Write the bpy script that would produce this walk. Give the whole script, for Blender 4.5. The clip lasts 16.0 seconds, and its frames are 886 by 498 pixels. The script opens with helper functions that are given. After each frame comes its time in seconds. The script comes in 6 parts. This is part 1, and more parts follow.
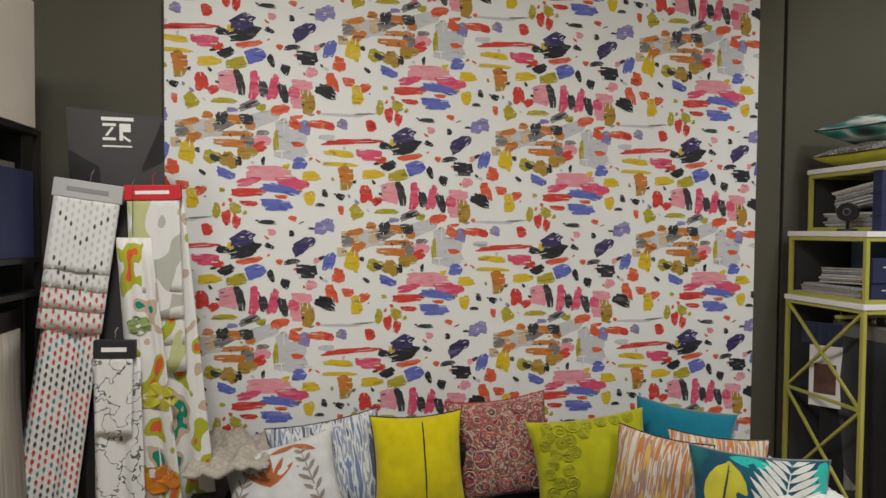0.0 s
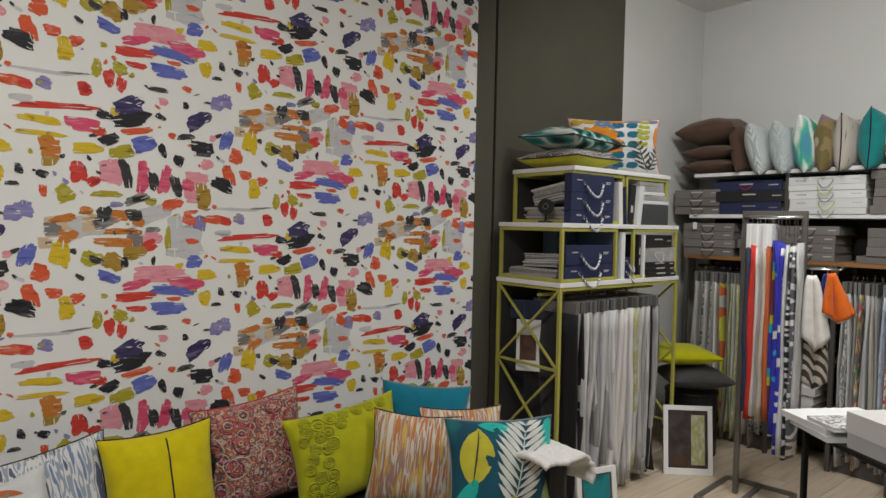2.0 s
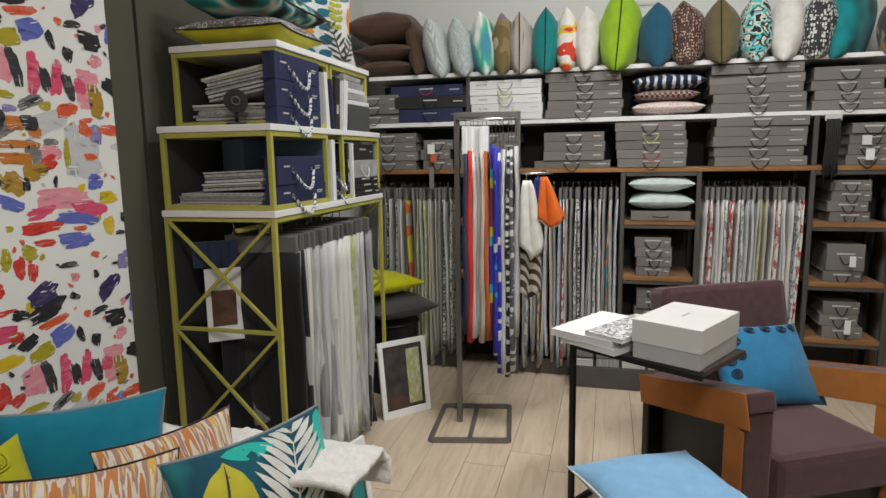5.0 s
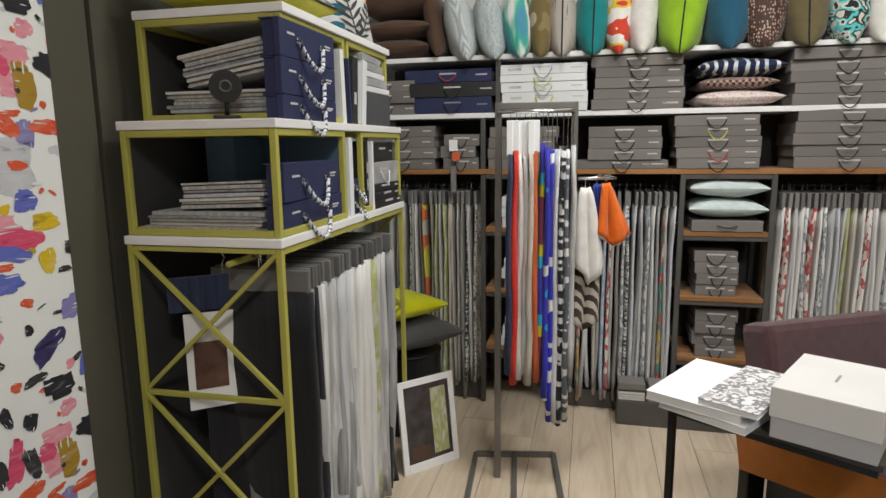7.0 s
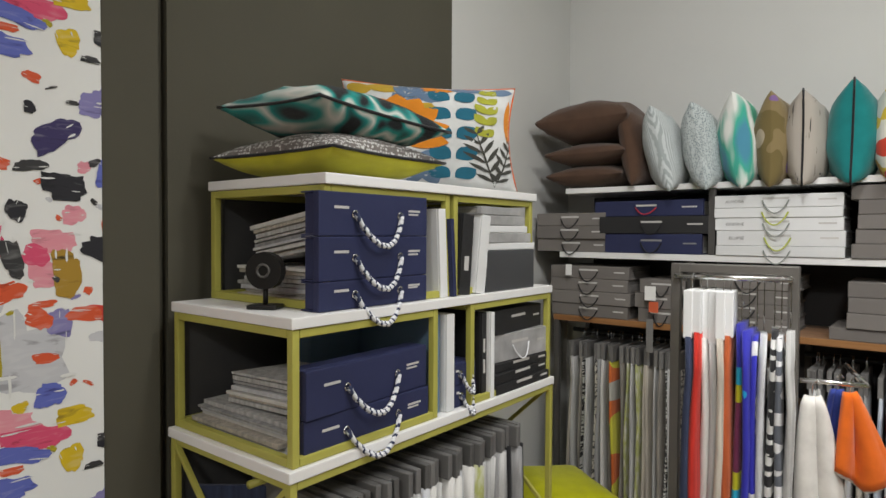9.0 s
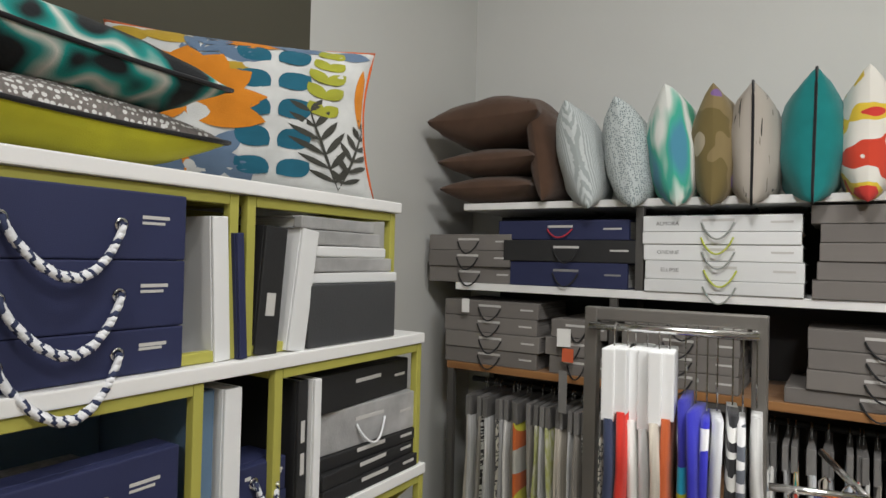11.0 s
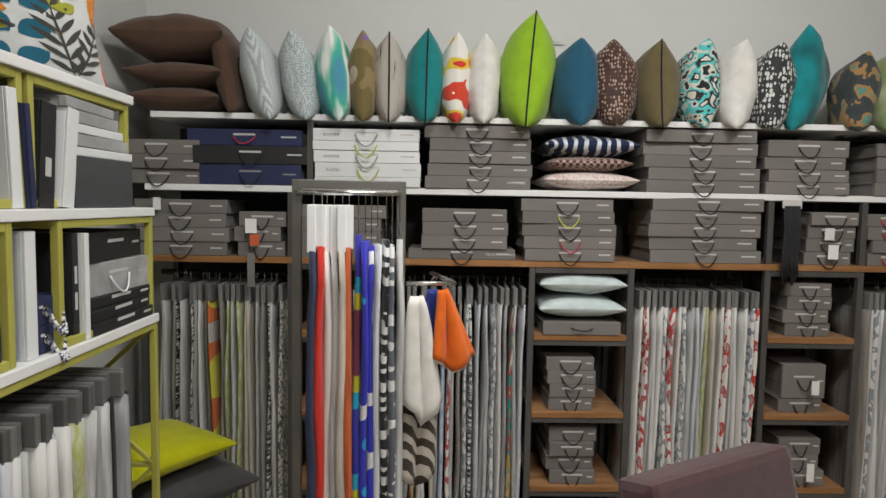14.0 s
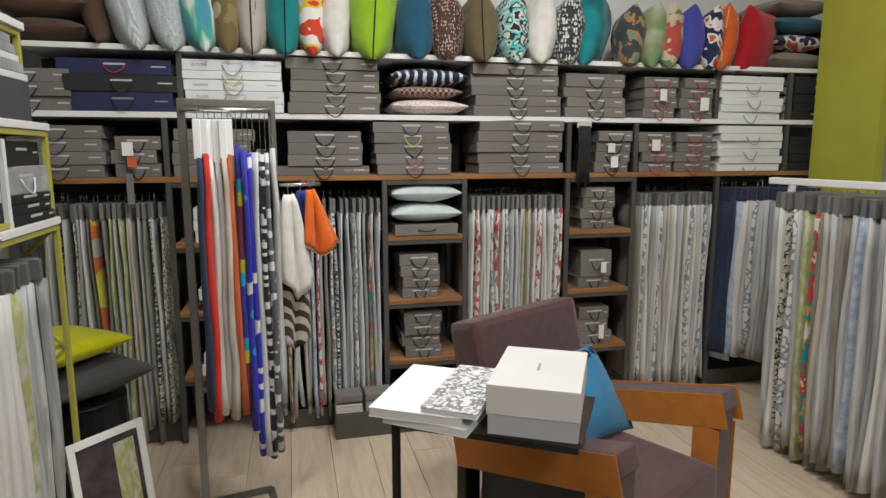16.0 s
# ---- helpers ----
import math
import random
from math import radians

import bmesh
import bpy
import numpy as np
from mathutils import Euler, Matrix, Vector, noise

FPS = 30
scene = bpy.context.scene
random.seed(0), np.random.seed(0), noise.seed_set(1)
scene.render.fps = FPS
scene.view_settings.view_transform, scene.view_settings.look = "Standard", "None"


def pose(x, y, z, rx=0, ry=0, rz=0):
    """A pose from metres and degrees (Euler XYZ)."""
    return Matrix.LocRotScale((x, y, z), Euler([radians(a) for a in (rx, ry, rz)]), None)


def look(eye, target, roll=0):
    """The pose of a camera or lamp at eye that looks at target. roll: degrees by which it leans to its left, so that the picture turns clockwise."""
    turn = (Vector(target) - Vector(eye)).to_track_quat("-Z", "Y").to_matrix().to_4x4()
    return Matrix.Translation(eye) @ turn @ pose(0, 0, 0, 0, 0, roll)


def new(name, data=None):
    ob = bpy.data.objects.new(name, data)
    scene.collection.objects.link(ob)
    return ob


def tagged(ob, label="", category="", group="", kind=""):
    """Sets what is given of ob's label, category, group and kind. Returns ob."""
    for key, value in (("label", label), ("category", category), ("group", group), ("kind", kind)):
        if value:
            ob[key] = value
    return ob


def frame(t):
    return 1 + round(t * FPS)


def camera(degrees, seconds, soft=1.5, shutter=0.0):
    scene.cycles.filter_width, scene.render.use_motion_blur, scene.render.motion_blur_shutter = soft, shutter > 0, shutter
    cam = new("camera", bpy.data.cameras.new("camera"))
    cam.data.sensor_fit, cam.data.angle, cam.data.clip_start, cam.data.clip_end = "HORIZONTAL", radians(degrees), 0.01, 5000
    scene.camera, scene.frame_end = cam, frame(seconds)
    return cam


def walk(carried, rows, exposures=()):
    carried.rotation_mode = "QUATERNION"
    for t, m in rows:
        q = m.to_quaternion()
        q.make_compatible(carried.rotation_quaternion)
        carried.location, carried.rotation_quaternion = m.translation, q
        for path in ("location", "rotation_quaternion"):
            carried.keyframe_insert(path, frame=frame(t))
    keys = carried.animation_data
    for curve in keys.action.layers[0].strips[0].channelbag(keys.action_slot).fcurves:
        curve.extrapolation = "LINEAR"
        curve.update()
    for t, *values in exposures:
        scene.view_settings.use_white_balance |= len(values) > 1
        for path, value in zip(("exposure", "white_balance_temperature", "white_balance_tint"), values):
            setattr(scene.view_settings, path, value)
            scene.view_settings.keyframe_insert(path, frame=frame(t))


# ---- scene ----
cam = camera(71.1, 16.0)
PATH = [
    (0, (-0.054, 0.188, 1.505), (0.265, 2.161, 1.446), 0.5),
    (0.5, (-0.155, 0.116, 1.505), (0.323, 2.057, 1.446), 2.1),
    (1, (-0.264, 0.101, 1.488), (0.485, 1.955, 1.45), 2.1),
    (1.5, (-0.321, 0.212, 1.496), (0.655, 1.956, 1.438), 2.0),
    (2, (-0.316, 0.374, 1.5), (0.925, 1.941, 1.42), 1.1),
    (2.5, (-0.386, 0.606, 1.455), (1.133, 1.906, 1.389), 0.9),
    (3, (-0.418, 0.801, 1.423), (1.289, 1.84, 1.335), 0.5),
    (3.5, (-0.322, 0.982, 1.398), (1.46, 1.882, 1.27), 0.7),
    (4, (-0.195, 1.121, 1.405), (1.655, 1.86, 1.227), 0.0),
    (4.2, (-0.163, 1.155, 1.408), (1.712, 1.816, 1.193), -0.2),
    (6.3, (0.629, 1.545, 1.361), (2.547, 2.01, 1.041), -1.1),
    (6.5, (0.64, 1.568, 1.376), (2.557, 2.037, 1.052), -1.0),
    (7, (0.658, 1.69, 1.448), (2.577, 2.144, 1.114), -0.7),
    (7.5, (0.725, 1.697, 1.567), (2.564, 2.411, 1.239), -2.1),
    (8, (0.889, 1.556, 1.67), (2.593, 2.583, 1.47), -0.9),
    (8.5, (1.1, 1.474, 1.685), (2.679, 2.696, 1.573), 0.5),
    (8.7, (1.194, 1.462, 1.689), (2.759, 2.706, 1.617), 0.6),
    (10.8, (1.91, 1.61, 1.676), (3.538, 2.771, 1.721), 1.6),
    (11, (1.954, 1.645, 1.694), (3.647, 2.709, 1.725), 1.4),
    (11.5, (2.007, 1.668, 1.696), (3.874, 2.385, 1.675), 1.3),
    (12, (1.923, 1.671, 1.648), (3.865, 2.152, 1.654), 2.1),
    (12.5, (1.787, 1.66, 1.604), (3.752, 2.031, 1.639), 2.0),
    (13, (1.646, 1.594, 1.621), (3.621, 1.912, 1.595), 1.8),
    (13.5, (1.511, 1.613, 1.593), (3.501, 1.79, 1.506), 1.5),
    (14, (1.374, 1.666, 1.542), (3.368, 1.624, 1.398), 1.0),
    (14.5, (1.255, 1.721, 1.506), (3.232, 1.499, 1.305), 0.3),
    (15, (1.103, 1.689, 1.45), (3.072, 1.427, 1.215), 0.0),
    (15.5, (0.946, 1.686, 1.435), (2.903, 1.391, 1.146), 0.1),
    (16, (0.847, 1.699, 1.421), (2.766, 1.226, 1.114), -0.1),
]
walk(cam, [(t, look(eye, target, roll)) for t, eye, target, roll in PATH], exposures=[(0, 0.0), (1, -0.2), (2.2, -0.25), (4, -0.12), (7, 0.05), (8.5, 0.0), (12.5, -0.12), (14.5, -0.08), (16, 0.0)])

# ---- light ----
world = bpy.data.worlds.new("world")
scene.world = world
world.use_nodes = True
world.node_tree.nodes["Background"].inputs[0].default_value = (0.9, 0.95, 1.0, 1)
world.node_tree.nodes["Background"].inputs[1].default_value = 0.008


# Area lamps added overhead to brighten the room; no fitting is seen there.
def overhead_fill(x, y, power, size=0.5, size_y=0.5, tint=(1.0, 0.99, 0.975)):
    data = bpy.data.lights.new("overhead_fill_lamp", "AREA")
    data.shape, data.size, data.size_y, data.energy, data.color = "RECTANGLE", size, size_y, power, tint
    lamp = new("overhead_fill_lamp", data)
    lamp.matrix_world = pose(x, y, 3.12)
    return lamp


def shelf_fill(eye, target, power):
    """An unseen lamp added under the ceiling to brighten the shelves it is turned to."""
    lamp = overhead_fill(0, 0, power, 0.22, 0.22)
    lamp.matrix_world = look(eye, target)
    return lamp


# Two added lamps lift the east shelves and their hanging cloths.
shelf_fill((2.35, 1.75, 3.08), (4.25, 1.75, 1.35), 16)
shelf_fill((2.35, 0.45, 3.08), (4.25, 0.45, 1.25), 15)
# Added lamps: x, y and a power balanced by the brightness of each area.
LAMPS = [(2.0, 0.75, 24), (2.9, -1.2, 3), (-0.45, 0.9, 53), (0.3, -1.2, 6), (-1.4, 0.9, 14)]
for lx, ly, lp in LAMPS:
    overhead_fill(lx, ly, lp, tint=(1.0, 0.975, 0.93) if lx < 0 else (1.0, 0.99, 0.975))
# Narrow unseen lamp added to brighten the floor between table and shelves.
floor_fill = overhead_fill(2.85, 1.35, 4.5, 0.2, 0.2)
floor_fill.data.spread = radians(75)


# ---- materials ----
def node_mat(name, rough=0.7, metal=0.0, bump=0.0, bump_scale=200.0, spec=0.4, sheen=0.0):
    m = bpy.data.materials.new(name)
    m.use_nodes = True
    nt = m.node_tree
    b = nt.nodes["Principled BSDF"]
    b.inputs["Roughness"].default_value = rough
    b.inputs["Metallic"].default_value = metal
    b.inputs["Specular IOR Level"].default_value = spec
    if sheen:
        b.inputs["Sheen Weight"].default_value = sheen
    tc = nt.nodes.new("ShaderNodeTexCoord")
    if bump:
        n = nt.nodes.new("ShaderNodeTexNoise")
        n.inputs["Scale"].default_value = bump_scale
        n.inputs["Detail"].default_value = 3
        nt.links.new(tc.outputs["Object"], n.inputs["Vector"])
        bp = nt.nodes.new("ShaderNodeBump")
        bp.inputs["Strength"].default_value = bump
        bp.inputs["Distance"].default_value = 0.004
        nt.links.new(n.outputs["Fac"], bp.inputs["Height"])
        nt.links.new(bp.outputs["Normal"], b.inputs["Normal"])
    return m, nt, b, tc


def ramp_of(nt, colours, hard=False, lo=0.3, hi=0.7):
    r = nt.nodes.new("ShaderNodeValToRGB")
    r.color_ramp.interpolation = "CONSTANT" if hard else "LINEAR"
    e = r.color_ramp.elements
    while len(e) < len(colours):
        e.new(0.5)
    for i, c in enumerate(colours):
        e[i].position = lo + (hi - lo) * i / max(1, len(colours) - (0 if hard else 1))
        e[i].color = (*c[:3], 1)
    return r


def plain(name, c, rough=0.7, metal=0.0, vary=0.12, scale=6.0, bump=0.15, bump_scale=220.0, spec=0.4, sheen=0.0, rand=0.0):
    """One colour with soft stains at two scales, a fine relief, and a shade of its own per object."""
    m, nt, b, tc = node_mat(name, rough, metal, bump, bump_scale, spec, sheen)
    n = nt.nodes.new("ShaderNodeTexNoise")
    n.inputs["Scale"].default_value, n.inputs["Detail"].default_value = scale, 8
    nt.links.new(tc.outputs["Object"], n.inputs["Vector"])
    r = ramp_of(nt, [tuple(v * (1 - vary) for v in c), tuple(min(1, v * (1 + vary)) for v in c)])
    nt.links.new(n.outputs["Fac"], r.inputs["Fac"])
    out = r.outputs["Color"]
    if rand:
        oi = nt.nodes.new("ShaderNodeObjectInfo")
        mr = nt.nodes.new("ShaderNodeMapRange")
        mr.inputs["To Min"].default_value, mr.inputs["To Max"].default_value = 1 - rand, 1 + rand
        nt.links.new(oi.outputs["Random"], mr.inputs["Value"])
        hs = nt.nodes.new("ShaderNodeHueSaturation")
        nt.links.new(mr.outputs["Result"], hs.inputs["Value"])
        nt.links.new(out, hs.inputs["Color"])
        out = hs.outputs["Color"]
    nt.links.new(out, b.inputs["Base Color"])
    return m


def pattern(name, kind, colours, scale=(20, 20, 20), hard=True, rough=0.85, bump=0.3, detail=2.0, lo=0.3, hi=0.7, rand_shift=False, distort=0.0, bands="X"):
    """A printed or woven cloth. kind: noise, spots, wave, check."""
    m, nt, b, tc = node_mat(name, rough, 0, bump, 500, 0.2, 0.15)
    mp = nt.nodes.new("ShaderNodeMapping")
    mp.inputs["Scale"].default_value = scale
    nt.links.new(tc.outputs["Object"], mp.inputs["Vector"])
    if rand_shift:
        oi = nt.nodes.new("ShaderNodeObjectInfo")
        vm = nt.nodes.new("ShaderNodeVectorMath")
        vm.operation = "MULTIPLY_ADD"
        nt.links.new(oi.outputs["Random"], vm.inputs[0])
        vm.inputs[1].default_value = (37, 23, 31)
        nt.links.new(mp.outputs["Vector"], vm.inputs[2])
        vec = vm.outputs[0]
    else:
        vec = mp.outputs["Vector"]
    if kind == "spots":
        n = nt.nodes.new("ShaderNodeTexVoronoi")
        n.inputs["Scale"].default_value, n.inputs["Randomness"].default_value = 1, 0.55
        out = n.outputs["Distance"]
    elif kind == "wave":
        n = nt.nodes.new("ShaderNodeTexWave")
        n.inputs["Scale"].default_value, n.inputs["Distortion"].default_value = 1, distort
        n.inputs["Detail"].default_value = detail
        n.bands_direction = bands
        out = n.outputs["Fac"]
    elif kind == "check":
        n = nt.nodes.new("ShaderNodeTexChecker")
        n.inputs["Scale"].default_value = 1
        out = n.outputs["Fac"]
        lo, hi = 0.0, 1.0
    else:
        n = nt.nodes.new("ShaderNodeTexNoise")
        n.inputs["Scale"].default_value, n.inputs["Detail"].default_value = 1, detail
        out = n.outputs["Fac"]
    nt.links.new(vec, n.inputs["Vector"])
    r = ramp_of(nt, colours, hard, lo, hi)
    nt.links.new(out, r.inputs["Fac"])
    nt.links.new(r.outputs["Color"], b.inputs["Base Color"])
    return m


WHITE_WALL = plain("white_wall_paint", (0.60, 0.605, 0.585), 0.85, vary=0.03, scale=1.5, bump=0.08, bump_scale=90)
DARK_WALL = plain("dark_grey_wall_paint", (0.08, 0.075, 0.054), 0.8, vary=0.07, scale=2.0, bump=0.1, bump_scale=90)
CEIL = plain("ceiling_paint", (0.75, 0.75, 0.73), 0.9, vary=0.02, bump=0.05)
WOOD_FLOOR, nt, b, tc = node_mat("pale_oak_floor", 0.38, 0, 0.12, 60, 0.4)
mp = nt.nodes.new("ShaderNodeMapping")
mp.inputs["Scale"].default_value = (1.6, 14, 6)
oi = nt.nodes.new("ShaderNodeObjectInfo")
va = nt.nodes.new("ShaderNodeVectorMath")
va.operation = "MULTIPLY_ADD"
va.inputs[1].default_value = (17, 29, 13)
nt.links.new(oi.outputs["Random"], va.inputs[0])
nt.links.new(tc.outputs["Object"], mp.inputs["Vector"])
nt.links.new(mp.outputs["Vector"], va.inputs[2])
wn = nt.nodes.new("ShaderNodeTexNoise")
wn.inputs["Scale"].default_value, wn.inputs["Detail"].default_value, wn.inputs["Distortion"].default_value = 1.2, 6, 1.4
nt.links.new(va.outputs[0], wn.inputs["Vector"])
wr = ramp_of(nt, [(0.47, 0.37, 0.26), (0.57, 0.47, 0.35), (0.63, 0.54, 0.42)], lo=0.28, hi=0.75)
nt.links.new(wn.outputs["Fac"], wr.inputs["Fac"])
nt.links.new(wr.outputs["Color"], b.inputs["Base Color"])

SHELF_WOOD = pattern("orange_oak_shelf", "noise", [(0.22, 0.10, 0.035), (0.38, 0.19, 0.075)], (30, 3, 30), False, 0.5, 0.1, 5)
WHITE_BOARD = plain("white_laminate", (0.8, 0.8, 0.79), 0.45, vary=0.03, bump=0.03)
DARK_STEEL = plain("dark_grey_steel", (0.10, 0.095, 0.09), 0.5, 0.3, vary=0.12, bump=0.05)
RACK_STEEL = plain("brushed_grey_steel", (0.20, 0.19, 0.175), 0.4, 0.6, vary=0.1, bump=0.05)
CHROME = plain("chrome", (0.7, 0.7, 0.7), 0.18, 1.0, vary=0.03, bump=0)
LIME_STEEL = plain("olive_yellow_powder_coat", (0.42, 0.40, 0.085), 0.5, vary=0.06, bump=0.05)
BACK_PANEL = plain("dark_back_board", (0.055, 0.055, 0.057), 0.7, vary=0.1)
GREY_BOX = plain("taupe_grey_bookcloth", (0.185, 0.17, 0.158), 0.75, vary=0.05, bump=0.25, bump_scale=700, rand=0.12)
WHITE_BOX = plain("white_card", (0.74, 0.75, 0.75), 0.55, vary=0.03, bump=0.05, rand=0.05)
NAVY_BOX = plain("navy_bookcloth", (0.022, 0.028, 0.085), 0.65, vary=0.12, bump=0.3, bump_scale=700)
BLACK_BOX = plain("black_bookcloth", (0.02, 0.02, 0.021), 0.6, vary=0.15, bump=0.25, bump_scale=600)
SILVER_BOX = plain("silver_grey_card", (0.42, 0.42, 0.42), 0.4, 0.2, vary=0.25, scale=14)
BLUE_BOX = plain("steel_blue_card", (0.12, 0.2, 0.3), 0.6, vary=0.1)
PAGES = pattern("page_edges", "noise", [(0.42, 0.4, 0.37), (0.66, 0.65, 0.62), (0.3, 0.28, 0.26)], (2, 2, 260), False, 0.8, 0.2, 2)
DARK_LEAVES = pattern("taupe_cloth_leaves", "noise", [(0.1, 0.09, 0.08), (0.19, 0.175, 0.16), (0.06, 0.055, 0.05)], (2, 2, 240), False, 0.85, 0.3, 2)
GREY_TEXT = plain("pale_grey_ink", (0.55, 0.54, 0.52), 0.6, vary=0.02, bump=0)
DARK_TEXT = plain("grey_ink", (0.25, 0.25, 0.25), 0.6, vary=0.02, bump=0)
BLACK_CORD = plain("black_cord", (0.018, 0.018, 0.02), 0.8, vary=0.1, bump=0.2)
RED_CORD = plain("red_cord", (0.45, 0.03, 0.05), 0.8, vary=0.1, bump=0.2)
LIME_CORD = plain("lime_cord", (0.5, 0.55, 0.08), 0.8, vary=0.1, bump=0.2)
GREY_CORD = plain("grey_cord", (0.3, 0.32, 0.3), 0.8, vary=0.1, bump=0.2)
ROPE_WHITE = plain("white_rope_strand", (0.72, 0.73, 0.75), 0.85, vary=0.1, bump=0.3)
ROPE_NAVY = plain("navy_rope_strand", (0.03, 0.04, 0.09), 0.85, vary=0.1, bump=0.3)
CLIP_GREY = plain("grey_plastic_clip", (0.17, 0.165, 0.16), 0.5, vary=0.12, bump=0.05, rand=0.25)
TAG_WHITE = plain("white_paper_tag", (0.75, 0.75, 0.73), 0.7, vary=0.04, bump=0.05)
MAROON = plain("maroon_wool", (0.075, 0.034, 0.036), 0.95, vary=0.18, scale=30, bump=0.5, bump_scale=600, spec=0.15, sheen=0.3)
ORANGE_FELT = plain("orange_felt", (0.46, 0.155, 0.02), 0.95, vary=0.1, scale=20, bump=0.4, bump_scale=600, spec=0.15, sheen=0.2)
BLACK_LEATHER = plain("black_leather", (0.012, 0.012, 0.014), 0.45, vary=0.2, bump=0.2, bump_scale=150)
FLEECE = plain("white_fleece", (0.75, 0.74, 0.72), 1.0, vary=0.08, scale=60, bump=1.0, bump_scale=160, spec=0.1, sheen=0.5)
QUILT = pattern("beige_quilted_cloth", "check", [(0.36, 0.32, 0.27), (0.43, 0.39, 0.33)], (45, 45, 45))
BLACK_STEEL = plain("black_steel", (0.02, 0.019, 0.018), 0.45, 0.5, vary=0.15, bump=0.05)
DARK_TOP = plain("dark_stained_top", (0.05, 0.04, 0.034), 0.4, vary=0.25, scale=12, bump=0.08)
GREY_CARD = plain("grey_card_sides", (0.44, 0.43, 0.43), 0.7, vary=0.04, bump=0.05)
RED_PLASTIC = plain("red_card", (0.55, 0.02, 0.03), 0.5, vary=0.06, bump=0.03)
LIME_PANEL = plain("lime_panel", (0.42, 0.42, 0.05), 0.6, vary=0.06)
TEAL_BOX = plain("teal_card", (0.02, 0.09, 0.11), 0.6, vary=0.1)


# ---- mesh helpers ----
def link_mesh(name, bm, material, parent=None, label="", smooth=False):
    me = bpy.data.meshes.new(name)
    bmesh.ops.recalc_face_normals(bm, faces=bm.faces)
    bm.to_mesh(me)
    bm.free()
    for mm in material if isinstance(material, (list, tuple)) else [material]:
        me.materials.append(mm)
    if smooth:
        me.polygons.foreach_set("use_smooth", [True] * len(me.polygons))
    ob = new(name, me)
    if parent:
        ob.parent = parent
    if label:
        ob["label"] = label
    return ob


def part(name, bm, material, parent, label="", smooth=False):
    return link_mesh(name, bm, material, parent, label, smooth)


def thing(name, label, category, m=None, group="", kind=""):
    ob = new(name)
    ob.empty_display_size = 0.05
    if m is not None:
        ob.matrix_world = m
    return tagged(ob, label, category, group, kind)


def box(bm, x0, x1, y0, y1, z0, z1, bevel=0.0, m=None):
    v = [bm.verts.new((x, y, z)) for x in (x0, x1) for y in (y0, y1) for z in (z0, z1)]
    f = [bm.faces.new([v[i] for i in q]) for q in ((0, 1, 3, 2), (4, 6, 7, 5), (0, 4, 5, 1), (2, 3, 7, 6), (0, 2, 6, 4), (1, 5, 7, 3))]
    if bevel:
        es = list({e for q in f for e in q.edges})
        r = bmesh.ops.bevel(bm, geom=es, offset=bevel, segments=2, profile=0.6, affect="EDGES")
        v = list({w for q in r["faces"] for w in q.verts} | {w for w in v if w.is_valid})
    if m is not None:
        bmesh.ops.transform(bm, matrix=m, verts=v)
    return v


def boxed(*a, **k):
    bm = bmesh.new()
    box(bm, *a, **k)
    return bm


def tube(bm, pts, r, n=6, close=False):
    pts = [Vector(p) for p in pts]
    rings = []
    up = Vector((0.137, 0.211, 0.97))
    for i, p in enumerate(pts):
        a = pts[i - 1] if (i or close) else p
        c = pts[(i + 1) % len(pts)] if (i < len(pts) - 1 or close) else p
        d = (c - a).normalized()
        s = d.cross(up)
        if s.length < 0.05:
            s = d.cross(Vector((1, 0, 0)))
        s.normalize()
        w = s.cross(d)
        rings.append([bm.verts.new(p + r * (math.cos(2 * math.pi * k / n) * s + math.sin(2 * math.pi * k / n) * w)) for k in range(n)])
    last = len(rings) if close else len(rings) - 1
    for i in range(last):
        q, s = rings[i], rings[(i + 1) % len(rings)]
        for k in range(n):
            bm.faces.new((q[k], q[(k + 1) % n], s[(k + 1) % n], s[k]))
    if not close:
        bm.faces.new(rings[0])
        bm.faces.new(rings[-1])
    return bm


def tubed(pts, r, n=6, close=False):
    return tube(bmesh.new(), pts, r, n, close)


def bar(name, a, c, w, material, parent, label=""):
    """A square steel bar from a to c."""
    a, c = Vector(a), Vector(c)
    d = c - a
    m = Matrix.Translation(a) @ d.to_track_quat("Z", "Y").to_matrix().to_4x4()
    return part(name, boxed(-w / 2, w / 2, -w / 2, w / 2, 0, d.length, bevel=w * 0.12, m=m), material, parent, label)


def structure(name, bm, material, label, category="wall"):
    return tagged(link_mesh(name, bm, material), label, category, "", "structure")


def words(body, size, m, material, parent, name="lettering"):
    cu = bpy.data.curves.new(name, "FONT")
    cu.body, cu.size, cu.align_x, cu.align_y, cu.extrude = body, size, "CENTER", "CENTER", 0.0004
    cu.resolution_u = 2
    cu.materials.append(material)
    ob = new(name, cu)
    ob.parent = parent
    ob.matrix_local = m
    return ob


# ---- the room ----
NORTH, EAST, WEST, SOUTH, TOP = 3.0, 4.35, -2.2, -3.2, 3.2
structure("floor_base", boxed(WEST - 0.2, EAST + 0.2, SOUTH - 0.2, NORTH + 0.2, -0.12, -0.006), DARK_TOP, "dark bed under the pale oak plank floor", "floor")
structure("ceiling", boxed(WEST - 0.2, EAST + 0.2, SOUTH - 0.2, NORTH + 0.2, TOP, TOP + 0.12), CEIL, "plain white painted ceiling above the showroom", "ceiling")
structure("wall_north_dark", boxed(2.135, 3.32, NORTH, NORTH + 0.12, 0, TOP), DARK_WALL, "dark grey painted wall behind the yellow shelf unit")
structure("wall_north_white", boxed(3.32, EAST, NORTH, NORTH + 0.12, 0, TOP), WHITE_WALL, "white painted end wall beside the grey wall")
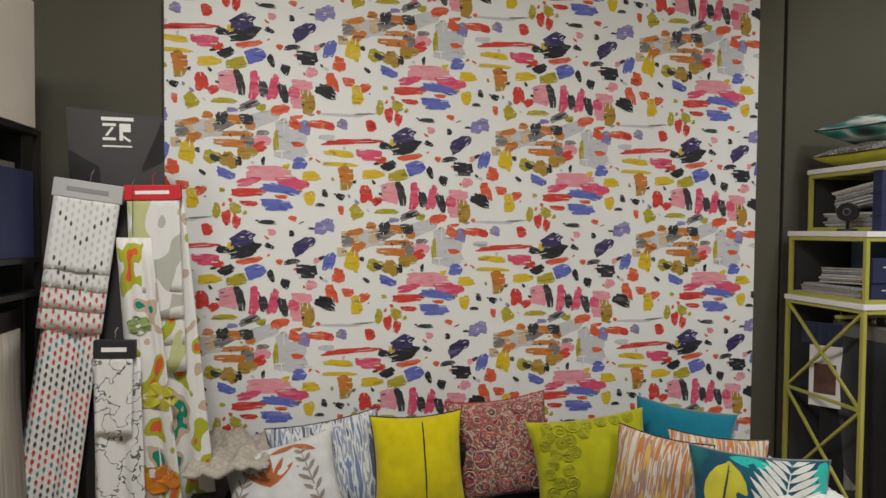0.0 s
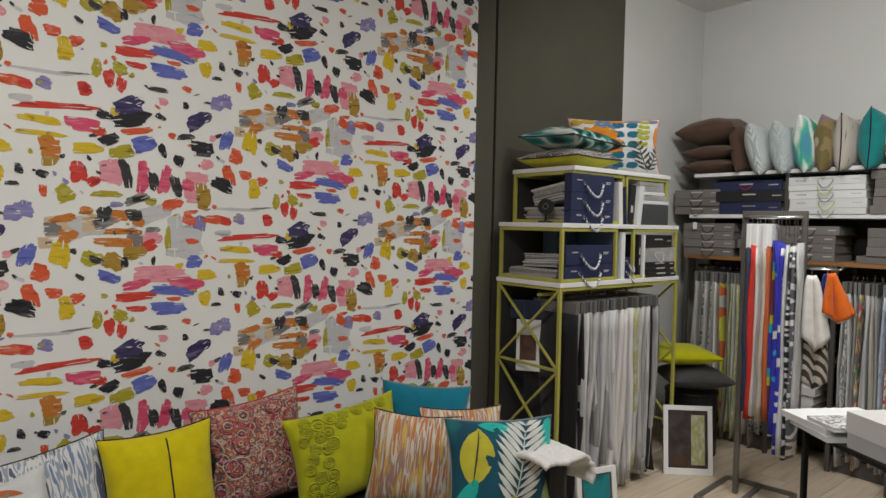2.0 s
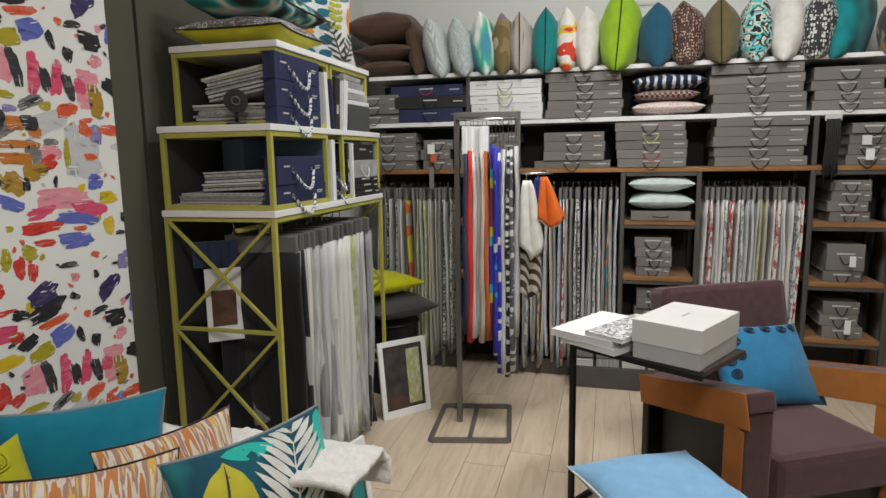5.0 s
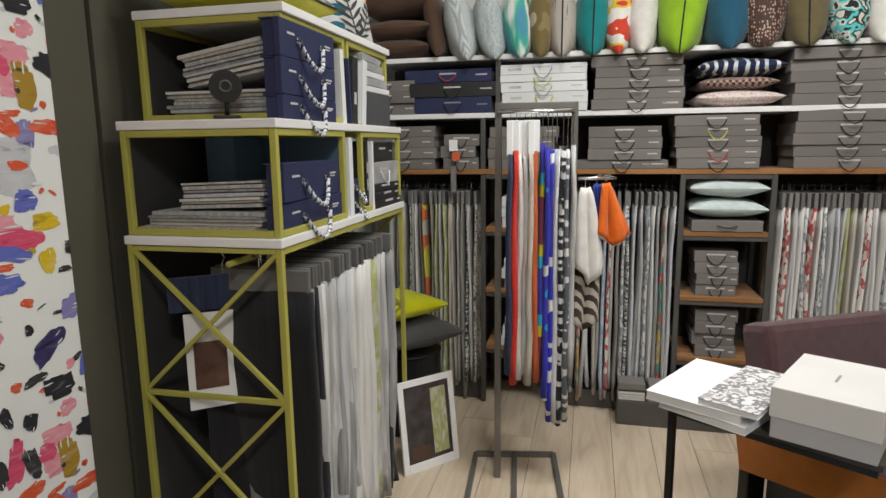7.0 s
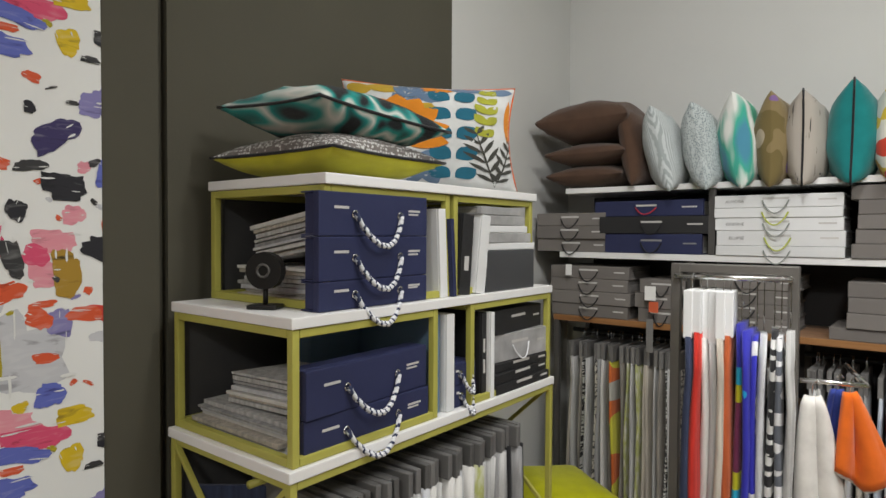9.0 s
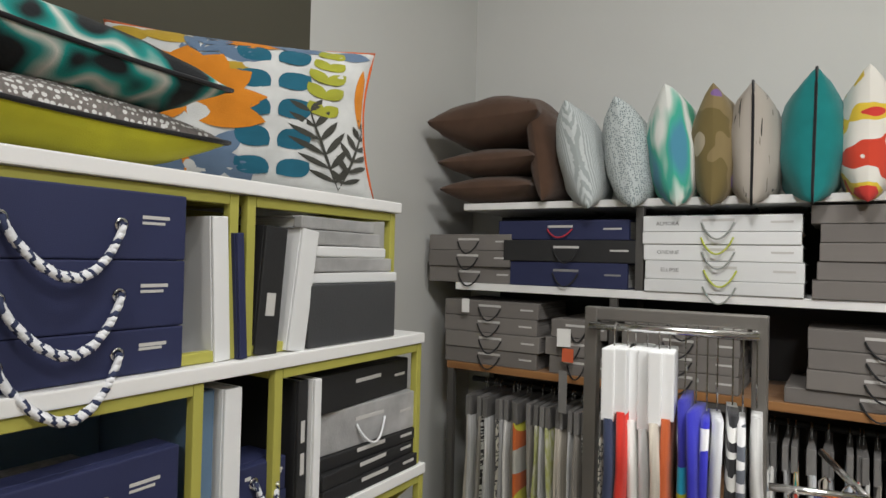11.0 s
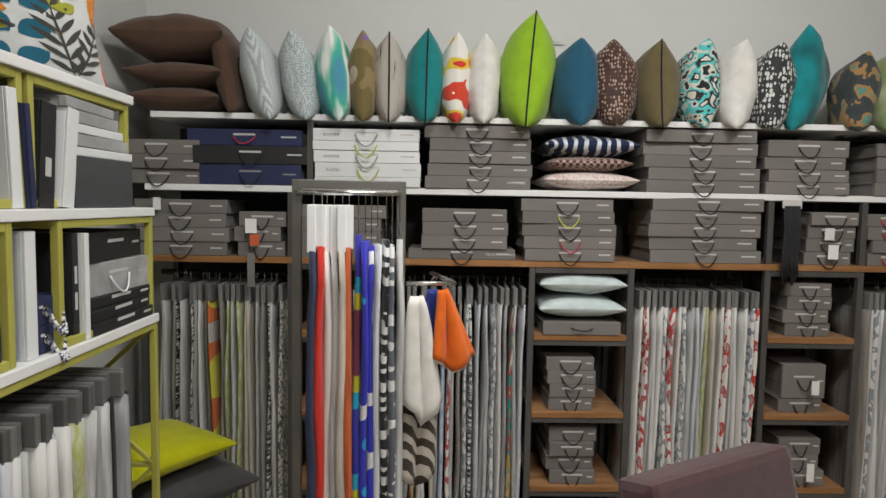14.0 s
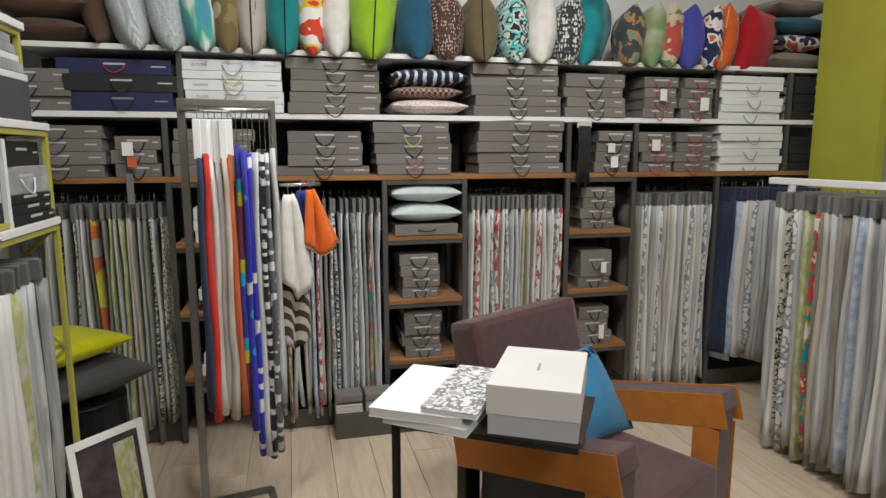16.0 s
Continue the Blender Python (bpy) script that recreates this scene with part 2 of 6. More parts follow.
structure("wall_north_pier", boxed(WEST, 2.108, NORTH - 0.008, NORTH + 0.12, 0, TOP), DARK_WALL, "dark grey painted wall that carries the wallpaper")
structure("wall_north_groove", boxed(2.108, 2.135, NORTH + 0.03, NORTH + 0.12, 0, TOP), DARK_WALL, "narrow shadow joint between two dark grey walls")
structure("wall_north_pilaster", boxed(-1.30, -0.81, NORTH - 0.03, NORTH - 0.008, 0, TOP), DARK_WALL, "dark grey painted pilaster beside the wallpaper")
structure("wall_east", boxed(EAST, EAST + 0.12, SOUTH, NORTH + 0.12, 0, TOP), WHITE_WALL, "white painted wall above the long sample shelves")
structure("wall_west", boxed(WEST - 0.12, WEST, SOUTH, NORTH + 0.12, 0, TOP), DARK_WALL, "dark grey painted side wall of the showroom")
structure("wall_south", boxed(WEST - 0.12, EAST + 0.12, SOUTH - 0.12, SOUTH, 0, TOP), WHITE_WALL, "white painted wall behind the walk")


# ---- wallpaper: a half-drop print of brush strokes ----
def stroke_outline(w, h, angle, seed, n=26):
    """A ragged dab of paint: a squarish oval whose rim wanders."""
    rng = random.Random(seed)
    c, s = math.cos(radians(angle)), math.sin(radians(angle))
    out = []
    for k in range(n):
        a = 2 * math.pi * k / n
        q = 1 + 0.1 * math.sin(2 * a + seed) + 0.1 * math.sin(3 * a + 2 * seed) + 0.06 * math.sin(7 * a + seed) + rng.uniform(-0.09, 0.07)
        x = math.copysign(abs(math.cos(a)) ** 0.7, math.cos(a)) * w / 2 * q
        y = math.copysign(abs(math.sin(a)) ** 0.7, math.sin(a)) * h / 2 * q
        out.append((c * x - s * y, s * x + c * y))
    return out


PAPER = (0.82, 0.83, 0.81)


def ink(name, c, c2=None, dry=0.62, gap=PAPER):
    """Printed paint with dry streaks in which the paper or a second colour shows."""
    m, nt, b, tc = node_mat(name, 0.7, 0, 0.05, 300)
    mp = nt.nodes.new("ShaderNodeMapping")
    mp.inputs["Scale"].default_value = (9, 9, 34)
    mp.inputs["Rotation"].default_value = (0, 0.3, 0)
    nt.links.new(tc.outputs["Object"], mp.inputs["Vector"])
    n = nt.nodes.new("ShaderNodeTexNoise")
    n.inputs["Scale"].default_value, n.inputs["Detail"].default_value, n.inputs["Distortion"].default_value = 1.6, 7, 0.8
    nt.links.new(mp.outputs["Vector"], n.inputs["Vector"])
    c2 = tuple(v * 0.7 for v in (c2 or c))
    mid = tuple(0.86 * v + 0.14 * g for v, g in zip(c, gap))
    r = ramp_of(nt, [c2, c, c, mid], lo=0.3, hi=dry + 0.06)
    nt.links.new(n.outputs["Fac"], r.inputs["Fac"])
    nt.links.new(r.outputs["Color"], b.inputs["Base Color"])
    return m


# each dab: place across and down in the repeat, width, height, lean; lengths in units of 2.6 mm
STROKES = {
    "pale_grey": [(600, 208, 70, 5, 0), (577, 248, 28, 9, -5), (740, 404, 52, 24, 20), (790, 446, 56, 46, 0), (652, 424, 44, 30, 10), (775, 440, 30, 56, 0)],
    "pale_pink": [(686, 342, 26, 38, 0), (808, 344, 32, 18, 0), (823, 321, 16, 16, 10), (752, 497, 80, 22, 0), (740, 440, 26, 18, 0), (757, 229, 13, 10, 0), (832, 278, 10, 10, 0), (800, 372, 24, 20, 0)],
    "beige": [(616, 425, 30, 24, 0), (662, 418, 26, 26, 0), (603, 447, 18, 14, 0)],
    "grey": [(720, 381, 36, 11, 22), (680, 414, 34, 18, 20), (612, 428, 22, 16, 0), (742, 427, 18, 8, 0), (716, 440, 22, 24, 0), (640, 205, 34, 3, 4)],
    "lilac": [(812, 416, 17, 24, 0), (838, 222, 20, 18, 0), (579, 400, 20, 21, 0), (603, 224, 19, 14, -20), (692, 390, 16, 8, 0)],
    "hot_pink": [(793, 356, 18, 18, -20), (728, 348, 17, 42, -8), (760, 350, 15, 44, -12), (790, 513, 52, 18, 0), (718, 511, 36, 13, 10), (650, 276, 40, 18, 0)],
    "red": [(570, 226, 36, 13, -8), (652, 225, 17, 17, 0), (617, 254, 84, 9, 4), (670, 284, 18, 12, 10), (643, 345, 18, 30, 10), (662, 357, 18, 12, 30), (717, 529, 50, 14, 0), (720, 548, 26, 8, 0), (683, 204, 14, 22, 10), (699, 212, 13, 19, -15), (736, 452, 26, 14, 20)],
    "vermilion": [(597, 489, 22, 20, -20), (585, 521, 16, 34, 15), (613, 518, 19, 13, 0), (641, 527, 17, 14, 0), (720, 278, 40, 9, 12), (770, 387, 27, 16, 15), (795, 410, 22, 14, -30), (800, 398, 17, 5, 0), (800, 445, 19, 8, 0), (832, 410, 30, 11, -5), (773, 536, 19, 6, 0), (792, 205, 14, 7, -20), (601, 373, 9, 15, 0), (770, 280, 11, 8, -30)],
    "yellow": [(598, 275, 52, 9, -6), (597, 294, 52, 7, -2), (655, 310, 40, 13, 4), (621, 462, 21, 38, -5), (628, 541, 20, 28, 0), (820, 537, 17, 21, 20), (822, 500, 30, 14, 0), (781, 484, 11, 8, 0), (690, 253, 12, 10, 0)],
    "olive": [(700, 311, 30, 18, 15), (627, 377, 22, 21, 30), (680, 375, 35, 9, 0), (764, 442, 9, 30, 0), (697, 552, 17, 8, -20), (667, 557, 12, 15, -20), (660, 470, 25, 20, -25), (676, 526, 9, 6, 0), (697, 192, 18, 9, -20), (667, 196, 12, 16, -20), (740, 384, 16, 9, 0)],
    "ochre": [(687, 475, 26, 25, -30), (817, 373, 23, 36, 0), (716, 462, 28, 20, 0), (609, 317, 22, 36, 0)],
    "orange": [(609, 312, 24, 24, 0), (653, 400, 15, 11, 0), (698, 406, 24, 14, 0), (700, 430, 44, 9, 0), (690, 446, 46, 13, 0), (630, 437, 22, 17, 0), (722, 416, 16, 12, 0), (625, 412, 32, 9, 10)],
    "blue": [(730, 297, 34, 20, 20), (583, 462, 16, 27, -20), (682, 498, 30, 13, -18), (803, 478, 20, 20, 0), (765, 550, 48, 17, 0), (770, 523, 54, 15, -10), (848, 283, 11, 22, -15)],
    "navy": [(708, 240, 42, 18, 30), (809, 252, 36, 22, 35), (716, 246, 24, 22, 0)],
    "black": [(676, 259, 18, 12, -15), (683, 294, 24, 14, 28), (712, 262, 50, 18, 12), (816, 296, 32, 22, 0), (756, 304, 10, 19, 25), (780, 318, 14, 16, -20), (600, 350, 15, 9, -25), (574, 347, 9, 8, 0), (575, 537, 36, 18, -22), (703, 477, 9, 15, 0), (743, 475, 6, 12, 0), (753, 253, 14, 8, -25), (790, 231, 9, 9, 0)],
    "soot": [(790, 280, 22, 9, 8), (705, 343, 14, 38, 12), (743, 352, 13, 26, 12), (776, 358, 14, 30, 12), (676, 404, 18, 20, 0), (716, 405, 22, 16, 0), (665, 472, 18, 9, -30), (645, 497, 12, 6, -35), (720, 381, 22, 6, 22), (637, 459, 7, 8, 0), (750, 212, 28, 6, -3), (838, 549, 14, 6, 0), (845, 525, 8, 6, 0), (823, 222, 9, 4, 0)],
}
spatter = random.Random(12)
for tone, many in (("soot", 16), ("vermilion", 12), ("olive", 8), ("lilac", 7), ("pale_grey", 8)):
    for _ in range(many):
        STROKES[tone].append((spatter.uniform(560, 832), spatter.uniform(190, 558), spatter.uniform(3, 10), spatter.uniform(1.5, 6), spatter.uniform(-60, 60)))
INKS = {
    "pale_grey": ink("pale_grey_print", (0.56, 0.57, 0.6), (0.5, 0.5, 0.54), 0.56), "pale_pink": ink("pale_pink_print", (0.76, 0.3, 0.36), (0.75, 0.28, 0.34), 0.56),
    "beige": ink("beige_print", (0.62, 0.47, 0.3), (0.5, 0.33, 0.17)), "grey": ink("grey_print", (0.2, 0.19, 0.19), (0.06, 0.06, 0.06), 0.58),
    "lilac": ink("lilac_print", (0.24, 0.22, 0.46), (0.14, 0.13, 0.3), 0.58), "hot_pink": ink("hot_pink_print", (0.68, 0.08, 0.17), (0.5, 0.03, 0.08), 0.56),
    "red": ink("red_print", (0.62, 0.05, 0.035), (0.45, 0.02, 0.02)), "vermilion": ink("vermilion_print", (0.68, 0.1, 0.035), (0.5, 0.05, 0.02), 0.58),
    "yellow": ink("yellow_print", (0.68, 0.48, 0.015), (0.48, 0.33, 0.03)), "olive": ink("olive_print", (0.42, 0.36, 0.02), (0.24, 0.2, 0.02)),
    "ochre": ink("ochre_print", (0.4, 0.24, 0.03), (0.09, 0.06, 0.015)), "orange": ink("orange_print", (0.56, 0.19, 0.03), (0.2, 0.08, 0.02)),
    "blue": ink("blue_print", (0.12, 0.15, 0.5), (0.07, 0.08, 0.32)), "navy": ink("navy_print", (0.045, 0.035, 0.12), (0.015, 0.012, 0.03)),
    "black": ink("black_print", (0.022, 0.022, 0.028), (0.01, 0.01, 0.012), 0.66), "soot": ink("soot_print", (0.04, 0.04, 0.042), (0.015, 0.015, 0.015), 0.6),
}
PX0, PX1, PAPER_Y = -0.803, 1.97, NORTH - 0.0125
paper_mat = plain("wallpaper_ground", PAPER, 0.75, vary=0.025, scale=3, bump=0.12, bump_scale=350)
wallpaper = thing("wallpaper", "white wallpaper printed with multicoloured brush strokes on the wall", "wallpaper", kind="structure")
part("paper", boxed(PX0, PX1, PAPER_Y, NORTH - 0.0085, 0, TOP - 0.001), paper_mat, wallpaper)
UNIT, RISE, HALF, DROP = 0.00257, 0.00254, 0.700, 0.935   # metres a unit across and down, half-repeat, drop
for layer, (colour, dabs) in enumerate(STROKES.items()):
    verts, faces = [], []
    for k, (cx, cy, w, h, lean) in enumerate(dabs):
        rim = stroke_outline(w * UNIT * 1.08, h * UNIT * 1.1, lean, hash((layer, k)) % 100003)
        for col in range(-3, 4):
            for row in range(-2, 4):
                ox = -0.168 + (cx - 560) * UNIT + col * HALF
                oz = 2.084 - (cy - 180) * RISE + row * DROP - (DROP / 2 if col % 2 else 0)
                if not (PX0 - 0.03 < ox < PX1 + 0.03 and 0 < oz < TOP - 0.03):
                    continue
                i0 = len(verts)
                y = PAPER_Y - 0.0004 - 0.00012 * layer - 0.00001 * (k % 9)
                verts.append((min(max(ox, PX0), PX1), y, oz))
                for x, z in rim:
                    verts.append((min(max(ox + x, PX0), PX1), y, oz + z))
                n = len(rim)
                faces += [(i0, i0 + 1 + q, i0 + 1 + (q + 1) % n) for q in range(n)]
    me = bpy.data.meshes.new("brush_strokes")
    me.from_pydata(verts, [], faces)
    me.materials.append(INKS[colour])
    ob = new("brush_strokes", me)
    ob.parent = wallpaper
    tagged(ob, colour.replace("_", " ") + " printed brush strokes", kind="stuff")



def streak_mesh(name, material, label, pick, lift):
    """Thin bristle marks that follow the dabs of the print."""
    verts, faces = [], []
    rng = random.Random(name)
    for layer, (colour, dabs) in enumerate(STROKES.items()):
        for k, (cx, cy, w, h, lean) in enumerate(dabs):
            long_, short, turn = (w, h, lean) if w >= h else (h, w, lean + 90)
            for q in range(pick):
                off, shift = rng.uniform(-0.45, 0.45) * short, rng.choice((-1, 1)) * rng.uniform(0.28, 0.5) * long_
                ln, th = long_ * rng.uniform(0.2, 0.45), max(0.5, short * rng.uniform(0.03, 0.09))
                c, s = math.cos(radians(turn)), math.sin(radians(turn))
                rim = []
                for a in range(8):
                    x = shift + ln / 2 * math.cos(a * math.pi / 4)
                    z = off + th / 2 * math.sin(a * math.pi / 4) * rng.uniform(0.6, 1.4)
                    rim.append(((c * x - s * z) * UNIT, (s * x + c * z) * UNIT))
                for col in range(-3, 4):
                    for row_ in range(-2, 4):
                        ox = -0.168 + (cx - 560) * UNIT + col * HALF
                        oz = 2.084 - (cy - 180) * RISE + row_ * DROP - (DROP / 2 if col % 2 else 0)
                        if not (PX0 < ox < PX1 and 0 < oz < TOP - 0.03):
                            continue
                        i0 = len(verts)
                        verts += [(min(max(ox + x, PX0), PX1), PAPER_Y - lift - 0.00001 * q, oz + z) for x, z in rim]
                        faces.append(tuple(range(i0, i0 + 8)))
    me = bpy.data.meshes.new(name)
    me.from_pydata(verts, [], faces)
    me.materials.append(material)
    ob = new(name, me)
    ob.parent = wallpaper
    tagged(ob, label, kind="stuff")


streak_mesh("bristle_marks", plain("paper_white_gaps", tuple(v * 0.93 for v in PAPER), 0.75, vary=0.04, bump=0), "paper-white bristle gaps in the print", 2, 0.0026)


# ---- cushions ----
def pillow_point(u, v, w, h, t, side, seed, sag=0.0):
    pinch = 0.1
    x = w / 2 * u * (1 - pinch * (1 - v * v) * abs(u) ** 3)
    z = h / 2 * v * (1 - pinch * (1 - u * u) * abs(v) ** 3)
    body = max(0.0, (1 - u * u) * (1 - v * v)) ** 0.42
    edge = max(abs(u), abs(v))
    wr = noise.noise((u * 1.7 + seed, v * 1.7, side * 3.1)) * 0.2 + noise.noise((u * 4 + seed, v * 4, side * 2.1)) * 0.09
    wr += 0.16 * edge ** 3 * noise.noise((u * 9 + seed, v * 9, side * 1.3))
    y = side * t / 2 * body * (1 + wr) + sag * (u * u + v * v - 1) * 0.5
    return Vector((x, y, z + h / 2))


def face_of(c):
    """The front cover of a cushion, which carries its print and stitching."""
    return next(o for o in c.children if o.name.startswith("front_cover"))


def cushion(name, label, m, w, h, t, material, piping=None, seed=1, sag=0.0, group="", seam=None, back=None, n=14):
    """A soft square cushion; width along x, height along z, its face to -y, standing on z = 0."""
    c = thing(name, label, "cushion", m, group)
    for side, mat_of in ((-1, material), (1, back or material)):
        bm = bmesh.new()
        g = [[bm.verts.new(pillow_point(-math.cos(math.pi * i / n), -math.cos(math.pi * j / n), w, h, t, side, seed, sag)) for j in range(n + 1)] for i in range(n + 1)]
        for i in range(n):
            for j in range(n):
                bm.faces.new((g[i][j], g[i + 1][j], g[i + 1][j + 1], g[i][j + 1]))
        part("front_cover" if side < 0 else "back_cover", bm, mat_of, c, smooth=True)
    if piping:
        rim = []
        k = 9
        for a, (sx, sy, ex, ey) in enumerate(((-1, -1, 1, -1), (1, -1, 1, 1), (1, 1, -1, 1), (-1, 1, -1, -1))):
            for i in range(k):
                f = i / k
                rim.append(pillow_point(sx + (ex - sx) * f, sy + (ey - sy) * f, w, h, t, 0, seed, sag))
        part("piping", tubed(rim, 0.0042, 5, True), piping, c, "contrasting piping round the edge", smooth=True)
    if seam:
        pts = [pillow_point(0.1, -1 + 2 * i / 12, w, h, t, -1, seed, sag) + Vector((0, -0.002, 0)) for i in range(13)]
        part("seam_cord", tubed(pts, 0.003, 5), seam, c, "thin cord down the middle", smooth=True)
    return c


def leaf_on(c, w, h, t, seed, cu, cv, length, width, angle, material, name="printed_leaf", lift=0.0012, sag=0.0, steps=7, point=1.0):
    """A leaf shape laid on a cushion's face; place and size in the face's own -1..1 measure."""
    bm = bmesh.new()
    ca, sa = math.cos(radians(angle)), math.sin(radians(angle))
    rows = []
    for i in range(steps + 1):
        f = i / steps
        half = width / 2 * math.sin(math.pi * f ** point) ** 0.8 + 0.002
        row = []
        for q in (-1, -0.5, 0, 0.5, 1):
            a, d = (f - 0.5) * length, q * half
            u, v = cu + ca * a - sa * d, cv + sa * a + ca * d
            u, v = max(-0.97, min(0.97, u)), max(-0.97, min(0.97, v))
            p = pillow_point(u, v, w, h, t, -1, seed, sag)
            row.append(bm.verts.new(p + Vector((0, -lift, 0))))
        rows.append(row)
    for i in range(steps):
        for j in range(4):
            bm.faces.new((rows[i][j], rows[i + 1][j], rows[i + 1][j + 1], rows[i][j + 1]))
    return part(name, bm, material, face_of(c), smooth=True)


def frond_on(c, w, h, t, seed, cu, cv, length, angle, leaflet, material, pairs=7, width=0.09, sag=0.0, lift=0.0016, spread=42, stem=True):
    """A stem with paired leaflets."""
    ca, sa = math.cos(radians(angle)), math.sin(radians(angle))
    if stem:
        leaf_on(c, w, h, t, seed, cu, cv, length, 0.022, angle, material, "printed_stem", lift, sag)
    for i in range(pairs):
        f = (i + 0.6) / pairs
        a = (f - 0.5) * length
        size = leaflet * (1 - 0.45 * abs(f - 0.42) * 2)
        for s in (-1, 1):
            an = angle + s * spread
            bx, by = cu + ca * a, cv + sa * a
            leaf_on(c, w, h, t, seed, bx + math.cos(radians(an)) * size / 2, by + math.sin(radians(an)) * size / 2, size, width, an, material, "printed_leaf", lift, sag, 5)


# ---- boxes and books of samples ----
def hand_loop(w, drop, r, y=-0.004, z=0.0, out=0.012):
    return [(-w / 2 + w * i / 10, y - out * math.sin(math.pi * i / 10), z - drop * math.sin(math.pi * i / 10) ** 0.8) for i in range(11)]


def sample_box(m, w, d, h, material=None, cord=None, label="", title=True, group="sample boxes on the shelves", ink_mat=None, droop=0.045, name="sample_box", text="", pages=True, rtext=""):
    """A cloth-covered box of samples, its spine to -y, with a cord handle."""
    c = thing(name, label or "taupe grey cloth sample box with a cord handle on the shelf", "sample box", m, group)
    material = material or GREY_BOX
    spine = part("spine_cover", boxed(-w / 2, w / 2, 0, 0.02, 0, h, bevel=0.003), material, c)
    part("upper_cover", boxed(-w / 2, w / 2, 0.021, d, h - 0.004, h, bevel=0.0015), material, c)
    part("lower_cover", boxed(-w / 2, w / 2, 0.021, d, 0, 0.004, bevel=0.0015), material, c)
    part("leaves" if pages else "tray", boxed(-w / 2 + 0.006, w / 2 - 0.006, 0.0215, d - 0.008, 0.0045, h - 0.0045), (DARK_LEAVES if material == GREY_BOX else PAGES) if pages else material, c)
    if cord:
        part("cord_handle", tubed(hand_loop(0.09 if w > 0.2 else 0.06, droop, 0.003, z=h * 0.55), 0.0028, 5), cord, c, "", True)
    if title:
        k = ink_mat or GREY_TEXT
        part("title_bar", boxed(-0.045, 0.045, -0.0008, -0.0002, h * 0.62, h * 0.62 + 0.008), k, spine)
        part("title_bar", boxed(w * 0.32, w * 0.45, -0.0008, -0.0002, h * 0.5, h * 0.5 + 0.006), k, spine)
    if rtext:
        words(rtext, 0.014, Matrix.Translation((w * 0.36, -0.001, h * 0.5)) @ pose(0, 0, 0, 90, 0, 0), GREY_TEXT, spine)
    if text:
        words(text, 0.017, Matrix.Translation((-w * 0.33, -0.001, h * 0.5)) @ pose(0, 0, 0, 90, 0, 0), DARK_TEXT, spine)
    return c


def east(x, y, z, turn=0.0):
    """A pose for what faces the room from the east shelves."""
    return pose(x, y, z, 0, 0, -90 + turn)


def box_stack(y0, y1, z, count, h, material=None, cord=None, x=3.945, d=0.3, jitter=0.012, rng=random.Random(5), **k):
    """Boxes lying on one another between y0 and y1 (y0 the larger)."""
    for i in range(count):
        dy = rng.uniform(-jitter, jitter)
        w = y0 - y1 - rng.uniform(0, 0.02)
        cc = cord[i % len(cord)] if isinstance(cord, (list, tuple)) else cord
        sample_box(east(x + rng.uniform(0, 0.015), (y0 + y1) / 2 + dy, z, rng.uniform(-1.5, 1.5)), w, d, h - 0.0012, material, cc, **k)
        z += h
    return z


# ---- hanging cloth samples ----
def hanging_sample(m, top, low, depth, thick, material, rng, label="", group="", clip=True, clip_mat=None, flare=1.4, hook=True, clip_h=0.075, sway=0.02):
    """A folded cloth in a clip on a rail; the fold faces -y; the row runs along x; the rail is at z = top."""
    c = thing("hanging_fabric_sample", label or "folded fabric sample hanging from a grey clip on the rail", "fabric sample", m, group)
    bm = bmesh.new()
    ph, am = rng.uniform(0, 6), rng.uniform(0.2, 1.0) * sway
    rows = []
    n = 9
    z1 = top - (0.025 + clip_h if clip else 0.04)
    for i in range(n + 1):
        f = i / n
        z = z1 + (low - z1) * f
        t = thick * (0.62 + (flare - 0.62) * f ** 0.7 * 0.75)
        off = am * math.sin(ph + 5 * f) * f + rng.uniform(-0.002, 0.002)
        fold = 0.012 * math.sin(ph * 2 + 7 * f) * f
        row = []
        for u, v in ((1.0, 0.5), (0.35, 0.5), (0.06, 0.34), (0.0, 0.0), (0.06, -0.34), (0.35, -0.5), (1.0, -0.5)):
            row.append(bm.verts.new((off + t * v + 0.004 * math.sin(9 * f + 3 * u + ph), u * depth + fold * (1 - u), z)))
        rows.append(row)
    for i in range(n):
        for j in range(6):
            bm.faces.new((rows[i][j], rows[i + 1][j], rows[i + 1][j + 1], rows[i][j + 1]))
        bm.faces.new((rows[i][6], rows[i + 1][6], rows[i + 1][0], rows[i][0]))
    bm.faces.new(rows[0])
    bm.faces.new(rows[-1])
    part("cloth", bm, material, c, smooth=True)
    if clip:
        part("clip", boxed(-thick * 0.36, thick * 0.36, 0.012, depth * 0.95, top - 0.03 - clip_h, top - 0.03, bevel=0.003), clip_mat or CLIP_GREY, c)
    if hook:
        part("hook", tubed([(0, depth * 0.5, top - 0.032), (0, depth * 0.5, top + 0.002), (0, depth * 0.5 + 0.012, top + 0.014), (0, depth * 0.5 + 0.022, top + 0.004)], 0.0018, 4), CHROME, c)
    return c


def cloth(name, c, vary=0.3):
    return pattern(name, "noise", [tuple(v * (1 - vary) for v in c), tuple(min(1, v * (1 + vary)) for v in c)], (75, 75, 4), False, 0.9, 0.5, 5, rand_shift=True)


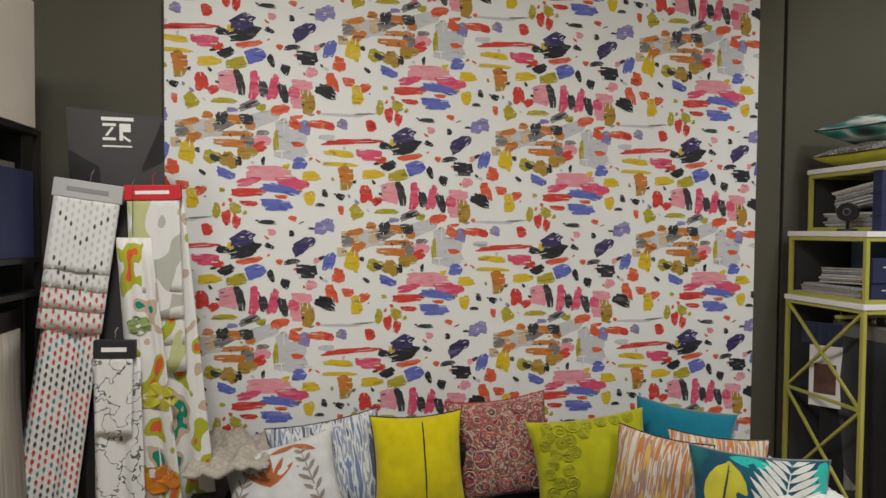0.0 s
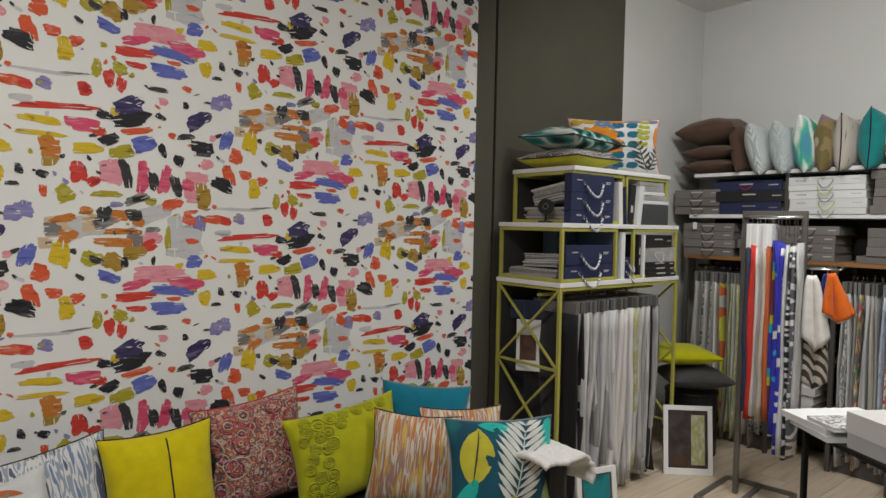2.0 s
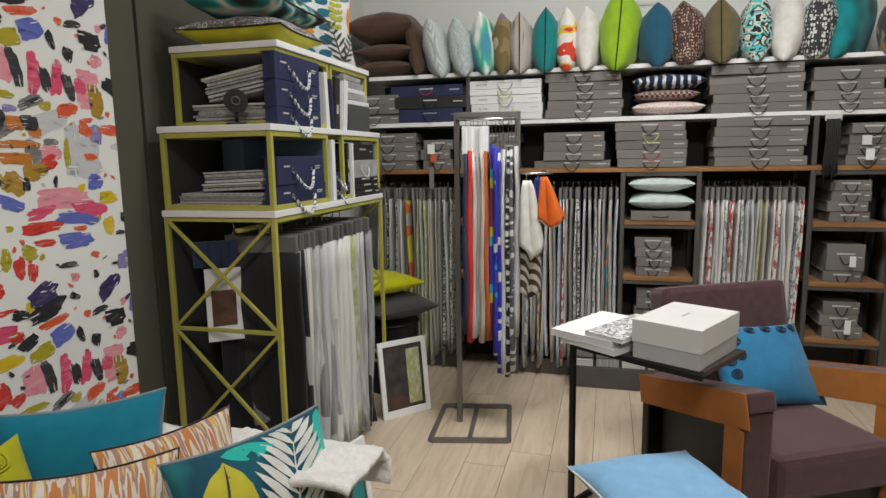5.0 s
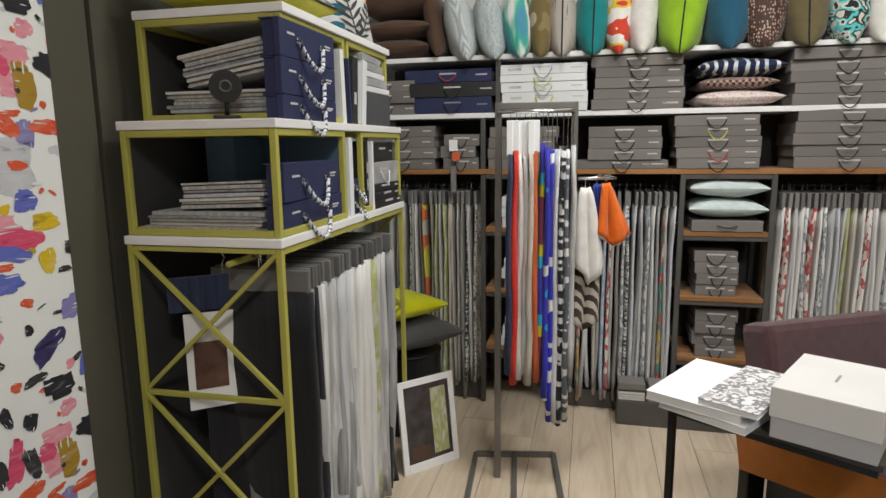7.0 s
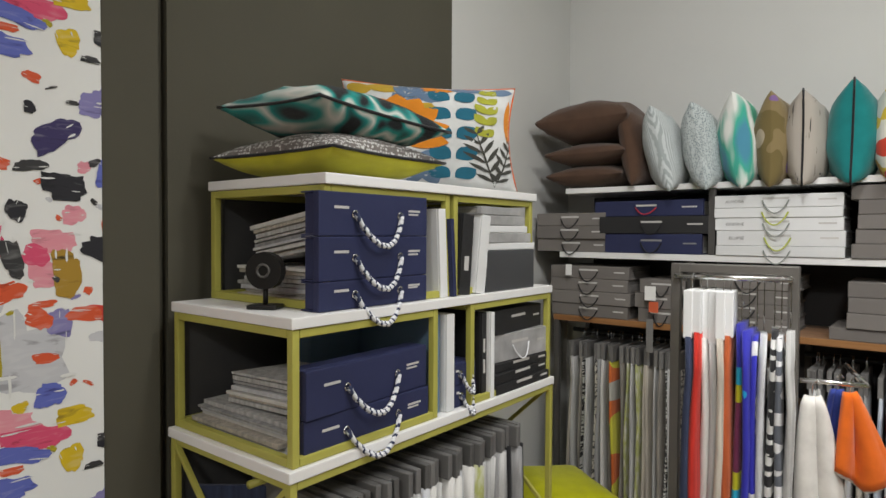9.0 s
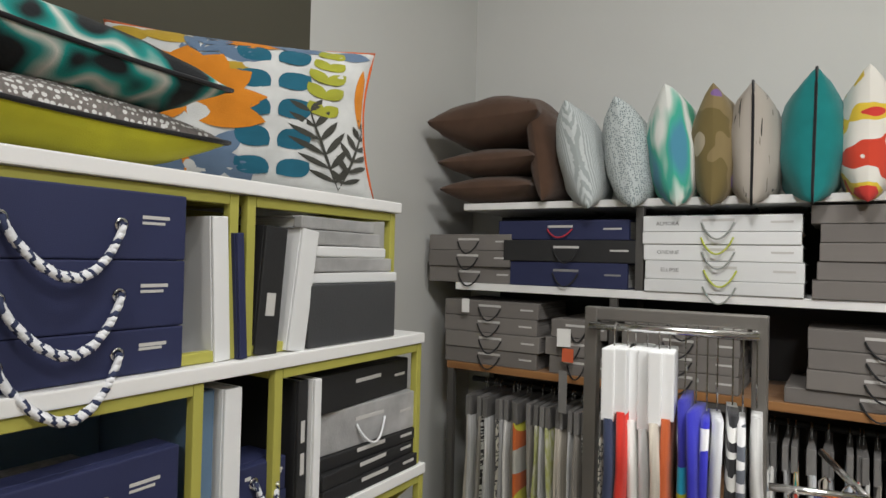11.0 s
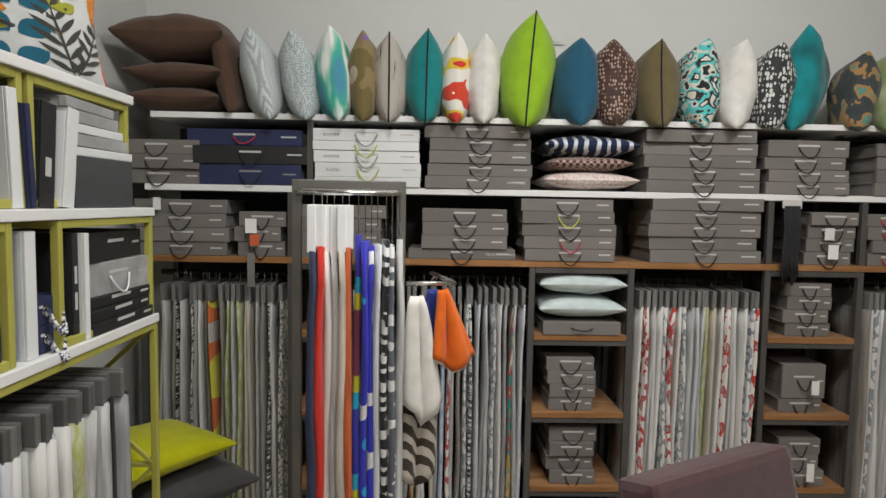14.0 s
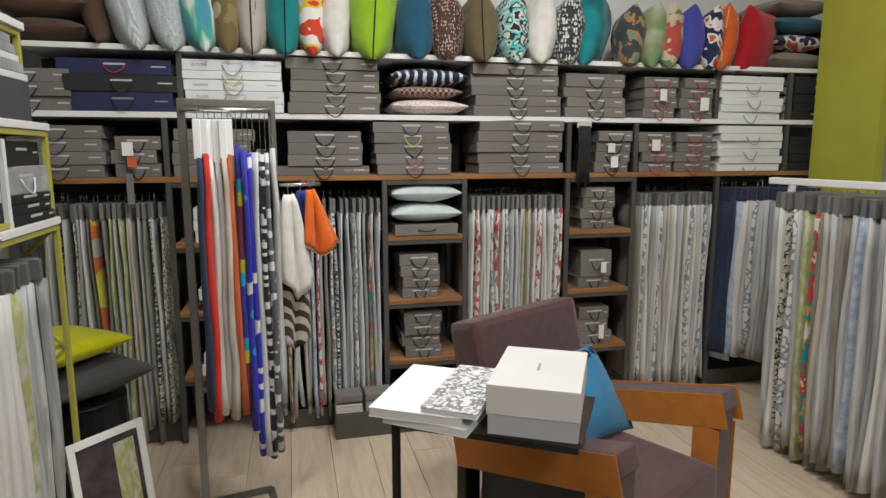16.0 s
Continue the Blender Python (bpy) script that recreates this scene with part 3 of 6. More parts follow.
GREYS = [cloth("cloth_pale_grey", (0.46, 0.46, 0.45)), cloth("cloth_mid_grey", (0.31, 0.31, 0.31)), cloth("cloth_white", (0.66, 0.65, 0.62), 0.08), cloth("cloth_linen", (0.48, 0.44, 0.37)),
         cloth("cloth_taupe", (0.25, 0.23, 0.2)), cloth("cloth_silver", (0.55, 0.56, 0.58), 0.12)]
STRIPED = pattern("cloth_black_white_bands", "noise", [(0.6, 0.6, 0.57), (0.03, 0.03, 0.03), (0.55, 0.54, 0.5)], (10, 10, 60), True, lo=0.35, hi=0.7, rand_shift=True)
FLORAL = pattern("cloth_white_red_floral", "noise", [(0.68, 0.66, 0.62), (0.68, 0.66, 0.62), (0.5, 0.05, 0.04), (0.3, 0.3, 0.28)], (28, 28, 22), True, lo=0.3, hi=0.75, rand_shift=True, detail=1.0)
FLORAL_BLUE = pattern("cloth_white_grey_floral", "noise", [(0.66, 0.66, 0.64), (0.25, 0.27, 0.3), (0.62, 0.62, 0.6)], (26, 26, 20), True, lo=0.35, hi=0.72, rand_shift=True, detail=1.0)
GREENISH = pattern("cloth_olive_print", "noise", [(0.5, 0.5, 0.42), (0.34, 0.36, 0.12), (0.55, 0.54, 0.46)], (30, 30, 14), False, rand_shift=True)
BOTANIC = pattern("cloth_black_beige_print", "noise", [(0.5, 0.47, 0.4), (0.05, 0.05, 0.05), (0.45, 0.42, 0.36)], (34, 34, 40), True, lo=0.4, hi=0.66, rand_shift=True)
BLACKISH = cloth("cloth_black", (0.014, 0.014, 0.016))
YELLOWISH = cloth("cloth_yellow", (0.5, 0.5, 0.05))
RED_CLOTH = cloth("cloth_red", (0.45, 0.03, 0.025))
TEAL_CLOTH = cloth("cloth_teal", (0.02, 0.22, 0.28))
NAVY_CLOTH = cloth("cloth_navy", (0.03, 0.04, 0.08))
SUNSET = pattern("cloth_yellow_orange_bands", "noise", [(0.5, 0.45, 0.03), (0.5, 0.48, 0.05), (0.5, 0.12, 0.03), (0.4, 0.4, 0.36)], (1, 1, 3.5), True, rand_shift=False)
MULTI = pattern("cloth_multicolour", "noise", [(0.6, 0.58, 0.5), (0.5, 0.06, 0.04), (0.02, 0.25, 0.25), (0.55, 0.3, 0.05), (0.6, 0.6, 0.58)], (24, 24, 10), True, rand_shift=True)
BLUEWHITE = pattern("cloth_denim_blue", "noise", [(0.25, 0.33, 0.45), (0.42, 0.5, 0.6), (0.55, 0.58, 0.62)], (20, 20, 30), False, rand_shift=True)


def sample_row(place, length, count, top, low, depth, mats, seed, group, turn=0.0, clip=True, low_vary=0.03, clip_mat=None, lean=0.0, sway=0.02, clip_h=0.075):
    """A row of hanging samples; place(s) gives the pose at s metres along it."""
    rng = random.Random(seed)
    step = length / count
    for i in range(count):
        s = (i + 0.5) * step
        m = place(s) @ pose(0, rng.uniform(0, 0.02), 0, rng.uniform(-0.6, 0.6) , lean + rng.uniform(-0.7, 0.7), turn + rng.uniform(-4, 4))
        hanging_sample(m, top, low + rng.uniform(-low_vary, low_vary), depth * rng.uniform(0.92, 1.0), step * 0.95, mats[i % len(mats)], rng, group=group, clip=clip, clip_mat=clip_mat, sway=sway, clip_h=clip_h)


# ---- long shelves on the east wall ----
X0 = 3.95          # front of the shelves
SH1, SH2, SHW = 1.90, 1.607, 1.312   # tops of the two white boards and of the oak board
Y_END = -1.75
wall_shelving = thing("wall_shelving", "dark steel wall shelving with white and oak boards along the wall", "shelving")
part("white_board", boxed(X0, EAST - 0.002, Y_END, 2.812, SH1 - 0.024, SH1, bevel=0.002), WHITE_BOARD, wall_shelving)
part("white_board", boxed(X0, EAST - 0.002, Y_END, 2.84, SH2 - 0.026, SH2, bevel=0.002), WHITE_BOARD, wall_shelving)
part("oak_board", boxed(X0, EAST - 0.03, Y_END, 2.87, SHW - 0.026, SHW, bevel=0.002), SHELF_WOOD, wall_shelving)
part("back_board", boxed(EAST - 0.028, EAST - 0.003, Y_END, 2.87, 0.0, SHW - 0.028), BACK_PANEL, wall_shelving)
part("back_board", boxed(EAST - 0.028, EAST - 0.003, Y_END, 2.84, SHW + 0.001, SH1 - 0.026), BACK_PANEL, wall_shelving)


def upright(y, z0, z1):
    part("upright", boxed(X0 + 0.003, X0 + 0.028, y - 0.0125, y + 0.0125, z0, z1, bevel=0.002), DARK_STEEL, wall_shelving)
    part("upright", boxed(EAST - 0.06, EAST - 0.03, y - 0.0125, y + 0.0125, z0, z1, bevel=0.002), DARK_STEEL, wall_shelving)


UPRIGHTS = (2.855, 2.245, 1.865, 1.235, 0.815, 0.235, -0.165, -0.70, -1.4)
for y in UPRIGHTS:
    upright(y, 0.0, SHW - 0.027)
for y in (2.245, 0.235, -0.165, -1.15):
    upright(y, SHW + 0.001, SH2 - 0.027)
for y in (2.165, -0.66, -1.15):
    upright(y, SH2 + 0.001, SH1 - 0.025)
for ya, yb, levels in ((2.245, 1.865, (1.0, 0.665, 0.34)), (1.235, 0.815, (1.0, 0.665, 0.34)), (0.235, -0.165, (1.0, 0.665, 0.34))):
    for z in levels:
        part("oak_shelf", boxed(X0 + 0.0, EAST - 0.03, yb + 0.014, ya - 0.014, z - 0.024, z, bevel=0.002), SHELF_WOOD, wall_shelving)
        part("shelf_rail", boxed(X0 + 0.004, X0 + 0.024, yb + 0.014, ya - 0.014, z - 0.046, z - 0.0245), DARK_STEEL, wall_shelving)
    part("shelf_rail", boxed(X0 + 0.004, X0 + 0.024, yb + 0.014, ya - 0.014, SHW - 0.05, SHW - 0.027), DARK_STEEL, wall_shelving)
for ya, yb in ((2.855, 2.245), (1.865, 1.235), (0.815, 0.235), (-0.165, -0.70), (-0.7, -1.4)):
    part("hanging_rail", tubed([(X0 + 0.16, ya - 0.013, 1.225), (X0 + 0.16, yb + 0.013, 1.225)], 0.011, 8), BLACK_STEEL, wall_shelving, smooth=True)
    part("plinth", boxed(X0 + 0.05, EAST - 0.03, yb + 0.014, ya - 0.014, 0.0, 0.1), DARK_STEEL, wall_shelving)


def on_east(y_start):
    return lambda s: east(X0 - 0.02, y_start - s, 0)


G = GREYS
sample_row(on_east(2.80), 0.52, 21, 1.225, 0.06, 0.3, [G[3], G[0], G[4], STRIPED, G[0], BOTANIC, G[1], G[2], G[4], SUNSET, G[4], GREENISH, G[0], GREENISH, G[3]], 11, "fabric samples on the left rail", low_vary=0.06)
sample_row(on_east(1.83), 0.57, 24, 1.225, 0.10, 0.3, [G[0], FLORAL_BLUE, G[2], G[1], MULTI, G[0], G[5], G[3], G[1], BLUEWHITE, FLORAL, G[0], G[4], FLORAL_BLUE, STRIPED, G[5], G[1]], 12, "fabric samples on the second rail", low_vary=0.05)
sample_row(on_east(0.79), 0.53, 21, 1.225, 0.12, 0.3, [G[2], FLORAL, G[0], G[2], G[2], FLORAL_BLUE, FLORAL, G[2], FLORAL_BLUE, G[0], G[5], G[0], GREENISH, G[3]], 13, "fabric samples on the third rail")
sample_row(on_east(-0.19), 0.48, 20, 1.225, 0.05, 0.3, [G[4], G[2], FLORAL_BLUE, G[2], G[0], G[2], FLORAL_BLUE, G[0], G[3], G[2], G[0], G[5]], 14, "fabric samples on the fourth rail")
sample_row(lambda s: east(X0 - 0.10 - 0.25 * s, -0.72 - s, 0, 20), 0.50, 16, 1.25, 0.22, 0.3, [NAVY_CLOTH, BLUEWHITE, G[2], G[5], FLORAL_BLUE, G[0], G[5], G[1], G[0], G[4], G[1], G[0]], 15, "fabric samples crowded into the corner", clip_mat=NAVY_CLOTH, lean=3.0)

# boxes between the two white boards
box_stack(2.965, 2.60, SH2 + 0.001, 3, 0.06, cord=BLACK_CORD)
z = box_stack(2.62, 2.20, SH2 + 0.001, 1, 0.085, NAVY_BOX, BLACK_CORD, label="navy cloth sample box with a dark cord handle", ink_mat=DARK_TEXT)
z = box_stack(2.655, 2.185, z, 1, 0.075, BLACK_BOX, BLACK_CORD, label="black cloth sample box under a navy box")
box_stack(2.665, 2.19, z, 1, 0.068, NAVY_BOX, RED_CORD, label="navy cloth sample box with a red cord handle", droop=0.03)
rng7 = random.Random(7)
z = SH2 + 0.001
for txt, cc, hh in (("", GREY_CORD, 0.04), ("ELLIPSE", LIME_CORD, 0.058), ("ONDINE", GREY_CORD, 0.05), ("", LIME_CORD, 0.038), ("ALMORA", GREY_CORD, 0.05)):
    sample_box(east(3.94 + rng7.uniform(0, 0.01), 1.935 + rng7.uniform(-0.01, 0.01), z), 0.435, 0.3, hh - 0.001, WHITE_BOX, cc, "white card sample box in a stack on the board", bool(txt), ink_mat=GREY_TEXT, text=txt, droop=0.05)
    z += hh
z = box_stack(1.69, 1.25, SH2 + 0.001, 1, 0.052, cord=BLACK_CORD, rtext="HERMITAGE")
box_stack(1.69, 1.25, z, 4, 0.052, cord=BLACK_CORD)
box_stack(0.78, 0.30, SH2 + 0.001, 5, 0.052, cord=BLACK_CORD)
box_stack(0.275, -0.085, SH2 + 0.001, 3, 0.052, cord=BLACK_CORD)
box_stack(0.275, -0.085, SH2 + 0.001 + 0.156, 1, 0.07, cord=BLACK_CORD)
box_stack(-0.19, -0.40, SH2 + 0.001, 4, 0.055, cord=RED_CORD, label="small taupe sample box with a red cord handle")
box_stack(-0.425, -0.64, SH2 + 0.001, 4, 0.055, cord=RED_CORD, label="small taupe sample box with a red cord handle")
box_stack(-0.68, -1.10, SH2 + 0.001, 6, 0.04, WHITE_BOX, [GREY_CORD, None], label="off-white card sample box with a grey cord handle", title=False)
box_stack(-1.17, -1.55, SH2 + 0.001, 5, 0.05, BLACK_BOX, None, label="black cloth sample box at the end of the board")
# boxes between the oak board and the lower white board
box_stack(2.895, 2.505, SHW + 0.001, 4, 0.058, cord=BLACK_CORD)
box_stack(2.475, 2.265, SHW + 0.001, 3, 0.062, cord=BLACK_CORD, label="small taupe sample box hung with a paper tag")
box_stack(2.22, 1.86, SHW + 0.001, 4, 0.055, cord=BLACK_CORD)
z = box_stack(1.77, 1.31, SHW + 0.001, 1, 0.045, cord=BLACK_CORD, rtext="TERRE D'AVENTURE")
box_stack(1.705, 1.345, z, 3, 0.056, cord=BLACK_CORD)
box_stack(1.285, 0.89, SHW + 0.001, 5, 0.052, cord=[BLACK_CORD, RED_CORD, BLACK_CORD, LIME_CORD, BLACK_CORD])
box_stack(0.745, 0.27, SHW + 0.001, 5, 0.055, cord=BLACK_CORD)
box_stack(0.075, -0.135, SHW + 0.001, 4, 0.056, cord=BLACK_CORD, label="small taupe sample box hung with a paper tag")
box_stack(-0.185, -0.395, SHW + 0.001, 4, 0.055, cord=RED_CORD, label="small taupe sample box with a red cord handle")
box_stack(-0.41, -0.65, SHW + 0.001, 4, 0.055, cord=RED_CORD, label="small taupe sample box with a red cord handle")
box_stack(-0.685, -1.12, SHW + 0.001, 6, 0.043, WHITE_BOX, [GREY_CORD, None], label="off-white card sample box with a grey cord handle", title=False)
box_stack(-1.17, -1.6, SHW + 0.001, 4, 0.05, BLACK_BOX, None, label="black cloth sample box at the end of the board")
# boxes in the narrow bays
for z in (1.0, 0.665, 0.34):
    box_stack(2.14, 1.95, z + 0.001, 3, 0.055, WHITE_BOX, None, label="small white card box in the narrow bay", title=False)
sample_box(east(3.945, 1.02, 1.001), 0.33, 0.3, 0.055, GREY_BOX, BLACK_CORD, "taupe carrying case with a black handle under cushions", False, droop=0.01)
box_stack(1.155, 0.945, 0.666, 4, 0.058, cord=BLACK_CORD, x=3.97)
box_stack(1.15, 0.94, 0.341, 4, 0.062, cord=BLACK_CORD, x=3.97)
box_stack(0.14, -0.06, 1.001, 4, 0.058, cord=BLACK_CORD, x=3.97)
box_stack(0.14, -0.06, 0.666, 1, 0.06, cord=BLACK_CORD, x=3.97)
box_stack(0.135, -0.065, 0.728, 1, 0.15, cord=BLACK_CORD, x=3.97)
box_stack(0.14, -0.06, 0.341, 3, 0.07, cord=BLACK_CORD, x=3.97)


def paper_tag(m, w, h, material, label, name="paper_tag"):
    ob = tagged(link_mesh(name, boxed(-w / 2, w / 2, -0.0012, 0.0012, -h, 0, bevel=0.0005), material), label, "tag")
    ob.matrix_world = m
    return ob


ORANGE_TAG = plain("orange_tag", (0.6, 0.12, 0.05), 0.6, bump=0)
for ty, tz, w, h, tm, lab in ((2.40, 1.47, 0.045, 0.06, TAG_WHITE, "white paper tag on a small box"), (2.385, 1.405, 0.04, 0.045, ORANGE_TAG, "orange paper tag on a small box"), (2.40, 1.33, 0.03, 0.14, CLIP_GREY, "grey ribbon tag below the oak board"),
                           (2.78, 1.55, 0.03, 0.05, TAG_WHITE, "white paper tag on a taupe box"), (0.0, 1.47, 0.05, 0.05, TAG_WHITE, "white paper tag on a small box"), (-0.02, 1.40, 0.04, 0.06, TAG_WHITE, "white paper tag on a small box"),
                           (-0.27, 1.49, 0.05, 0.06, TAG_WHITE, "white paper tag on a red cord"), (-0.30, 1.76, 0.04, 0.06, TAG_WHITE, "white paper tag on a red cord"), (-0.56, 1.72, 0.05, 0.07, TAG_WHITE, "white paper tag on a red cord"), (0.02, 0.82, 0.03, 0.06, TAG_WHITE, "white paper tag on a box"), (0.02, 0.46, 0.03, 0.08, TAG_WHITE, "white paper tag on a box")):
    paper_tag(east(3.925, ty, tz, random.Random(int(tz * 1000)).uniform(-15, 15)), w, h, tm, lab)

fringe = thing("tassel_samples", "bundle of black tassel samples hanging from the board", "tassels", east(3.925, 0.165, 1.56))
for i in range(7):
    x = -0.03 + 0.01 * i
    part("tassel", tubed([(x, -0.004 * (i % 3), 0.0), (x + 0.004, -0.006, -0.1), (x - 0.006, -0.012, -0.22), (x + 0.004 * (i % 2), -0.01, -0.33 + 0.02 * (i % 4))], 0.006, 5), BLACK_CORD, fringe, smooth=True)
part("tassel_header", boxed(-0.04, 0.04, -0.004, 0.006, -0.01, 0.025, bevel=0.002), GREY_TEXT, fringe)

# the low bin of hanging cards below the cushion bay
bin_ = thing("sample_bin", "dark grey low bin full of folded sample cards on the floor", "bin", pose(3.81, 1.15, 0, 0, 0, -90))
part("bin_body", boxed(-0.37, 0.37, 0.0, 0.14, 0.0, 0.13, bevel=0.004), DARK_STEEL, bin_)
for i in range(5):
    cx = -0.30 + i * 0.15
    part("sample_card", boxed(cx - 0.066, cx + 0.066, 0.012, 0.11, 0.1305, 0.175 + 0.01 * (i % 2), bevel=0.004), [PAGES, G[1], PAGES, FLORAL, PAGES][i], bin_)
    part("card_flap", boxed(cx - 0.068, cx + 0.068, 0.006, 0.115, 0.187, 0.225, bevel=0.006), GREY_BOX, bin_)

# ---- cushions on the top board ----
def solid(name, c, **k):
    return plain(name, c, 0.9, vary=0.1, scale=20, bump=0.35, bump_scale=500, spec=0.2, sheen=0.2, **k)


BLACK_PIPE = solid("black_piping", (0.015, 0.015, 0.017))
C_BROWN = solid("brown_velvet", (0.085, 0.047, 0.03))
C_GREYDOT = pattern("grey_dotted_weave", "spots", [(0.2, 0.24, 0.25), (0.5, 0.55, 0.55)], (160, 160, 160), True, lo=0.1, hi=0.7)
C_HERR = pattern("grey_herringbone", "wave", [(0.36, 0.4, 0.4), (0.56, 0.6, 0.6)], (60, 60, 60), True, distort=2)
C_GREEN_WHITE = pattern("green_white_brushed", "noise", [(0.04, 0.36, 0.22), (0.7, 0.74, 0.7), (0.74, 0.76, 0.72), (0.06, 0.42, 0.3), (0.08, 0.28, 0.4)], (11, 11, 3), False)
C_OLIVE_PURPLE = pattern("olive_purple_print", "noise", [(0.22, 0.13, 0.32), (0.25, 0.19, 0.09), (0.17, 0.13, 0.05), (0.42, 0.36, 0.26)], (6, 6, 5), True, lo=0.25, hi=0.7)
C_TAUPE_STREAK = pattern("taupe_black_streaks", "noise", [(0.03, 0.03, 0.03), (0.44, 0.4, 0.35), (0.44, 0.4, 0.35)], (70, 70, 4), True, lo=0.22, hi=0.6)
C_TEAL = solid("teal_linen", (0.01, 0.2, 0.2))
C_RED_FLORAL = pattern("white_red_yellow_floral", "noise", [(0.6, 0.06, 0.03), (0.74, 0.72, 0.66), (0.74, 0.72, 0.66), (0.7, 0.5, 0.05), (0.6, 0.05, 0.04)], (9, 9, 11), True, lo=0.28, hi=0.72, detail=1)
C_WHITE = solid("white_cotton", (0.68, 0.66, 0.62))
C_LIME = solid("lime_green_velvet", (0.26, 0.45, 0.02))
C_BLUE = solid("petrol_blue_felt", (0.018, 0.09, 0.15))
C_SEQUIN = pattern("brown_sequins", "spots", [(0.42, 0.3, 0.24), (0.07, 0.035, 0.025), (0.05, 0.025, 0.02)], (90, 90, 60), True, lo=0.15, hi=0.8, rough=0.4)
C_OLIVE = solid("olive_satin", (0.13, 0.105, 0.05))
C_AQUA = pattern("aqua_black_ikat", "noise", [(0.02, 0.025, 0.03), (0.6, 0.58, 0.5), (0.1, 0.5, 0.5), (0.03, 0.03, 0.03), (0.6, 0.58, 0.5)], (22, 22, 26), True, lo=0.3, hi=0.72, detail=1)
C_SILVER = pattern("silver_black_flecks", "spots", [(0.6, 0.6, 0.58), (0.03, 0.035, 0.035), (0.03, 0.03, 0.03)], (75, 75, 45), True, lo=0.2, hi=0.9, rough=0.5)
C_TEAL_GRAD = pattern("teal_shaded_velvet", "noise", [(0.01, 0.06, 0.07), (0.01, 0.24, 0.26), (0.02, 0.14, 0.16)], (5, 5, 5), False)
C_DARK_FLORAL = pattern("dark_floral", "noise", [(0.04, 0.05, 0.05), (0.05, 0.06, 0.06), (0.35, 0.2, 0.08), (0.1, 0.25, 0.2)], (16, 16, 16), True, lo=0.35, hi=0.72)
C_GREEN_GRAD = pattern("green_shaded", "noise", [(0.05, 0.3, 0.2), (0.2, 0.25, 0.1), (0.45, 0.45, 0.36)], (4, 4, 7), False)
C_BEIGE_RED = pattern("beige_red_patches", "noise", [(0.42, 0.07, 0.05), (0.48, 0.4, 0.29), (0.5, 0.42, 0.3), (0.12, 0.2, 0.12)], (9, 9, 9), True, lo=0.35, hi=0.72)
C_PURPLE = pattern("purple_blue_bands", "wave", [(0.06, 0.03, 0.4), (0.14, 0.05, 0.36), (0.05, 0.06, 0.3)], (3, 3, 14), False)
C_NAVY_PRINT = pattern("navy_white_print", "noise", [(0.02, 0.025, 0.07), (0.02, 0.025, 0.07), (0.66, 0.64, 0.6), (0.5, 0.1, 0.05)], (16, 16, 16), True, lo=0.3, hi=0.72, detail=1)
C_ORANGE = solid("orange_cotton", (0.6, 0.11, 0.015))
C_RED = solid("red_cotton", (0.38, 0.012, 0.02))
C_TAUPE = solid("taupe_cotton", (0.2, 0.17, 0.14))
C_MINT = solid("pale_mint_satin", (0.55, 0.63, 0.62))
C_HOUND = pattern("brown_houndstooth", "check", [(0.08, 0.03, 0.03), (0.42, 0.32, 0.27)], (70, 70, 70))
C_PINK = pattern("pink_dotted", "spots", [(0.72, 0.64, 0.6), (0.6, 0.4, 0.37)], (70, 70, 70), True, lo=0.2, hi=1.0)
C_ZIG = pattern("navy_white_arches", "wave", [(0.015, 0.025, 0.07), (0.015, 0.025, 0.07), (0.66, 0.68, 0.7)], (7, 7, 22), True, lo=0.2, hi=0.95, distort=3)

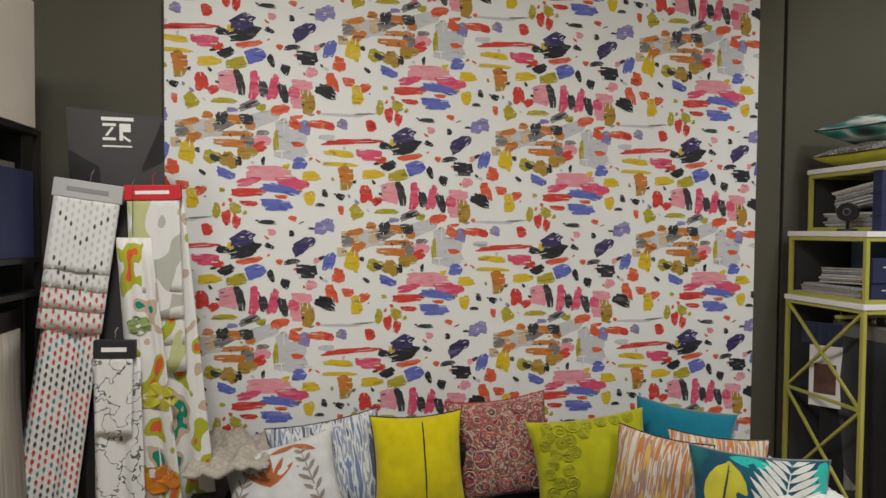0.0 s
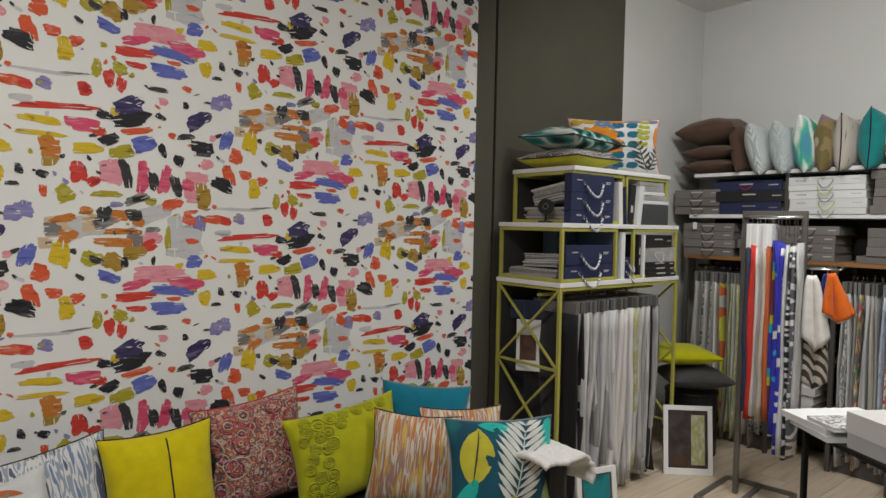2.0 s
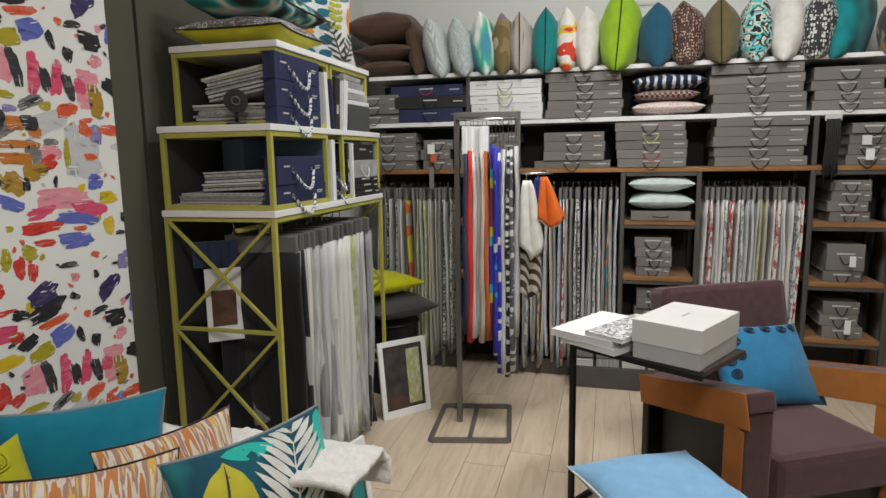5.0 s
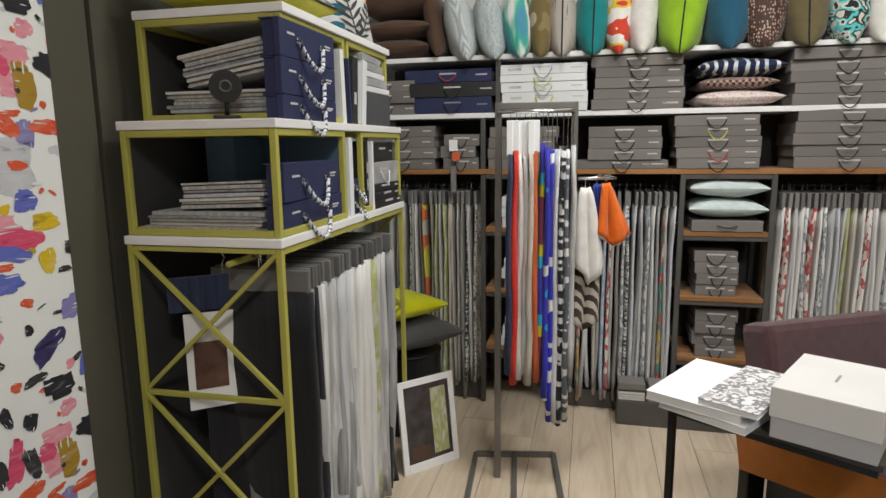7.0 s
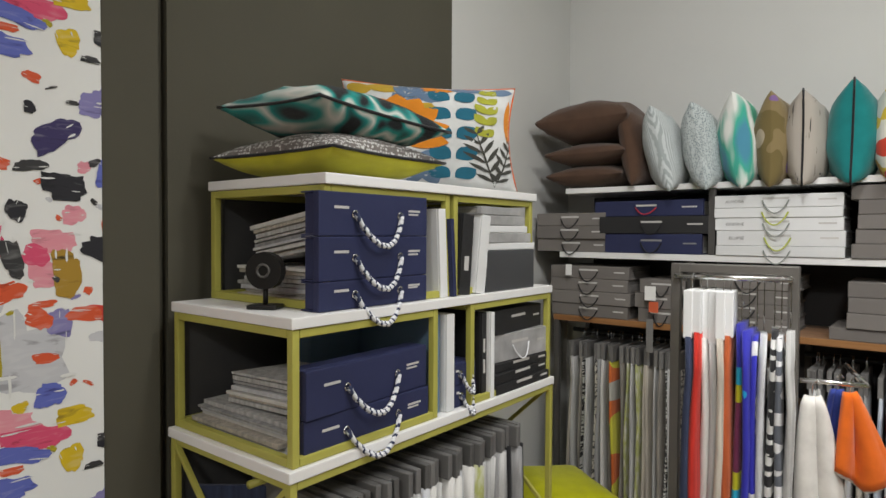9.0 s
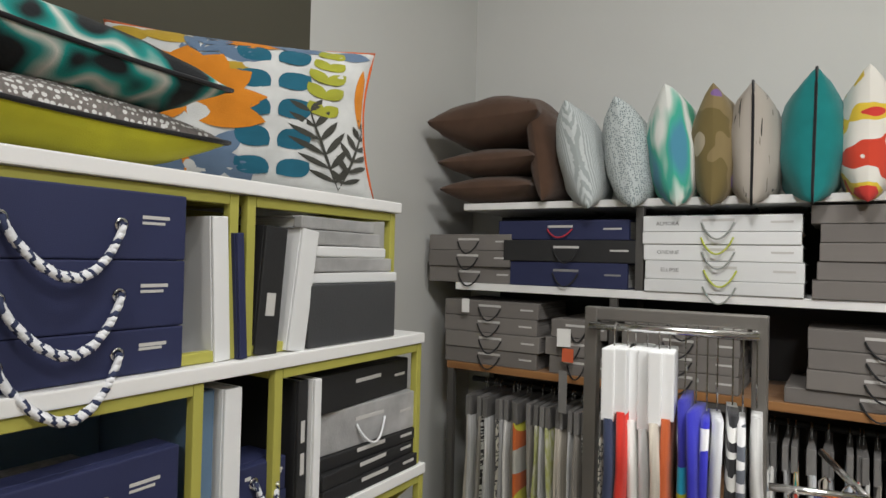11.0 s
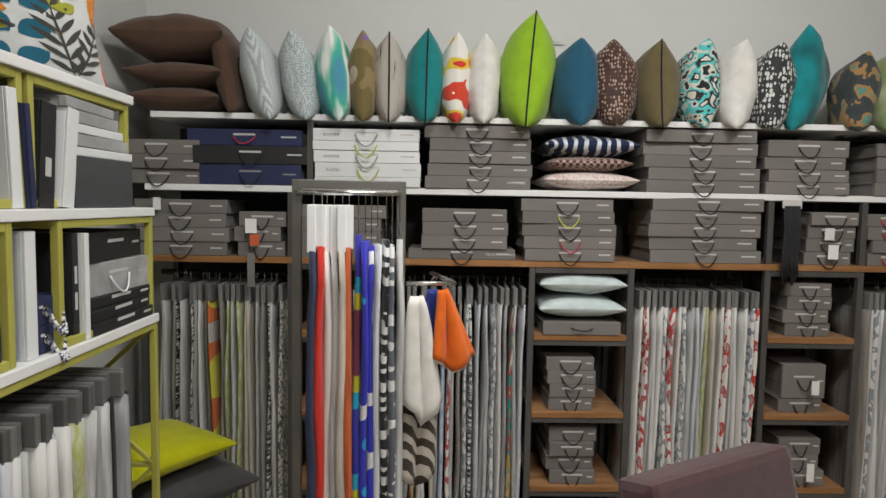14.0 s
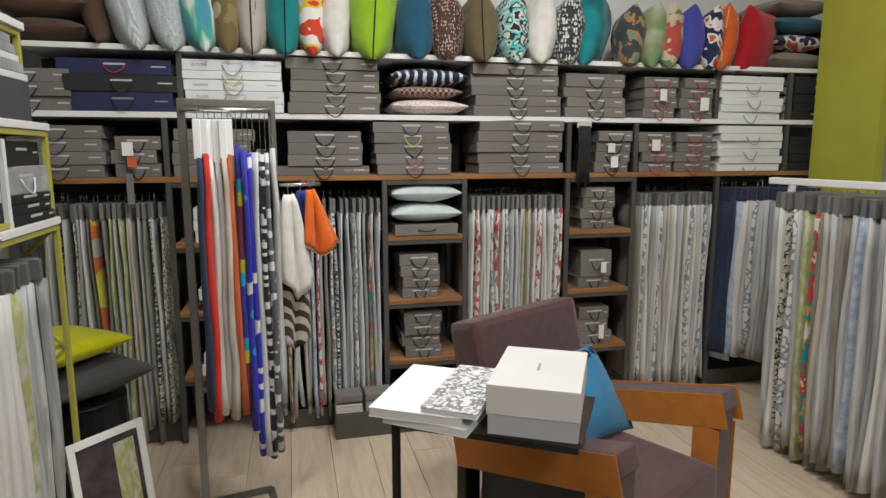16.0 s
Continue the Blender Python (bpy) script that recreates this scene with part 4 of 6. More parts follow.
TOP_ROW = [  # place along the wall, side, depth, cover, piping, lean, turn, words
    (2.34, 0.43, 0.15, C_HERR, None, 13, 10, "grey dotted weave"), (2.19, 0.42, 0.15, C_GREYDOT, None, 10, 8, "grey dotted weave"),
    (2.057, 0.44, 0.15, C_GREEN_WHITE, None, 6, 6, "green and white brushed"), (1.955, 0.42, 0.13, C_OLIVE_PURPLE, None, 0, 4, "olive and purple printed"),
    (1.845, 0.41, 0.14, C_TAUPE_STREAK, BLACK_PIPE, 0, 2, "taupe and black streaked"), (1.702, 0.43, 0.16, C_TEAL, BLACK_PIPE, -1, 3, "teal linen"),
    (1.569, 0.42, 0.13, C_RED_FLORAL, None, 0, 0, "white and red floral"), (1.454, 0.42, 0.14, C_WHITE, None, 0, -2, "white buttoned"),
    (1.285, 0.53, 0.30, C_LIME, BLACK_PIPE, -4, -3, "large lime green"), (1.06, 0.41, 0.19, C_BLUE, None, 2, -2, "petrol blue rosette"),
    (0.895, 0.41, 0.19, C_SEQUIN, None, 4, -10, "brown sequinned"), (0.715, 0.41, 0.18, C_OLIVE, BLACK_PIPE, 3, -8, "olive satin"),
    (0.55, 0.42, 0.16, C_AQUA, None, 0, -6, "aqua and black patterned"), (0.4, 0.42, 0.16, C_WHITE, None, -3, -12, "white cotton"),
    (0.25, 0.41, 0.17, C_SILVER, None, -4, -14, "silver and black flecked"), (0.09, 0.5, 0.16, C_TEAL_GRAD, None, -6, -32, "teal shaded velvet"),
    (-0.12, 0.38, 0.15, C_DARK_FLORAL, None, -3, -20, "dark floral"), (-0.24, 0.4, 0.15, C_GREEN_GRAD, None, -4, -16, "green shaded"),
    (-0.36, 0.4, 0.15, C_BEIGE_RED, None, -3, -22, "beige and red patched"), (-0.49, 0.4, 0.16, C_PURPLE, None, -3, -26, "purple banded"),
    (-0.61, 0.4, 0.14, C_NAVY_PRINT, None, -4, -20, "navy printed"), (-0.72, 0.42, 0.15, C_ORANGE, C_BEIGE_RED, -5, -34, "bright orange"),
    (-0.93, 0.43, 0.16, C_RED, None, -8, -60, "plain red")]
for i, (y, s, t, cv, pp, lean, turn, text) in enumerate(TOP_ROW):
    cushion("cushion", text + " cushion standing on edge on the top board", pose((3.845 if s > 0.5 else 3.87) + 0.42 * s, y, SH1 - (0.05 if s > 0.5 else 0.036), 0, 0, 180 + turn) @ pose(0, 0, 0, lean, 0, 0), s * 0.84, s * 0.85, t * (0.8 if s > 0.5 else 1.15), cv, pp, 20 + i, group="cushions standing along the top board", n=12)
for i, (yy, wd) in enumerate(((2.71, 0.37), (2.705, 0.39), (2.72, 0.45))):
    cushion("cushion", "brown velvet cushion lying in a pile on the top board", pose(4.12 - 0.01 * i, yy, SH1 + 0.055 + 0.098 * i + (0.055 if i == 2 else 0), 90, 0, -90) @ pose(0, 0, -0.22), wd, 0.44, 0.12 + (0.09 if i == 2 else 0), C_BROWN, None, 60 + i, group="pile of brown cushions", n=12)
cushion("cushion", "brown velvet cushion leaning against the brown pile", pose(4.09, 2.48, SH1 - 0.004, 0, 0, 180) @ pose(0, 0, 0, 10, 0, 0), 0.38, 0.36, 0.12, C_BROWN, None, 65, group="pile of brown cushions", n=12)
for i, (yy, cv) in enumerate(((-1.2, C_TAUPE), (-1.2, C_NAVY_PRINT), (-1.2, C_BLUE), (-1.2, C_TAUPE), (-1.6, C_TAUPE), (-1.6, C_BROWN), (-1.6, C_TAUPE))):
    k = i if i < 4 else i - 4
    cushion("cushion", "muted cushion lying in a pile on the top board", pose(4.13, yy, SH1 + 0.05 + 0.1 * k, 90, 0, -90) @ pose(0, 0, -0.2), 0.4, 0.4, 0.11, cv, None, 70 + i, group="piles of muted cushions", n=10)
# cushions lying between the white boards and in the bay below
for (yy, zz, wd, th, cv, text) in ((1.0, SH2 + 0.045, 0.40, 0.09, C_PINK, "pink dotted"), (1.01, SH2 + 0.115, 0.36, 0.075, C_HOUND, "brown houndstooth"), (1.0, SH2 + 0.19, 0.40, 0.1, C_ZIG, "navy and white patterned")):
    cushion("cushion", text + " cushion lying in a pile on the board", pose(4.12, yy, zz, 90, 0, -90) @ pose(0, 0, -0.19), wd, 0.38, th, cv, None, 90 + int(zz * 10), group="pile of patterned cushions", n=12)
for zz, cv in ((1.112, C_MINT), (1.215, C_MINT)):
    cushion("cushion", "pale mint satin cushion lying in the bay", pose(4.11, 1.02, zz, 90, 0, -90) @ pose(0, 0, -0.18), 0.37, 0.36, 0.105, cv, None, int(zz * 100), group="pair of pale cushions", n=12)

# socket plate on the white wall
socket = thing("socket_plate", "white double socket cover on the white wall", "socket", pose(EAST - 0.001, 1.13, 2.34, 0, 0, -90))
part("plate", boxed(-0.085, 0.085, -0.008, 0, -0.04, 0.04, bevel=0.003), WHITE_WALL, socket)
part("flap", boxed(-0.075, 0.06, -0.012, -0.0082, -0.03, 0.03, bevel=0.002), WHITE_WALL, socket)

# ---- yellow-framed shelf unit ----
FY, BY = 2.46, 2.93
unit = thing("shelf_unit", "olive-yellow steel shelf unit with white boards against the dark wall", "shelf unit")


def board(x0, x1, y0, y1, z):
    part("white_board", boxed(x0, x1, y0, y1, z - 0.024, z, bevel=0.003), WHITE_BOARD, unit)


def yellow(a, c, w=0.018):
    bar("steel_bar", a, c, w, LIME_STEEL, unit)


def cage(x0, x1, y0, y1, z0, z1, inner=()):
    """An open box of square bars below a board."""
    h = 0.009
    for x in (x0 + h, x1 - h):
        for y in (y0 + h, y1 - h):
            yellow((x, y, z0), (x, y, z1))
    for z in (z0 + h, z1 - h):
        for y in (y0 + h, y1 - h):
            yellow((x0 + 0.019, y, z), (x1 - 0.019, y, z))
        for x in (x0 + h, x1 - h):
            yellow((x, y0 + 0.019, z), (x, y1 - 0.019, z))


S1, S2, S3 = 1.818, 1.518, 1.21
board(2.205, 3.095, FY + 0.015, BY, S1)
cage(2.21, 2.648, FY + 0.025, BY - 0.005, S2 + 0.001, S1 - 0.025)
cage(2.666, 3.085, FY + 0.025, BY - 0.005, S2 + 0.001, S1 - 0.025)
board(2.105, 3.18, FY, BY, S2)
cage(2.11, 2.575, FY + 0.005, BY - 0.005, S3 + 0.001, S2 - 0.025)
cage(2.72, 3.175, FY + 0.005, BY - 0.005, S3 + 0.001, S2 - 0.025)
board(2.095, 3.19, FY - 0.004, BY, S3)
part("side_panel", boxed(2.135, 3.16, BY - 0.004, BY + 0.006, 0.02, S2 - 0.03), BACK_PANEL, unit)
part("side_panel", boxed(2.25, 3.07, BY - 0.004, BY + 0.006, S2 + 0.001, S1 - 0.03), BACK_PANEL, unit)
for x in (2.11, 3.18):
    for y in (FY + 0.01, BY - 0.012):
        yellow((x, y, 0), (x, y, S3 - 0.0245))
    ya, yb = FY + 0.01, BY - 0.012
    for z in (0.757, 0.30, S3 - 0.034):
        yellow((x, ya + 0.01, z), (x, yb - 0.01, z), 0.014)
    for za, zb in ((S3 - 0.04, 0.765), (0.75, 0.31)):
        yellow((x + 0.001, ya + 0.008, za), (x + 0.001, yb - 0.008, zb), 0.012)
        yellow((x - 0.004, ya + 0.008, zb), (x - 0.004, yb - 0.008, za), 0.012)
yellow((2.12, FY + 0.01, S3 - 0.034), (3.17, FY + 0.01, S3 - 0.034))
yellow((2.12, BY - 0.02, S3 - 0.034), (3.17, BY - 0.02, S3 - 0.034))
part("hanging_rail", tubed([(2.12, FY + 0.17, 1.135), (3.17, FY + 0.17, 1.135)], 0.009, 8), LIME_STEEL, unit, smooth=True)

sample_row(lambda s: pose(2.20 + s, FY - 0.03, 0), 0.775, 30, 1.135, 0.07, 0.34, [BLACKISH, G[1], BLACKISH, G[0], G[2], G[1], G[0], G[5], G[1], G[5], G[0], G[1], G[5], G[2], G[0], G[2], G[2], G[5], G[0], G[2], GREENISH, G[0], G[2], G[0], G[1], G[0], G[1]], 21, "fabric samples under the yellow shelf unit", low_vary=0.08, sway=0.06, clip_h=0.065, clip_mat=plain("charcoal_clip", (0.13, 0.128, 0.125), 0.55, vary=0.2, rand=0.3))


def rope_handle(parent, w, drop, z):
    """A thick twisted rope of two strands, knotted into the spine."""
    n = 40
    for s, mat_of in ((0, ROPE_WHITE), (1, ROPE_NAVY), (2, ROPE_WHITE)):
        pts = []
        for i in range(n + 1):
            f = i / n
            a = 2 * math.pi * (f * 11 + s / 3)
            pts.append((-w / 2 + w * f + 0.0035 * math.cos(a) * 0.4, -0.008 - 0.02 * math.sin(math.pi * f) + 0.0035 * math.cos(a), z - drop * math.sin(math.pi * f) ** 0.75 + 0.0035 * math.sin(a)))
        part("rope_strand", tubed(pts, 0.0048, 5), mat_of, parent, smooth=True)
    for x in (-w / 2, w / 2):
        part("grommet", tubed([(x + 0.008 * math.cos(a * math.pi / 5), -0.002, z + 0.008 * math.sin(a * math.pi / 5)) for a in range(10)], 0.0025, 5, True), CHROME, parent, smooth=True)


def rope_box(m, w, d, h, drop=0.072):
    b_ = sample_box(m, w, d, h, NAVY_BOX, None, "navy cloth sample box with a white rope handle", False, "navy boxes in the yellow shelf unit", pages=False)
    part("title_bar", boxed(-w * 0.38, -w * 0.26, -0.0008, -0.0002, h * 0.62, h * 0.62 + 0.006), GREY_TEXT, b_)
    part("title_bar", boxed(w * 0.30, w * 0.42, -0.0008, -0.0002, h * 0.60, h * 0.60 + 0.005), GREY_TEXT, b_)
    part("title_bar", boxed(w * 0.30, w * 0.40, -0.0008, -0.0002, h * 0.52, h * 0.52 + 0.004), GREY_TEXT, b_)
    rope_handle(b_, w * 0.42, drop, h * 0.5)
    return b_


z = S2 + 0.001
for h in (0.065, 0.098, 0.098):
    rope_box(pose(2.368, FY + 0.02, z), 0.355, 0.06, h - 0.001)
    z += h
z = S3 + 0.001
for h, tw in ((0.088, 0), (0.105, 2)):
    rope_box(pose(2.345, FY + 0.012, z, 0, 0, tw), 0.40, 0.06, h - 0.001)
    z += h


def page_pile(m, w, d, h, label, seed, curl=0.0):
    """Loose bound cloth leaves, fanned and uneven."""
    rng = random.Random(seed)
    c = thing("swatch_pile", label, "swatches", m)
    z = 0.0
    k = 0
    while z < h:
        t = rng.uniform(0.006, 0.013)
        a, b_ = rng.uniform(-0.012, 0.012), rng.uniform(0, 0.03)
        bm = bmesh.new()
        n = 6
        lo_, hi_ = [], []
        for i in range(n + 1):
            f = i / n
            lift = curl * (1 - f) ** 2 * (z / h)
            lo_.append([bm.verts.new((f * w + b_ * (1 - f), y, z + lift)) for y in (a, d + a)])
            hi_.append([bm.verts.new((f * w + b_ * (1 - f), y, z + lift + t * 0.86)) for y in (a, d + a)])
        for i in range(n):
            for g in (lo_, hi_):
                bm.faces.new((g[i][0], g[i + 1][0], g[i + 1][1], g[i][1]))
            for s in (0, 1):
                bm.faces.new((lo_[i][s], lo_[i + 1][s], hi_[i + 1][s], hi_[i][s]))
        for g in (0, n):
            bm.faces.new((lo_[g][0], lo_[g][1], hi_[g][1], hi_[g][0]))
        part("cloth_leaf", bm, [G[0], G[3], G[2], G[5], G[1], G[0]][k % 6] if rng.random() > 0.06 else YELLOWISH, c)
        z += t
        k += 1
    return c


page_pile(pose(2.245, FY + 0.095, S2 + 0.001), 0.34, 0.32, 0.085, "pile of grey cloth swatches on the upper shelf", 3)
page_pile(pose(2.255, FY + 0.095, S2 + 0.137, -9, 0, 0), 0.33, 0.27, 0.085, "pile of grey cloth swatches curling on a pile", 4, 0.01)
page_pile(pose(2.145, FY + 0.09, S3 + 0.001), 0.39, 0.35, 0.055, "pile of striped cloth swatches on the shelf", 5)
page_pile(pose(2.17, FY + 0.09, S3 + 0.075, -2, 0, 0), 0.36, 0.25, 0.06, "pile of striped cloth swatches on a pile", 6, 0.01)

webcam = thing("round_desk_camera", "small black round camera on a stand on the white board", "camera", pose(2.165, FY + 0.17, S2 + 0.001, 0, 0, -60))
part("foot", boxed(-0.035, 0.035, -0.025, 0.025, 0, 0.01, bevel=0.004), BLACK_STEEL, webcam)
part("stem", tubed([(0, 0, 0.01), (0, 0, 0.05)], 0.006, 8), BLACK_STEEL, webcam, smooth=True)
part("disc_head", tubed([(0, -0.012, 0.085), (0, -0.01, 0.085), (0, 0.012, 0.085), (0, 0.014, 0.085)], 0.042, 18), BLACK_STEEL, webcam)
part("lens_ring", tubed([(0.014 * math.cos(a * math.pi / 8), -0.0135, 0.085 + 0.014 * math.sin(a * math.pi / 8)) for a in range(16)], 0.003, 6, True), DARK_STEEL, webcam, smooth=True)


def binder(m, t, d, h, material, label, lean=0.0, cord=None, pages=None, bars=0):
    """A book standing upright, its spine to -y."""
    c = thing("binder", label, "binder", m @ pose(0, 0, 0, 0, lean, 0), "books standing in the yellow shelf unit")
    part("spine_cover", boxed(-t / 2, t / 2, 0, 0.006, 0, h, bevel=0.002), material, c)
    for s in (-1, 1):
        part("side_cover", boxed(s * t / 2 - 0.002 - 0.001 * s, s * t / 2 + 0.002 - 0.001 * s, 0.0065, d, 0, h, bevel=0.0008), material, c)
    part("leaves", boxed(-t / 2 + 0.0035, t / 2 - 0.0035, 0.0068, d - 0.006, 0.003, h - 0.003), pages or PAGES, c)
    for i in range(bars):
        part("title_bar", boxed(-t * 0.2, t * 0.2, -0.0008, -0.0002, h * 0.3 + i * 0.06, h * 0.3 + i * 0.06 + 0.04), GREY_TEXT, c)
    return c


binder(pose(2.585 + 0.035, FY + 0.02, S2 + 0.001), 0.03, 0.3, 0.235, WHITE_BOX, "pale grey binder standing beside the navy boxes", -3)
binder(pose(2.655, FY + 0.01, S2 + 0.001), 0.014, 0.2, 0.21, NAVY_BOX, "thin navy folder standing on the white board", -4)
binder(pose(2.71, FY + 0.02, S2 + 0.001), 0.05, 0.3, 0.225, BLACK_BOX, "black binder with a white label leaning on the shelf", 5, bars=1)
binder(pose(2.775, FY + 0.012, S2 + 0.001), 0.042, 0.3, 0.225, WHITE_BOX, "white binder leaning on the shelf", 8)
sample_box(pose(2.94, FY + 0.012, S2 + 0.001), 0.27, 0.3, 0.12, plain("charcoal_card", (0.06, 0.062, 0.066), 0.35, vary=0.1), None, "charcoal card sample box with a crest", False, "")
z = S2 + 0.122
for i, (h, mt) in enumerate(((0.022, WHITE_BOX), (0.03, SILVER_BOX), (0.022, WHITE_BOX), (0.03, SILVER_BOX), (0.025, SILVER_BOX))):
    sample_box(pose(2.945 - 0.012 * i, FY + 0.02, z, 0, 0, 1.5 * i - 2), 0.275 - 0.01 * i, 0.3, h - 0.001, mt, None, "flat white and silver card book in a stack", False, "flat card books")
    z += h
binder(pose(2.60, FY + 0.03, S3 + 0.001), 0.028, 0.3, 0.262, BLUE_BOX, "steel blue binder standing on the board")
binder(pose(2.638, FY + 0.012, S3 + 0.001), 0.034, 0.3, 0.262, WHITE_BOX, "white binder standing on the board")
binder(pose(2.49, FY + 0.30, S3 + 0.001), 0.18, 0.1, 0.265, BLUE_BOX, "large steel blue folder behind the navy boxes")
small1 = rope_box(pose(2.715, FY + 0.02, S3 + 0.001), 0.105, 0.1, 0.06, 0.05)
small2 = rope_box(pose(2.712, FY + 0.02, S3 + 0.0615), 0.105, 0.1, 0.06, 0.05)
binder(pose(2.80, FY + 0.015, S3 + 0.001), 0.024, 0.3, 0.25, BLACK_BOX, "black spiral-bound book standing on the board", bars=2)
binder(pose(2.826, FY + 0.002, S3 + 0.001), 0.018, 0.3, 0.25, WHITE_BOX, "white display card standing on the board")
z = S3 + 0.001
for i, (h, mt, cd, lab) in enumerate(((0.03, BLACK_BOX, None, "thin black sample book lying on the board"), (0.03, BLACK_BOX, None, "thin black sample book lying on a book"), (0.028, BLACK_BOX, None, "thin black sample book lying on a book"), (0.085, SILVER_BOX, ROPE_WHITE, "silver sample box with a white cord handle"), (0.075, BLACK_BOX, None, "black sample box with a crest on top"))):
    sample_box(pose(3.005, FY + 0.002 + 0.006 * i, z, 0, 0, (0, 1, -2, -3, 3)[i]), 0.315, 0.28, h - 0.001, mt, cd, lab, True, "books lying in the yellow shelf unit", ink_mat=GREY_TEXT, pages=False)
    z += h


# ---- cushions on the yellow shelf unit ----
IKAT = pattern("green_black_white_ikat", "noise", [(0.01, 0.012, 0.014), (0.01, 0.28, 0.25), (0.6, 0.6, 0.55), (0.01, 0.22, 0.2), (0.01, 0.012, 0.014)], (11, 11, 3), False, lo=0.37, hi=0.63, detail=1)
C_CHARTREUSE = solid("chartreuse_cotton", (0.47, 0.45, 0.02))
C_TWEED = pattern("grey_flecked_tweed", "spots", [(0.62, 0.62, 0.6), (0.17, 0.15, 0.14), (0.14, 0.13, 0.12)], (110, 110, 110), True, lo=0.15, hi=0.9)
cushion("cushion", "chartreuse and grey tweed cushion lying on the shelf unit", pose(2.405, 2.68, S1 + 0.056, -90, 0, 3) @ pose(0, 0, -0.21), 0.41, 0.43, 0.125, C_TWEED, BLACK_PIPE, 101, back=C_CHARTREUSE, group="cushions on the shelf unit")
cushion("cushion", "green, black and white blurred-print cushion on a yellow cushion", pose(2.40, 2.67, S1 + 0.158, -86, 4, -4) @ pose(0, 0, -0.22), 0.41, 0.43, 0.135, IKAT, BLACK_PIPE, 102, group="cushions on the shelf unit")
FW, FH, FT = 0.56, 0.345, 0.14
L_WHITE = solid("white_printed_cotton", (0.56, 0.57, 0.56))
L_ORANGE, L_BLUE, L_OLIVE = solid("orange_print", (0.58, 0.2, 0.015)), solid("petrol_print", (0.015, 0.11, 0.17)), solid("olive_leaf_print", (0.32, 0.33, 0.035))
L_DARK, L_SLATE, L_OCHRE = solid("dark_leaf_print", (0.05, 0.05, 0.042)), solid("slate_blue_print", (0.12, 0.18, 0.27)), solid("ochre_print", (0.42, 0.28, 0.03))
fc = cushion("cushion", "white cushion printed with orange flower and blue leaves", pose(2.835, 2.70, S1 + 0.001, 0, 0, -40) @ pose(0, 0, 0, -6, 0, 0), FW, FH, FT, L_WHITE, C_ORANGE, 103, group="cushions on the shelf unit", back=L_OCHRE)
fa = (fc, FW, FH, FT, 103)
for a in (10, 38, 64, 90, 116, 142, 170, 196, -14):
    leaf_on(*fa, -0.42 + 0.27 * math.cos(radians(a)), -0.02 + 0.42 * math.sin(radians(a)), 0.62, 0.34, a, L_ORANGE, "printed_petal", 0.002)
leaf_on(*fa, -0.4, -0.55, 0.6, 0.06, 90, L_ORANGE, "printed_stem")
for k in range(5):
    for s in (-1, 1):
        leaf_on(*fa, 0.2 + s * 0.15, -0.72 + 0.36 * k, 0.3, 0.25, 90 - s * 52, L_BLUE, "printed_leaf", 0.0014)
frond_on(*fa, 0.60, 0.36, 1.05, 85, 0.27, L_OLIVE, 5, 0.14, spread=38, stem=False)
frond_on(*fa, 0.58, -0.45, 1.05, 104, 0.36, L_DARK, 6, 0.06, spread=42)
frond_on(*fa, 0.85, -0.5, 0.95, 72, 0.26, L_DARK, 6, 0.055, spread=42)
for u, v, a in ((-0.85, -0.75, 60), (-0.68, -0.78, 85), (-0.5, -0.8, 70), (-0.22, -0.78, 70), (-0.05, -0.78, 110), (-0.9, -0.5, 100), (-0.15, -0.5, 60), (-0.3, -0.6, 100)):
    leaf_on(*fa, u, v, 0.46, 0.2, a, L_SLATE)
for u, v, l, w, a, mt in ((-0.85, 0.82, 0.36, 0.26, 10, L_OCHRE), (-0.55, 0.86, 0.45, 0.22, -5, L_OCHRE), (-0.02, 0.88, 0.5, 0.16, -8, L_ORANGE), (-0.05, 0.66, 0.35, 0.2, -20, L_SLATE), (0.4, 0.9, 0.5, 0.14, 0, L_SLATE), (0.8, 0.88, 0.35, 0.16, 0, L_SLATE), (0.93, 0.3, 0.8, 0.12, 90, L_ORANGE), (-0.1, 0.45, 0.3, 0.2, 30, L_OCHRE), (-0.95, 0.2, 0.5, 0.12, 90, L_SLATE)):
    leaf_on(*fa, u, v, l, w, a, mt)
frond_on(*fa, -0.32, 0.70, 0.5, 70, 0.3, L_SLATE, 4, 0.09, spread=40)

# card and navy header hung at the end of the shelf unit
card = thing("hanging_sample_card", "navy cloth header with a white printed card below the shelf", "sample card", pose(2.20, 2.70, 0, 0, 0, -52))
part("navy_header", boxed(-0.15, 0.14, 0, 0.012, 0.99, 1.09, bevel=0.003), NAVY_CLOTH, card)
part("navy_cloth", boxed(-0.07, 0.07, 0.004, 0.03, 0.06, 0.99, bevel=0.006), BLACKISH, card)
part("white_card", boxed(-0.115, 0.105, -0.006, -0.003, 0.70, 0.985, bevel=0.001), TAG_WHITE, card)
part("printed_photo", boxed(-0.095, -0.005, -0.0075, -0.0065, 0.76, 0.90), plain("sepia_photo", (0.1, 0.05, 0.035), 0.4, vary=0.5, scale=20), card)
part("text_bar", boxed(0.02, 0.085, -0.0075, -0.0065, 0.81, 0.83), GREY_TEXT, card)
part("wire_hook", tubed([(0, 0.01, 1.09), (0, 0.01, 1.12), (0.008, 0.01, 1.135), (0.0, 0.01, 1.147)], 0.002, 5), CHROME, card)

